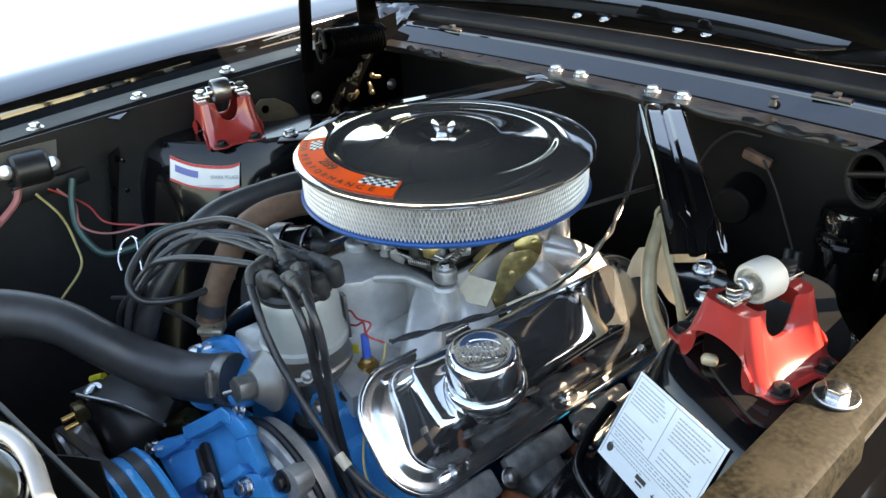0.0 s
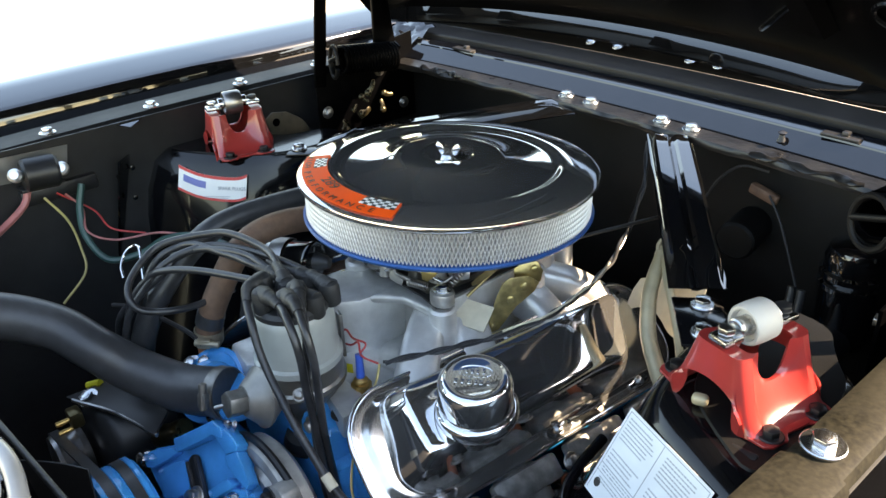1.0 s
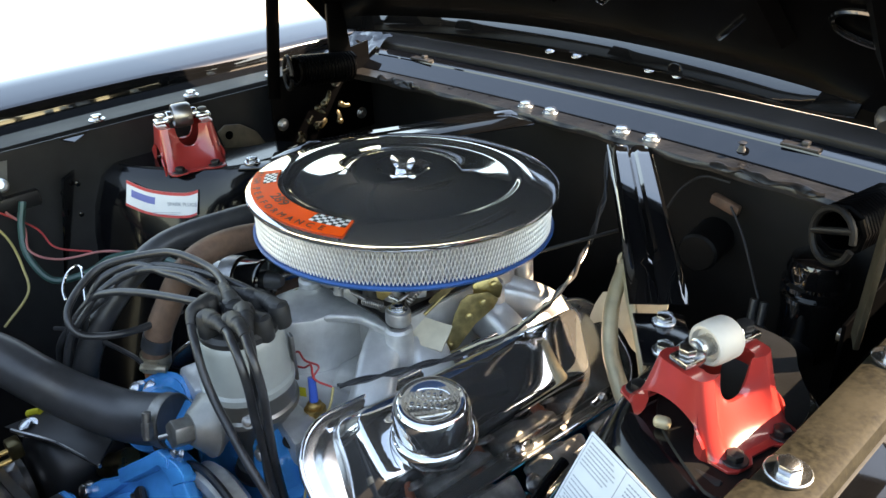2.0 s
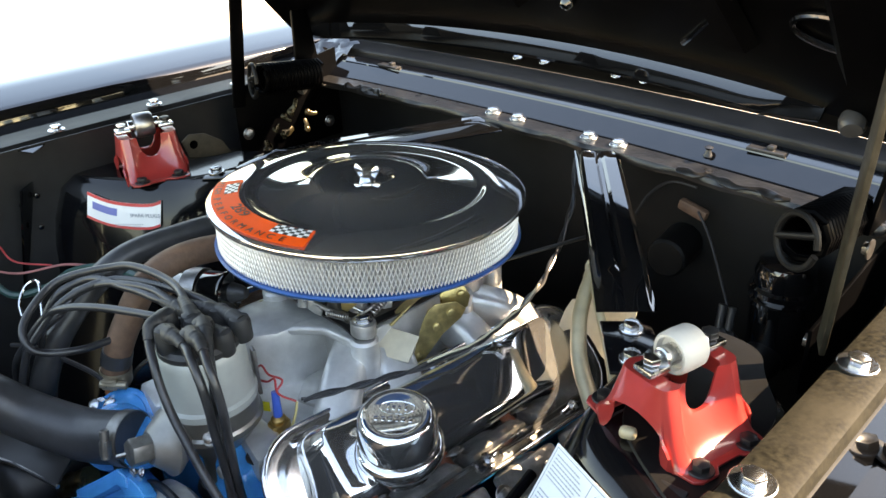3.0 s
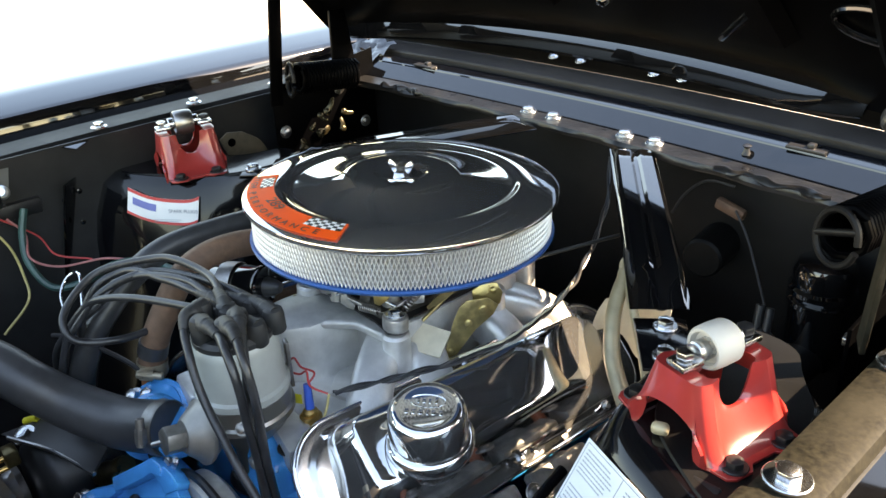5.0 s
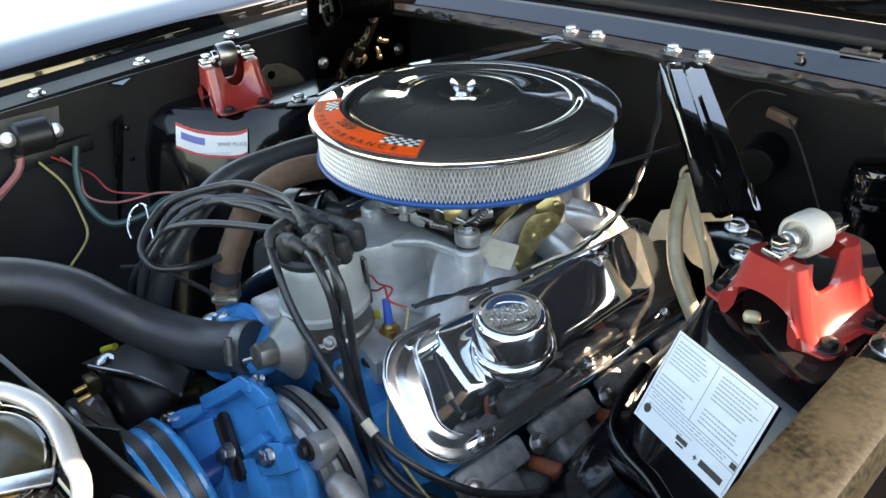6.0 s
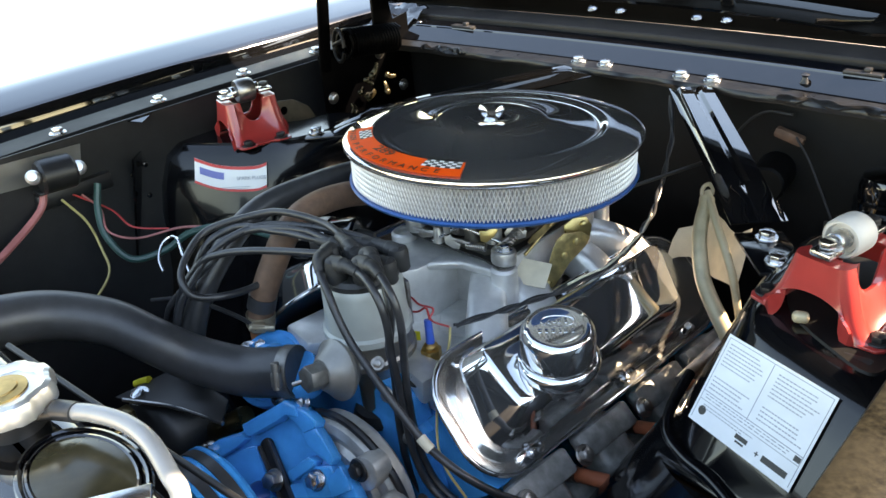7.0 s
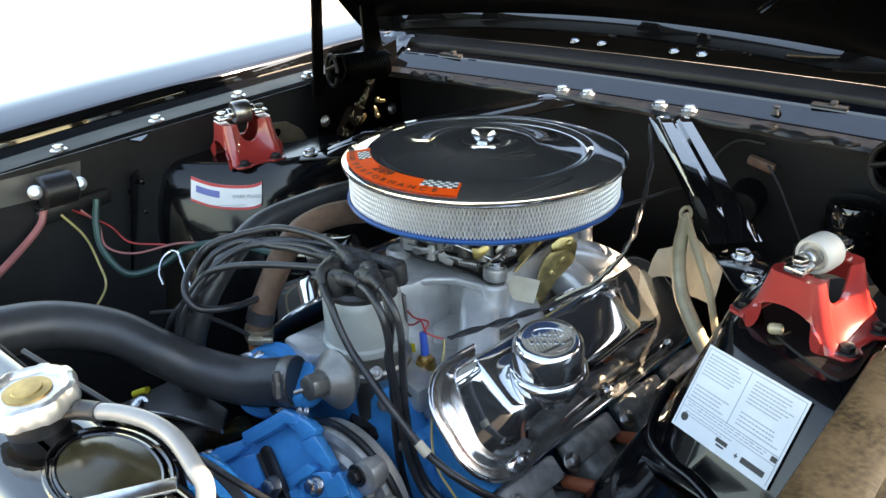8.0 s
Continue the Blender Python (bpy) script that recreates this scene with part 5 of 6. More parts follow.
part("upper_ring", lathe([(0.150, 0.9095), (0.1715, 0.9095), (0.1715, 0.9135), (0.150, 0.9135)], Matrix(), 96), RUBBER, cleaner)
part("base", lathe([(0.060, 0.8645), (0.100, 0.860), (0.156, 0.8605), (0.169, 0.8650), (0.1735, 0.8675), (0.1750, 0.8705), (0.1735, 0.8725), (0.150, 0.8725), (0.062, 0.8700), (0.060, 0.8645)], Matrix(), 96), DARK_BLUE, cleaner, "blue enamelled base pan")

# printed decal along the lid's outer band
decal = part("decal", sheet([[(r * math.cos(a), r * math.sin(a), 0.9268 - (r - 0.15) * 0.133 + 0.0004) for r in (0.1425, 0.157, 0.1725)] for a in np.linspace(radians(221), radians(299), 40)], 0.0003), DECAL_ORANGE, cleaner, "orange-red performance decal")


def on_lid(a, r, lift=0.0011):
    z = 0.9268 - (r - 0.15) * 0.133 + lift
    return frame_at((r * math.cos(a), r * math.sin(a), z), (0.13 * math.cos(a), 0.13 * math.sin(a), 1), (-math.sin(a), math.cos(a), 0))


for a0, a1 in ((226, 237), (282, 298)):
    chk_w, chk_b = bmesh.new(), bmesh.new()
    rows_n, cols = 4, 6 if a0 < 250 else 8
    for i in range(rows_n):
        for j in range(cols):
            a = radians(a0 + (a1 - a0) * (j + 0.5) / cols)
            r = 0.1435 + 0.0145 * (i + 0.5) / rows_n
            box((radians(a1 - a0) / cols * r * 1.0, 0.0145 / rows_n, 0.0003), on_lid(a, r, 0.0009), 0, chk_w if (i + j) % 2 else chk_b)
    tagged(part("white_checker", chk_w, DECAL_WHITE, decal), kind="stuff")
    tagged(part("black_checker", chk_b, DECAL_BLACK, decal), kind="stuff")
words("289", 0.0165, on_lid(radians(258), 0.1502), DECAL_BLACK, decal, squeeze=1.4)
for text, first, last, r, size in (("HIGH", 223.5, 234, 0.1660, 0.0105), ("PERFORMANCE", 241, 290, 0.1660, 0.0112)):
    for k, ch in enumerate(text):
        words(ch, size, on_lid(radians(first + (last - first) * k / (len(text) - 1)), r), DECAL_BLACK, decal, name="letter", squeeze=1.15)


# the carburettor and the cleaner lean back with the engine
for leaning in (cleaner, carb):
    leaning.rotation_euler = (radians(-2.6), 0, 0)


# ---- distributor and its leads ----
dist = thing("distributor", (0.008, -0.248, 0.70), "distributor with a hazy grey cap base and black lead towers", "distributor")
dm = Matrix.Translation((0.016, -0.237, 0))
part("shaft_housing", lathe([(0.017, 0.610), (0.019, 0.640), (0.020, 0.70), (0.026, 0.715), (0.040, 0.732), (0.0465, 0.742), (0.0500, 0.746), (0.0500, 0.752), (0.0475, 0.755), (0.0470, 0.772), (0.044, 0.774)], dm, 40), DULL_GREY, dist)
part("collar", lathe([(0.017, 0.650), (0.030, 0.652), (0.032, 0.658), (0.028, 0.668), (0.019, 0.670)], dm, 28), BLACK_SATIN, dist)
part("cap_base", lathe([(0.0455, 0.772), (0.0485, 0.774), (0.0485, 0.781), (0.0455, 0.784), (0.0440, 0.806), (0.0435, 0.828), (0.0420, 0.836), (0.038, 0.840), (0.0, 0.842)], dm, 48), GREY_PLASTIC, dist)
part("cap_top", lathe([(0.0405, 0.834), (0.0410, 0.843), (0.037, 0.847), (0.0, 0.849)], dm, 48), BOOT, dist)
part("centre_tower", lathe([(0.012, 0.845), (0.0115, 0.860), (0.0095, 0.866), (0, 0.868)], dm, 18), BOOT, dist)
for a in (2.6, 1.3):
    part("cap_clip", box((0.012, 0.004, 0.055), dm @ Matrix.Rotation(a, 4, "Z") @ Matrix.Translation((0.0500, 0, 0.785)) @ Matrix.Rotation(radians(90), 4, "Z"), 0.001), STEEL, dist)
bolt(dist, (0.058, -0.265, 0.758), (0.4, -0.6, 0.5), 0.005, STEEL)
vm = frame_at((0.022, -0.292, 0.750), (-0.05, -0.97, 0.22), (0, 0, 1)) @ Matrix.Scale(0.97, 4)
vac = part("vacuum_canister", lathe([(0, -0.020), (0.020, -0.019), (0.029, -0.008), (0.0330, -0.004), (0.0345, -0.0015), (0.0345, 0.0015), (0.0325, 0.0030), (0.0300, 0.0050), (0.0270, 0.0085), (0.0205, 0.0165), (0.0165, 0.0200), (0.0, 0.0205)], vm, 44), CANISTER, dist, "dull grey vacuum advance canister")
part("hex_fitting", prism([(0.0150 * math.cos(k * math.pi / 3 + 0.3), 0.0150 * math.sin(k * math.pi / 3 + 0.3)) for k in range(6)], 0.018, 0.040, vm, 0.0012), CLAMP_STEEL, vac)
part("nipple", bar(vm @ Vector((0, 0, 0.030)), vm @ Vector((0, 0, 0.034)) + Vector((-0.016, -0.012, -0.008)), 0.0026), STEEL, vac)
part("advance_arm", bar((0.022, -0.286, 0.748), (0.020, -0.258, 0.750), 0.010), ALU_DARK, dist)
part("hold_down_screw", rod(0.0045, 0.010, frame_at((0.036, -0.285, 0.768), (0.2, -0.7, 0.6)), 10, 0.001), ZINC, dist)


def lead(points, r=0.0043, label="thick black rubber ignition lead with a right-angle boot"):
    """A lead from its boot on the cap: a low cup, a thick sideways arm with rings, then the jacket."""
    ob = thing("ignition_lead", points[0], label, "ignition lead", "ignition leads")
    part("jacket", tube(points, r, 10, 8), LEAD, ob)
    a, b = Vector(points[0]), Vector(points[1])
    d = (b - a).normalized()
    boot = lathe([(0.0100, -0.020), (0.0112, -0.018), (0.0110, -0.008), (0.0108, 0.0), (0.0094, 0.0048), (0.0055, 0.0068), (0.0, 0.0072)], Matrix.Translation(a), 18)
    c = Vector(points[2])
    arm = [a - d * 0.004, a + d * 0.010, a + d * 0.021, a + d * 0.021 + (c - a - d * 0.021).normalized() * 0.014]
    tube(arm, lambda f: 0.0086 if f < 0.45 else 0.0078 - 0.0026 * (f - 0.45) / 0.55 + (0.0003 if int(f * 22) % 3 == 0 else 0.0), 14, 7, bm=boot)
    part("boot", boot, BOOT, ob, "dusty black right-angle boot")
    return ob


# far bank and coil: arms lie flat over the cap and run off in one bundle
lead([(0.008, -0.236, 0.862), (-0.030, -0.224, 0.868), (-0.070, -0.219, 0.869), (-0.121, -0.228, 0.870), (-0.152, -0.243, 0.865), (-0.193, -0.285, 0.852), (-0.187, -0.320, 0.838), (-0.172, -0.343, 0.820), (-0.156, -0.339, 0.800), (-0.142, -0.302, 0.790), (-0.143, -0.260, 0.785), (-0.155, -0.225, 0.780)])
lead([(0.040, -0.203, 0.856), (0.001, -0.206, 0.859), (-0.030, -0.213, 0.862), (-0.081, -0.226, 0.862), (-0.134, -0.247, 0.858), (-0.157, -0.275, 0.850), (-0.167, -0.299, 0.838), (-0.175, -0.313, 0.822), (-0.189, -0.343, 0.780), (-0.20, -0.36, 0.72)])
lead([(-0.022, -0.226, 0.855), (-0.060, -0.238, 0.858), (-0.092, -0.244, 0.858), (-0.115, -0.250, 0.857), (-0.154, -0.259, 0.856), (-0.176, -0.273, 0.850), (-0.186, -0.297, 0.838), (-0.195, -0.318, 0.800), (-0.21, -0.33, 0.72)])
lead([(0.048, -0.228, 0.855), (0.013, -0.236, 0.856), (-0.020, -0.248, 0.855), (-0.077, -0.267, 0.850), (-0.120, -0.284, 0.845), (-0.152, -0.299, 0.838), (-0.176, -0.313, 0.826), (-0.196, -0.336, 0.790), (-0.22, -0.35, 0.72)])
lead([(0.006, -0.206, 0.855), (-0.037, -0.230, 0.860), (-0.075, -0.235, 0.862), (-0.110, -0.246, 0.860), (-0.147, -0.262, 0.853), (-0.164, -0.283, 0.843), (-0.167, -0.304, 0.826), (-0.213, -0.346, 0.770), (-0.24, -0.35, 0.70)])
# near bank: arms fold over the rim and the leads drop side by side
lead([(-0.008, -0.254, 0.866), (-0.002, -0.272, 0.866), (0.008, -0.282, 0.857), (0.026, -0.289, 0.844), (0.040, -0.293, 0.825), (0.057, -0.295, 0.803), (0.077, -0.296, 0.785), (0.102, -0.297, 0.763), (0.128, -0.296, 0.740), (0.150, -0.295, 0.722), (0.172, -0.292, 0.709), (0.194, -0.284, 0.694), (0.216, -0.266, 0.673), (0.238, -0.235, 0.648), (0.258, -0.18, 0.618), (0.275, -0.10, 0.595), (0.285, -0.02, 0.588), (0.27, 0.06, 0.60)])
lead([(0.016, -0.268, 0.864), (0.034, -0.267, 0.866), (0.052, -0.268, 0.865), (0.074, -0.274, 0.863), (0.090, -0.277, 0.848), (0.096, -0.277, 0.825), (0.094, -0.275, 0.790), (0.096, -0.273, 0.756), (0.097, -0.271, 0.711), (0.104, -0.271, 0.667), (0.122, -0.270, 0.632), (0.150, -0.266, 0.615), (0.182, -0.256, 0.605), (0.214, -0.236, 0.596), (0.246, -0.20, 0.586), (0.272, -0.12, 0.578), (0.275, -0.035, 0.595)])
lead([(0.044, -0.256, 0.868), (0.060, -0.258, 0.870), (0.076, -0.262, 0.868), (0.094, -0.268, 0.861), (0.105, -0.270, 0.844), (0.107, -0.269, 0.819), (0.103, -0.267, 0.783), (0.099, -0.265, 0.738), (0.099, -0.262, 0.691), (0.110, -0.262, 0.649), (0.132, -0.260, 0.622), (0.166, -0.250, 0.604), (0.196, -0.232, 0.597), (0.226, -0.205, 0.590), (0.255, -0.165, 0.586), (0.266, -0.145, 0.598)])
lead([(0.034, -0.238, 0.866), (0.052, -0.246, 0.866), (0.074, -0.256, 0.856), (0.088, -0.264, 0.838), (0.088, -0.267, 0.812), (0.082, -0.267, 0.787), (0.084, -0.266, 0.753), (0.080, -0.265, 0.691), (0.081, -0.262, 0.633), (0.093, -0.258, 0.596), (0.106, -0.250, 0.554), (0.114, -0.240, 0.514)])
sleeve = thing("lead_sleeve", (0.150, -0.295, 0.722), "cream heat sleeve on a black lead", "sleeve")
part("sleeve", tube([(0.145, -0.2952, 0.726), (0.152, -0.2948, 0.7208), (0.158, -0.2945, 0.7168)], 0.0054, 12, 4), CREAM, sleeve)


# ---- cooling hoses and thermostat ----
thermo = thing("thermostat_housing", (-0.05, -0.30, 0.72), "blue enamelled thermostat housing with zinc bolts", "thermostat housing")
tm = frame_at((-0.1048, -0.295, 0.698), (0.2, -0.6, 0.77), (1, 0, 0))
rim = [(0.047 * math.cos(a), 0.047 * math.sin(a)) for a in np.linspace(0, 2 * math.pi, 40)[:-1]]
part("flange", prism(rim, -0.016, 0.004, tm, 0.003), BLUE, thermo)
part("face", lathe([(0.0405, 0.003), (0.0400, 0.006), (0.036, 0.0075), (0.030, 0.010), (0.024, 0.018), (0.0, 0.020)], tm, 32), BLUE, thermo)
part("neck", tube([(-0.098, -0.297, 0.702), (-0.062, -0.292, 0.706), (-0.033, -0.298, 0.720), (-0.034, -0.305, 0.7310)], lambda f: 0.030 - 0.0045 * f, 24, 6), BLUE, thermo)
for u, v in ((-0.021, 0.017), (-0.038, 0.005), (0.034, -0.022)):
    bolt(thermo, tm @ Vector((u, v, 0.004)), tm.to_3x3() @ Vector((0, 0, 1)), 0.0078, ZINC, tall=1.2)
part("bypass_stub", tube([(-0.154, -0.268, 0.735), (-0.152, -0.272, 0.712), (-0.140, -0.276, 0.694)], 0.0125, 16, 4), RUST_STUB, thermo, "rusty bypass stub")

hose = thing("radiator_hose", (-0.06, -0.33, 0.74), "thick smooth black rubber upper radiator hose", "hose")
HOSE = [(-0.0320, -0.3043, 0.7315), (-0.045, -0.3105, 0.7290), (-0.092, -0.334, 0.722), (-0.140, -0.366, 0.738), (-0.168, -0.393, 0.765), (-0.207, -0.420, 0.790), (-0.240, -0.467, 0.811), (-0.250, -0.521, 0.824), (-0.252, -0.575, 0.828)]
part("end_cuff", tube([HOSE[0], (-0.040, -0.3085, 0.7300), (-0.058, -0.3175, 0.7268)], 0.0278, 32, 4), RUBBER, hose)
part("tube", tube(HOSE, lambda f: 0.0268 + 0.0012 * math.sin(9 * f), 32, 10), RUBBER, hose)


def clamp(place, along, r, label="steel worm-drive hose clamp", side=(0.75, -0.65, 0.15), material=None, wide=0.0065):
    ob = thing("hose_clamp", place, label, "hose clamp", "hose clamps")
    m = frame_at(place, along, side)
    material = material or CLAMP_STEEL
    part("band", lathe([(r, -wide), (r + 0.0010, -wide - 0.0004), (r + 0.0013, -wide + 0.001), (r + 0.0009, 0), (r + 0.0013, wide - 0.001), (r + 0.0010, wide + 0.0004), (r, wide)], m, 40), material, ob)
    worm = m @ Matrix.Translation((r + 0.0045, 0, 0))
    part("worm_housing", box((0.009, 0.017, wide * 1.7), worm, 0.0022), material, ob)
    part("screw", rod(0.0046, 0.030, worm @ Matrix.Translation((0.0006, 0.004, 0)) @ Matrix.Rotation(radians(90), 4, "X"), 14, 0.0008), material, ob)
    return ob


clamp((-0.0390, -0.3078, 0.7302), (-0.88, -0.45, -0.12), 0.0282, side=(0.45, -0.80, 0.35))
clamp((-0.252, -0.562, 0.828), (0, -1, 0), 0.0282)

brown = thing("bypass_hose", (-0.13, -0.26, 0.75), "weathered rusty-brown heater hose", "hose")
part("tube", tube([(-0.1535, -0.269, 0.722), (-0.151, -0.266, 0.745), (-0.146, -0.260, 0.768), (-0.140, -0.246, 0.798), (-0.131, -0.222, 0.838), (-0.131, -0.185, 0.855), (-0.130, -0.130, 0.852), (-0.12, -0.05, 0.832), (-0.10, 0.05, 0.82)], 0.0158, 20), BROWN_HOSE, brown)
part("end_cuff", tube([(-0.150, -0.2652, 0.750), (-0.1485, -0.2632, 0.758), (-0.1468, -0.2608, 0.766)], 0.0172, 20, 4), RUBBER, brown)
clamp((-0.152, -0.2675, 0.735), (0.06, 0.13, 1), 0.0166, "tarnished brass-tinted hose clamp", side=(0.72, -0.65, 0.1), material=CLAMP_TAN, wide=0.0075)
heater = thing("heater_hose", (-0.2, -0.3, 0.75), "black rubber heater hose looping to the firewall", "hose")
part("tube", tube([(-0.205, -0.345, 0.66), (-0.202, -0.330, 0.735), (-0.200, -0.288, 0.798), (-0.200, -0.217, 0.845), (-0.192, -0.13, 0.852), (-0.185, -0.04, 0.845), (-0.20, 0.12, 0.82), (-0.22, 0.36, 0.78)], 0.0150, 20), RUBBER, heater)
part("end_cuff", tube([(-0.2052, -0.347, 0.65), (-0.205, -0.345, 0.66), (-0.2042, -0.341, 0.68)], 0.0165, 20, 4), RUBBER, heater)


# ---- water pump, pulleys and fan ----
pump = thing("water_pump", (0.03, -0.36, 0.6), "glossy blue cast water pump at the engine's front", "water pump")
PM = frame_at((-0.0200, -0.3350, 0.6600), (0.120, -0.840, 0.530), (1, 0, 0))


def pump_web(name, outline, lower, upper, round_by=0.004):
    part(name, prism(outline, lower, upper, PM, round_by), BLUE, pump)


pump_web("casting", [(-0.119, -0.058), (-0.103, -0.040), (-0.072, -0.018), (-0.064, -0.003), (-0.037, 0.021), (-0.021, 0.038), (0.011, 0.036), (0.026, 0.032), (0.038, 0.022), (0.060, 0.009), (0.080, -0.004), (0.103, -0.022), (0.123, -0.042), (-0.017, -0.116), (-0.067, -0.078), (-0.096, -0.068)], -0.024, 0.005, 0.0020)
pump_web("upper_bridge", [(-0.061, -0.004), (-0.026, 0.030), (-0.012, 0.045), (0.005, 0.045), (0.011, 0.034), (-0.005, 0.030), (-0.015, 0.018), (-0.045, -0.012), (-0.053, -0.012)], 0.002, 0.022, 0.0020)
pump_web("bridge_arm", [(-0.014, 0.044), (0.021, 0.044), (0.036, 0.040), (0.037, 0.033), (0.023, 0.021), (0.008, 0.027), (-0.008, 0.029)], 0.002, 0.019, 0.0020)
pump_web("side_rim", [(0.020, 0.019), (0.036, 0.033), (0.049, 0.026), (0.070, 0.013), (0.069, 0.004), (0.053, 0.007), (0.032, 0.010)], 0.002, 0.017, 0.0020)
pump_web("diagonal_rib", [(0.018, -0.025), (0.039, 0.002), (0.050, 0.001), (0.048, -0.007), (0.029, -0.031)], 0.002, 0.020, 0.0020)
pump_web("bolt_lug", [(0.033, -0.026), (0.044, -0.007), (0.067, 0.004), (0.081, -0.007), (0.082, -0.025), (0.054, -0.042)], 0.002, 0.014, 0.0020)
pump_web("side_ear", [(0.071, -0.011), (0.083, 0.012), (0.097, 0.004), (0.105, -0.005), (0.086, -0.022)], 0.002, 0.022, 0.0020)
pump_web("left_arm", [(-0.110, -0.053), (-0.095, -0.037), (-0.063, -0.016), (-0.054, -0.019), (-0.065, -0.034), (-0.085, -0.056), (-0.095, -0.061)], 0.002, 0.015, 0.0020)
pump_web("left_panel", [(-0.079, -0.055), (-0.057, -0.032), (-0.041, -0.021), (-0.010, -0.048), (0.023, -0.088), (-0.016, -0.108), (-0.057, -0.070)], 0.002, 0.012, 0.0020)
pump_web("inner_panel", [(0.021, -0.039), (0.040, -0.026), (0.063, -0.041), (0.082, -0.059), (0.051, -0.074)], 0.002, 0.013, 0.0020)
pump_web("lower_boss", [(0.087, -0.011), (0.099, 0.002), (0.116, -0.011), (0.132, -0.030), (0.109, -0.044)], 0.002, 0.018, 0.0020)
part("hub", rod(0.017, 0.060, Matrix.Translation((-0.034, -0.398, 0.606)) @ Matrix.Rotation(radians(90), 4, "X"), 32), DARK_BLUE, pump)
ARM = PM @ Matrix.Translation((0.0004, -0.0340, 0.010)) @ Matrix.Rotation(-0.658, 4, "Z")
part("slotted_arm", prism(round_rect(0.040, 0.0095, 0.009, 6), 0, 0.003, ARM, 0.0008), BLACK_SATIN, pump, "black slotted adjusting arm")
for v in (-0.0078, 0.0078):
    part("slot_edge", prism(round_rect(0.036, 0.0018, 0.0015, 4), 0.003, 0.007, ARM @ Matrix.Translation((0, v, 0)), 0.0006), RUBBER, pump)
for u, v, up, size, mt in ((0.0035, -0.0414, 0.016, 0.0092, STEEL), (0.0563, -0.0173, 0.0145, 0.0086, ZINC), (-0.1037, -0.0531, 0.012, 0.0080, ZINC), (0.0010, 0.0464, 0.004, 0.0068, ZINC)):
    bolt(pump, PM @ Vector((u, v, up)), PM.to_3x3() @ Vector((0, 0, 1)), size, mt, washer=1.35, tall=1.1)
part("outlet_stub", tube([(-0.1142, -0.3350, 0.6495), (-0.1521, -0.3450, 0.6223), (-0.2019, -0.3500, 0.5853)], lambda f: 0.0115 + 0.003 * f + 0.001 * math.sin(14 * f), 16, 5), OLD_GOLD, pump, "tarnished outlet stub")

cover = thing("timing_cover", (0.01, -0.29, 0.58), "bare cast-alloy timing cover behind the water pump", "timing cover")
part("casting", lathe([(0, -0.024), (0.074, -0.024), (0.082, -0.018), (0.083, 0.0), (0.080, 0.006), (0.070, 0.008), (0.066, 0.004), (0.058, 0.004), (0.054, 0.010), (0, 0.012)], frame_at((0.038, -0.312, 0.609), (0, -1, 0.05), (1, 0, 0)) @ Matrix.Scale(1.06, 4), 56), TIMING_ALLOY, cover)
part("ring_seam", tube([(0.038 + 0.0915 * math.cos(a), -0.307, 0.609 + 0.0915 * math.sin(a)) for a in np.linspace(-0.3, 2.2, 22)], 0.0045, 8, 2), BLACK_SATIN, cover)
part("lug", prism([(0.018 * math.cos(a), 0.026 * math.sin(a)) for a in np.linspace(0, 2 * math.pi, 25)[:-1]], -0.01, 0.012, frame_at((0.088, -0.316, 0.668), (0, -1, 0.1), (1, 0, -0.8)), 0.004), TIMING_ALLOY, cover)
bolt(cover, (0.083, -0.328, 0.673), (0, -1, 0.2), 0.0085, BLACK_SATIN)
part("ear", box((0.055, 0.03, 0.032), Matrix.Translation((0.128, -0.318, 0.630)) @ Matrix.Rotation(0.6, 4, "Y"), 0.012, segments=3), TIMING_ALLOY, cover)

pulley = thing("pulley", (-0.034, -0.44, 0.606), "blue two-groove pulley on the water pump", "pulley")
pm = frame_at((-0.034, -0.425, 0.606), (0, -1, 0), (1, 0, 0))
part("sheave", lathe([(0.03, -0.012), (0.082, -0.012), (0.086, -0.008), (0.086, -0.004), (0.076, 0.002), (0.085, 0.010), (0.086, 0.014), (0.085, 0.018), (0.076, 0.025), (0.086, 0.031), (0.086, 0.036), (0.07, 0.038), (0.045, 0.030), (0, 0.030)], pm, 64), BLUE, pulley)


def belt(name_label, wheels, y, r=0.005):
    """A belt round pulley wheels given as (x, z, radius), along their hull."""
    pts = []
    for x, z, rad in wheels:
        pts += [(x + rad * math.cos(a), z + rad * math.sin(a)) for a in np.linspace(0, 2 * math.pi, 40)[:-1]]
    pts = sorted(pts)
    def half(seq):
        h = []
        for p in seq:
            while len(h) > 1 and (h[-1][0] - h[-2][0]) * (p[1] - h[-2][1]) - (h[-1][1] - h[-2][1]) * (p[0] - h[-2][0]) <= 0:
                h.pop()
            h.append(p)
        return h
    hull = half(pts)[:-1] + half(pts[::-1])[:-1]
    ob = thing("drive_belt", (wheels[0][0], y, wheels[0][1]), name_label, "belt", "drive belts")
    part("band", loft([[(x + (x - wheels[0][0]) * 0.0, y + dy, z) for x, z in hull] for dy in (-0.006, 0.006)] + [[(wheels[0][0] + (x - wheels[0][0]) * 1.035, y + 0.0055, wheels[0][1] + (z - wheels[0][1]) * 1.035) for x, z in hull], [(wheels[0][0] + (x - wheels[0][0]) * 1.035, y - 0.0055, wheels[0][1] + (z - wheels[0][1]) * 1.035) for x, z in hull], [(x, y - 0.006, z) for x, z in hull]], cap=False), RUBBER, ob)


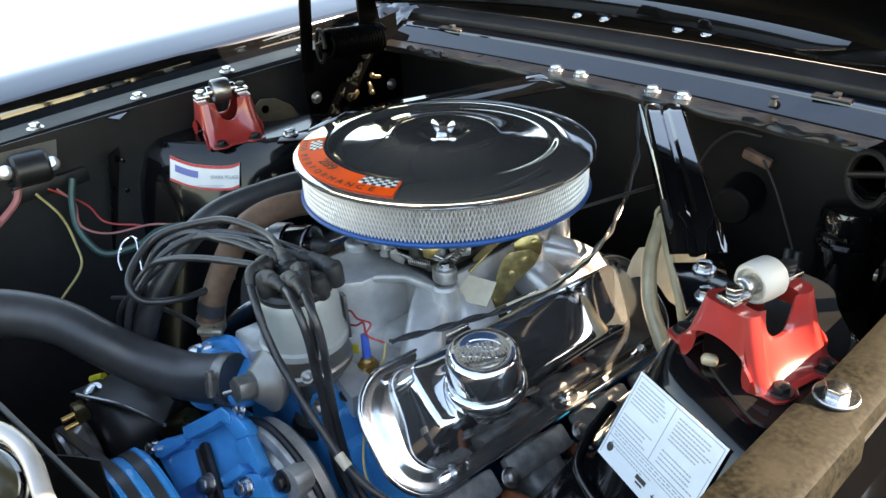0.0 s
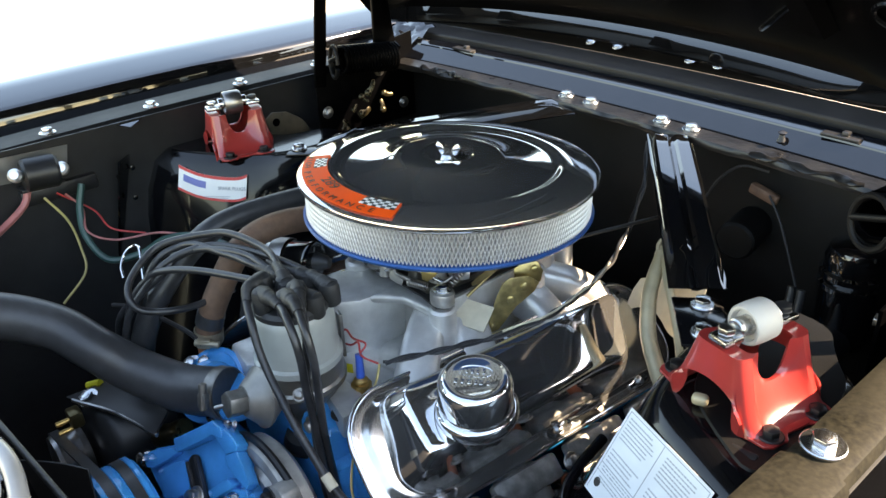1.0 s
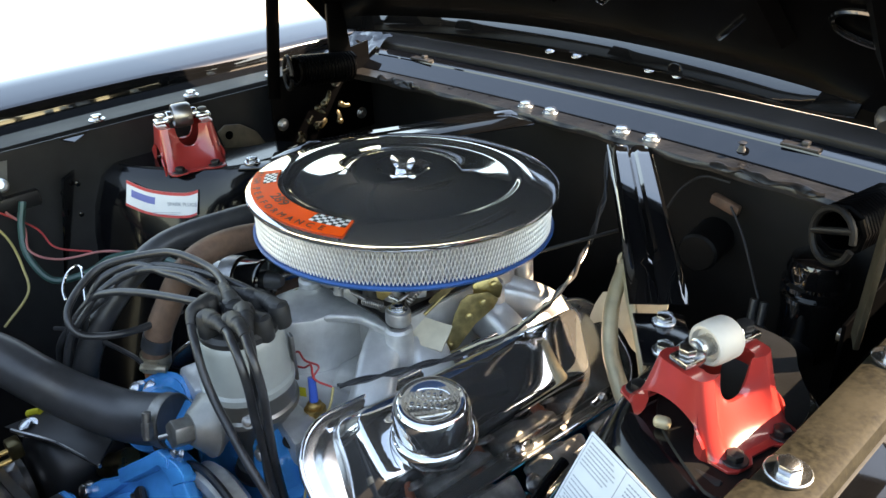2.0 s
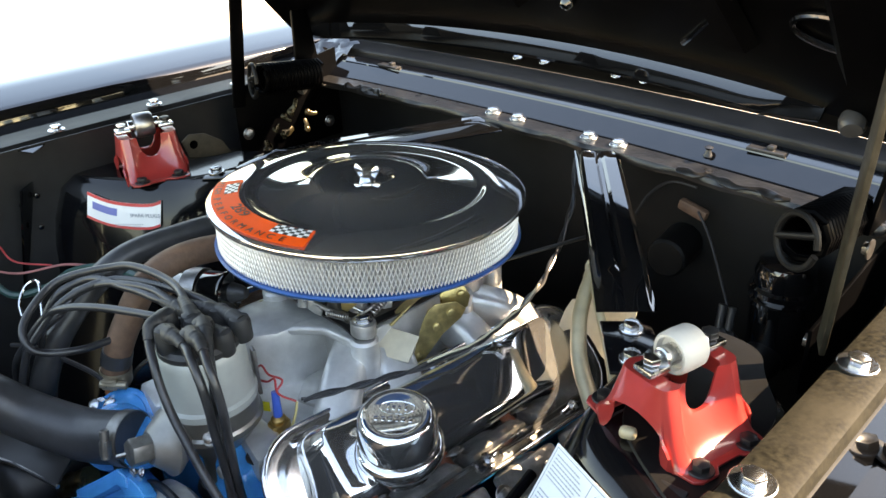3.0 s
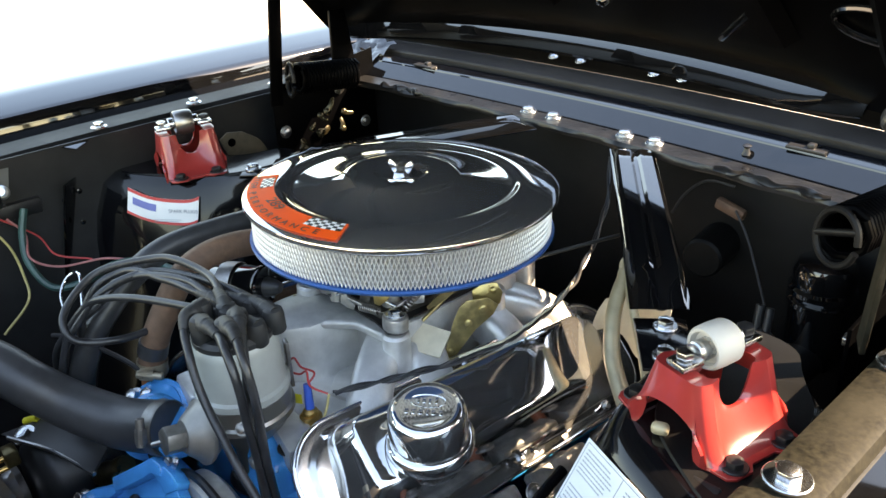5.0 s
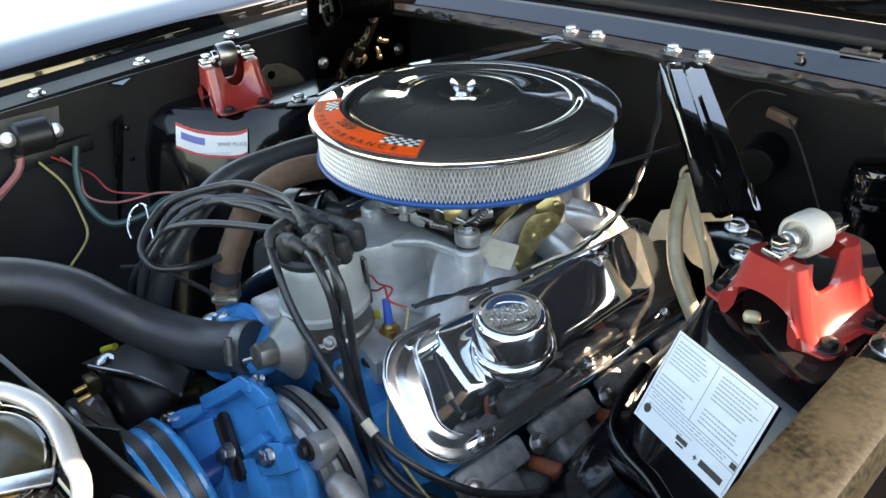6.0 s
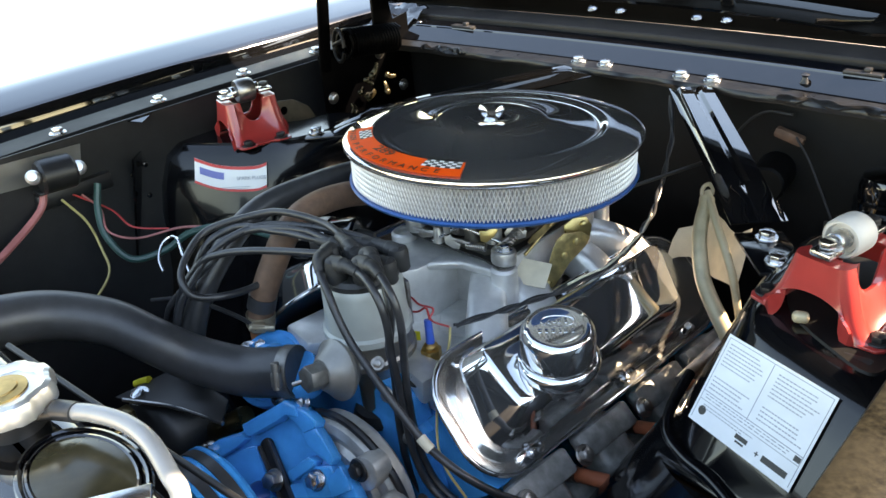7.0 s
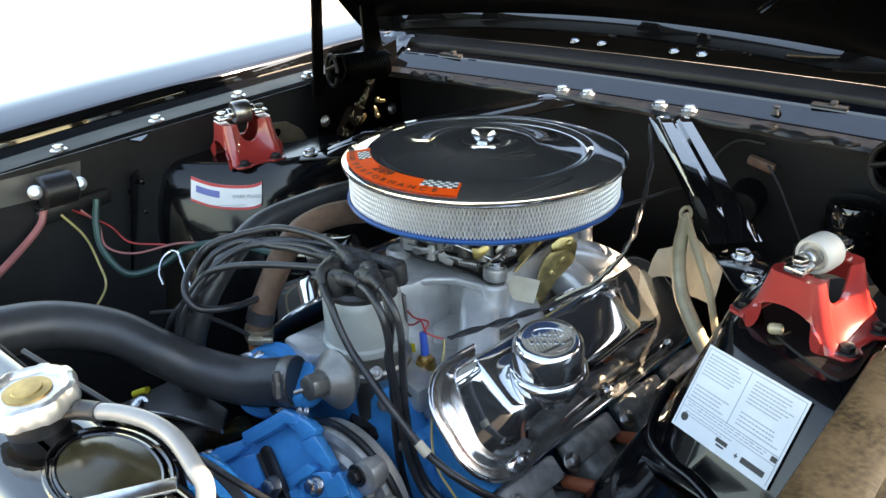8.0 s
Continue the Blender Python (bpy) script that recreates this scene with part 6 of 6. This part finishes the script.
belt("worn black rubber drive belt on the rear groove", [(-0.034, 0.606, 0.0825), (-0.034, 0.39, 0.08)], -0.428)
belt("worn black rubber drive belt to the alternator", [(-0.034, 0.606, 0.0825), (-0.236, 0.592, 0.034), (-0.034, 0.39, 0.08)], -0.450)

fan = thing("cooling_fan", (-0.034, -0.49, 0.606), "dark steel cooling fan behind the radiator", "fan")
part("hub", rod(0.04, 0.02, Matrix.Translation((-0.034, -0.478, 0.606)) @ Matrix.Rotation(radians(90), 4, "X"), 32), STEEL, fan)
for k in range(4):
    a = radians(8 + 90 * k)
    m = Matrix.Translation((-0.034, -0.490, 0.606)) @ Matrix.Rotation(-a, 4, "Y") @ Matrix.Rotation(radians(30), 4, "X")
    rows = [[m @ Vector((x, 0.006 * math.cos(v * 25), v)) for v in np.linspace(-0.032 - 0.12 * (x - 0.03), 0.032 + 0.16 * (x - 0.03), 6)] for x in np.linspace(0.03, 0.125, 6)]
    part("blade", sheet(rows, 0.002), BLACK_SATIN, fan)

alt = thing("alternator", (-0.236, -0.42, 0.59), "dark grime-coated alternator hung beside the pump", "alternator")
am = frame_at((-0.236, -0.400, 0.592), (0, -1, 0), (1, 0, 0))
part("case", lathe([(0, -0.09), (0.05, -0.09), (0.062, -0.08), (0.064, -0.01), (0.058, 0.004), (0.04, 0.014), (0.0, 0.016)], am, 40), BLACK_SATIN, alt)
part("pulley", lathe([(0, 0.02), (0.032, 0.022), (0.036, 0.030), (0.030, 0.042), (0.036, 0.055), (0.034, 0.060), (0.012, 0.062), (0, 0.066)], am, 36), STEEL, alt)
part("bracket", plate([(-0.257, -0.423, 0.662), (-0.175, -0.392, 0.668), (-0.100, -0.372, 0.668), (-0.125, -0.345, 0.672), (-0.235, -0.345, 0.672)], 0.004, 0.001), BLACK_SATIN, alt, "black steel bracket plate")
part("bracket_edge", tube([(-0.245, -0.420, 0.664), (-0.175, -0.392, 0.669), (-0.100, -0.372, 0.669)], 0.0025, 8), STEEL, alt)
bolt(alt, (-0.234, -0.404, 0.664), (0.1, -0.4, 1), 0.009, ZINC)
part("stud_block", box((0.022, 0.016, 0.022), Matrix.Translation((-0.235, -0.425, 0.646)), 0.003), OLD_GOLD, alt)
for dz in (0.0, 0.014):
    part("terminal", rod(0.0035, 0.018, Matrix.Translation((-0.232, -0.440, 0.634 + dz)) @ Matrix.Rotation(radians(90), 4, "X"), 10), BRASS, alt)
part("yellow_plug", tube([(-0.262, -0.395, 0.664), (-0.254, -0.389, 0.668), (-0.243, -0.384, 0.673)], 0.0048, 8, 4), YELLOW, alt, "small yellow wire plug")


# ---- radiator ----
radiator = thing("radiator", (0, -0.58, 0.3), "black radiator with a wide top tank", "radiator")
part("top_tank", loft([[(x, y, z) for x, y in round_rect_pts] for z, round_rect_pts in ((z, [(u, v - 0.592) for u, v in round_rect(0.305 - ins, 0.050 - ins, 0.03)]) for z, ins in ((0.79, 0.0), (0.845, 0.0), (0.858, 0.004), (0.865, 0.012), (0.867, 0.022)))]), BLACK_PAINT, radiator)
part("core", box((0.60, 0.06, 0.50), Matrix.Translation((0, -0.592, 0.54)), 0.004), BLACK_SATIN, radiator)
part("filler_neck", lathe([(0.024, 0.862), (0.024, 0.882), (0.030, 0.886), (0.030, 0.889), (0.02, 0.889)], Matrix.Translation((0.012, -0.583, 0)), 32), BLACK_SATIN, radiator)
part("inlet", tube([(-0.252, -0.560, 0.828), (-0.252, -0.60, 0.828)], 0.023, 20, 2), BLACK_PAINT, radiator)
part("overflow_nipple", bar((0.030, -0.575, 0.880), (0.057, -0.555, 0.884), 0.0055), BLACK_SATIN, radiator)
for grow, z, thick, mt in ((1.0, 0.8675, 0.0024, BLACK_PAINT), (1.17, 0.8668, 0.0030, BLACK_PAINT)):
    ov = [(0.112 + 0.054 * grow * math.cos(a), -0.576 + 0.032 * grow * math.sin(a), z) for a in np.linspace(0, 2 * math.pi, 48)]
    part("oval_rim", tube(ov, thick, 8, 1), mt, radiator, "raised oval rim pressed into the tank")
part("oval_window", prism([(0.053 * math.cos(a), 0.031 * math.sin(a)) for a in np.linspace(0, 2 * math.pi, 49)[:-1]], 0, 0.0030, Matrix.Translation((0.112, -0.576, 0.8660)), 0.001), BROWN_GLASS, radiator, "brown reflective oval panel")
part("front_strap", box((0.014, 0.075, 0.003), Matrix.Translation((0.150, -0.586, 0.873)) @ Matrix.Rotation(radians(-32), 4, "Z"), 0.001), ZINC, radiator)
part("cross_rod", bar((-0.12, -0.540, 0.862), (0.22, -0.505, 0.84), 0.0028), BLACK_SATIN, radiator)
ring_pts = []
for k in range(64):
    a = 2 * math.pi * k / 64
    ring_pts.append(0.0355 + 0.0022 * (1 if math.cos(8 * a) > 0 else 0))
sec = []
for scale, z in ((0.98, 0.886), (1.0, 0.889), (1.0, 0.897), (0.95, 0.9015), (0.84, 0.903), (0.74, 0.9015), (0.70, 0.899), (0.66, 0.899), (0.3, 0.8995)):
    sec.append([(0.012 + ring_pts[k] * scale * math.cos(2 * math.pi * k / 64), -0.583 + ring_pts[k] * scale * math.sin(2 * math.pi * k / 64), z) for k in range(64)])
rcap = part("filler_cap", loft(sec), TIN, radiator, "bright pressed-steel filler cap")
part("centre_disc", lathe([(0.0185, 0.899), (0.0185, 0.9005), (0.012, 0.9012), (0.011, 0.9022), (0.0, 0.9024)], Matrix.Translation((0.012, -0.583, 0.0002)), 36), BRASS, rcap)
over = thing("overflow_hose", (0.06, -0.556, 0.88), "milky clear plastic overflow hose with a black end", "hose")
part("tube", tube([(0.057, -0.555, 0.884), (0.081, -0.546, 0.888), (0.113, -0.538, 0.890), (0.145, -0.537, 0.889), (0.176, -0.542, 0.882), (0.190, -0.545, 0.870), (0.198, -0.563, 0.83), (0.204, -0.580, 0.76), (0.204, -0.585, 0.60)], 0.0068, 16), CLEAR_HOSE, over)
part("end_sleeve", tube([(0.044, -0.561, 0.883), (0.057, -0.555, 0.884), (0.064, -0.553, 0.885)], 0.0080, 14, 4), RUBBER, over)
sup = box((1.02, 0.02, 0.62), Matrix.Translation((0, -0.655, 0.53)), 0.004)
structure("wall_radiator_support", sup, BLACK_SATIN, "satin black radiator support closing the front of the bay", "wall")


# ---- relay and wiring on the far apron ----
relay = thing("starter_relay", (-0.545, -0.30, 0.83), "black starter relay with bright terminal studs on the apron", "relay")
part("can", lathe([(0, -0.024), (0.020, -0.024), (0.0235, -0.020), (0.0235, 0.020), (0.020, 0.024), (0, 0.024)], frame_at((-0.504, -0.326, 0.868), (0.08, 1, -0.05), (1, 0, 0)), 32), BLACK_SATIN, relay)
part("bracket", box((0.024, 0.060, 0.004), Matrix.Translation((-0.516, -0.326, 0.846)), 0.001), BLACK_SATIN, relay)
part("foot", box((0.018, 0.11, 0.024), Matrix.Translation((-0.528, -0.302, 0.828)), 0.004), BLACK_SATIN, relay)
for p in (Vector((-0.487, -0.362, 0.8795)), Vector((-0.487, -0.301, 0.8725))):
    part("terminal_cap", lathe([(0, 0.004), (0.006, 0.0035), (0.0095, 0.0), (0.0095, -0.008), (0.0045, -0.010), (0.0045, -0.022), (0, -0.022)], frame_at(p, (0.75, -0.35, 0.5), (0, 1, 0)), 24), TIN, relay, "bright white terminal cap")
back = plate([(-0.527, -0.44, 0.898), (-0.527, -0.44, 0.862), (-0.527, -0.285, 0.850), (-0.527, -0.275, 0.890)], 0.002)
part("mounting_plate", back, DULL_GREY, relay, "dull grey mounting plate")


def wire(points, r, mat, label):
    ob = thing("wire", points[0], label, "wire", "bay wiring")
    part("insulation", tube(points, r, 8, 8), mat, ob)
    return ob


wire([(-0.520, -0.345, 0.842), (-0.515, -0.358, 0.822), (-0.50, -0.399, 0.802), (-0.47, -0.46, 0.785), (-0.44, -0.54, 0.77)], 0.0052, PINK_WIRE, "thick faded red battery cable from the relay")
wire([(-0.505, -0.276, 0.835), (-0.496, -0.290, 0.80), (-0.478, -0.296, 0.765), (-0.452, -0.280, 0.730), (-0.430, -0.238, 0.733), (-0.398, -0.208, 0.758), (-0.34, -0.180, 0.772), (-0.25, -0.16, 0.772)], 0.0052, GREEN_WIRE, "dark green taped wiring loom across the apron")
wire([(-0.510, -0.300, 0.825), (-0.500, -0.285, 0.800), (-0.472, -0.293, 0.774), (-0.452, -0.264, 0.757), (-0.420, -0.215, 0.762), (-0.38, -0.19, 0.765)], 0.0017, PINK_WIRE, "thin faded red wire")
wire([(-0.515, -0.31, 0.828), (-0.50, -0.270, 0.792), (-0.462, -0.262, 0.772), (-0.43, -0.225, 0.762)], 0.0014, RED_WIRE, "thin dark red wire")
wire([(-0.505, -0.330, 0.83), (-0.495, -0.310, 0.79), (-0.482, -0.306, 0.748), (-0.462, -0.314, 0.718), (-0.445, -0.358, 0.69)], 0.0018, YELLOW_WIRE, "thin yellowed wire hanging down")
wire([(0.012, -0.181, 0.772), (0.022, -0.178, 0.782), (0.038, -0.180, 0.779), (0.053, -0.174, 0.776), (0.055, -0.184, 0.768)], 0.0012, RED_WIRE, "thin red sender wire")
wire([(0.020, -0.186, 0.768), (0.036, -0.182, 0.770), (0.048, -0.180, 0.778), (0.062, -0.186, 0.770), (0.078, -0.176, 0.763)], 0.0012, RED_WIRE, "thin red twisted sender wire")
wire([(0.078, -0.175, 0.762), (0.084, -0.185, 0.748), (0.097, -0.212, 0.728), (0.112, -0.240, 0.70), (0.135, -0.262, 0.672), (0.16, -0.262, 0.64), (0.18, -0.25, 0.60)], 0.0014, YELLOW_WIRE, "thin pale yellow wire")
loom = [(0.080, -0.170, 0.762), (0.112, -0.119, 0.769), (0.142, -0.074, 0.777), (0.163, -0.012, 0.782), (0.161, 0.04, 0.782), (0.150, 0.094, 0.780), (0.134, 0.153, 0.784), (0.114, 0.21, 0.80), (0.102, 0.255, 0.845), (0.07, 0.30, 0.905)]
twist = []
for p, q in zip(loom, loom[1:]):
    for f in (0.0, 0.25, 0.5, 0.75):
        twist.append(Vector(p) + (Vector(q) - Vector(p)) * f)
for k, (r, mat, label) in enumerate(((0.0024, LEAD, "taped black wiring loom along the valve cover"), (0.0018, LEAD, "thin black wire twisted round the loom"))):
    wire([p + Vector((math.cos(1.3 * i + 3 * k), 0, math.sin(1.3 * i + 3 * k))) * 0.0020 for i, p in enumerate(twist)], r, mat, label)
wire([p + Vector((0.001, 0.003, 0.0035 + 0.001 * math.sin(i))) for i, p in enumerate(twist[9:24])], 0.0014, CREAM, "thin pale wire beside the loom")
wire([(-0.30, -0.33, 0.74), (-0.25, -0.32, 0.755), (-0.20, -0.315, 0.765), (-0.16, -0.29, 0.745), (-0.135, -0.285, 0.735)], 0.0028, LEAD, "thin black vacuum line")
hook = thing("wire_hook", (-0.25, -0.30, 0.80), "bent bright steel wire hook", "hook")
part("wire", tube([(-0.283, -0.313, 0.780), (-0.293, -0.310, 0.790), (-0.299, -0.303, 0.800), (-0.300, -0.295, 0.808), (-0.294, -0.288, 0.814), (-0.284, -0.286, 0.816), (-0.273, -0.288, 0.8145), (-0.258, -0.294, 0.808), (-0.230, -0.305, 0.797), (-0.201, -0.316, 0.788)], 0.0019, 8), CHROME, hook)
part("tip", rod(0.005, 0.006, frame_at((-0.200, -0.3165, 0.7875), (0.7, -0.3, -0.3), (0, 0, 1)), 12), CHROME, hook)


# ---- rear near corner: master cylinder, tubes, paper ----
master = thing("master_cylinder", (0.362, 0.34, 0.75), "black ribbed brake master cylinder on the firewall", "master cylinder")
part("reservoir", lathe([(0, 0.70), (0.030, 0.70), (0.033, 0.71), (0.033, 0.775), (0.037, 0.778), (0.037, 0.784), (0.033, 0.787), (0.037, 0.792), (0.037, 0.798), (0.033, 0.801), (0.034, 0.818), (0.030, 0.828), (0.015, 0.832), (0, 0.832)], Matrix.Translation((0.362, 0.310, 0)), 40), BLACK_PAINT, master)
part("bore", bar((0.362, 0.365, 0.71), (0.362, 0.22, 0.71), 0.024), BLACK_SATIN, master)
conn = thing("brake_switch", (0.322, 0.25, 0.72), "grey brake light switch with two leads", "switch")
part("body", lathe([(0, -0.012), (0.013, -0.012), (0.016, -0.006), (0.016, 0.008), (0.010, 0.014), (0, 0.015)], frame_at((0.322, 0.262, 0.728), (-0.2, -0.6, 0.7), (1, 0, 0)), 24), RUBBER, conn)
for dx in (-0.006, 0.006):
    part("plug", bar((0.320 + dx, 0.262, 0.735), (0.316 + dx, 0.275, 0.768), 0.005), RUBBER, conn)
wire([(0.314, 0.276, 0.768), (0.285, 0.30, 0.80), (0.262, 0.315, 0.828), (0.240, 0.325, 0.85)], 0.0016, BOOT, "thin dark wire on the firewall")
wire([(0.225, 0.345, 0.872), (0.19, 0.34, 0.872), (0.165, 0.335, 0.85), (0.15, 0.33, 0.82)], 0.0018, BOOT, "thin dark wire at the firewall")
plug = thing("wire_connector", (0.225, 0.335, 0.845), "brown plastic wire connector hanging at the firewall", "connector")
part("shell", box((0.040, 0.012, 0.015), Matrix.Translation((0.228, 0.335, 0.846)) @ Matrix.Rotation(0.25, 4, "Y"), 0.004), BROWN_HOSE, plug)
heater_stub = thing("heater_pipe", (0.20, 0.345, 0.79), "dark round heater stub on the firewall", "pipe")
part("can", bar((0.205, 0.366, 0.785), (0.215, 0.300, 0.785), 0.026), FIREWALL_BLACK, heater_stub)

tubes = thing("dipstick_tube", (0.29, 0.03, 0.72), "tan plated dipstick tube curving up behind the cover", "tube")
part("tube", tube([(0.310, 0.050, 0.665), (0.288, 0.066, 0.694), (0.262, 0.078, 0.720), (0.237, 0.092, 0.748), (0.220, 0.112, 0.778), (0.211, 0.132, 0.800), (0.207, 0.150, 0.818)], lambda f: 0.0105 - 0.0022 * f, 16), TAN_TUBE, tubes)
part("mouth", lathe([(0.0068, -0.004), (0.0088, -0.002), (0.0092, 0.003), (0.0085, 0.006), (0.0060, 0.006)], frame_at((0.207, 0.150, 0.818), (-0.2, 0.6, 0.75), (0, 1, 0)), 18), TAN_TUBE, tubes)
part("pull_ring", tube([(0.204 + 0.0065 * math.cos(a), 0.156 + 0.004 * math.sin(a), 0.829 + 0.0075 * math.sin(a)) for a in np.linspace(0, 2 * math.pi, 18)], 0.0026, 8, 2), TAN_TUBE, tubes)
tubes2 = thing("vent_tube", (0.31, 0.05, 0.76), "thin tan plated tube beside the dipstick", "tube")
part("tube", tube([(0.205, 0.154, 0.830), (0.214, 0.146, 0.820), (0.232, 0.130, 0.800), (0.252, 0.116, 0.775), (0.270, 0.104, 0.745), (0.285, 0.095, 0.700)], lambda f: 0.0040 + 0.0012 * math.sin(3 * f), 14), TAN_TUBE, tubes2)
paper = thing("paper_sheet", (0.2, 0.16, 0.74), "crumpled cream masking paper behind the engine", "paper")
rows = [[(0.150 + 0.105 * u, 0.165 + 0.02 * math.sin(5 * u) + 0.03 * v, 0.712 + 0.070 * v - 0.03 * (1 - u) * v + 0.006 * math.sin(9 * u + 4 * v)) for v in np.linspace(0, 1, 5)] for u in np.linspace(0, 1, 10)]
part("sheet", sheet(rows, 0.0006), CREAM, paper)


# ---- ignition coil and bracket beside the air cleaner ----
ign = thing("ignition_coil", (-0.10, -0.12, 0.79), "glossy black ignition coil lying beside the distributor", "ignition coil")
ca, cb = Vector((-0.205, -0.165, 0.784)), Vector((-0.126, -0.122, 0.790))
cmx = between(ca, cb)
half = (cb - ca).length / 2
part("can", lathe([(0, -half), (0.024, -half), (0.0265, -half + 0.004), (0.0265, half - 0.006), (0.0275, half - 0.004), (0.0275, half), (0.025, half + 0.002), (0, half + 0.002)], cmx, 36), BLACK_PAINT, ign)
part("tower", lathe([(0.013, half), (0.010, half + 0.014), (0.006, half + 0.022), (0, half + 0.022)], cmx, 20), RUBBER, ign)
part("strap", lathe([(0.0272, -0.010), (0.0285, -0.010), (0.0285, 0.010), (0.0272, 0.010)], cmx, 36), STEEL, ign)
plate_m = frame_at((-0.062, -0.108, 0.781), (0.15, -0.25, 1), (0.9, 0.35, 0))
bracket = thing("plated_bracket", plate_m.translation, "bright gold-plated bracket on the manifold", "bracket")
part("plate", box((0.046, 0.026, 0.004), plate_m, 0.001), GOLD, bracket)
part("flap", box((0.046, 0.004, 0.016), plate_m @ Matrix.Translation((0, -0.013, -0.007)), 0.001), OLD_GOLD, bracket)
for u in (-0.014, 0.014):
    bolt(bracket, plate_m @ Vector((u, 0.004, 0.002)), (0.15, -0.25, 1), 0.005, ZINC)
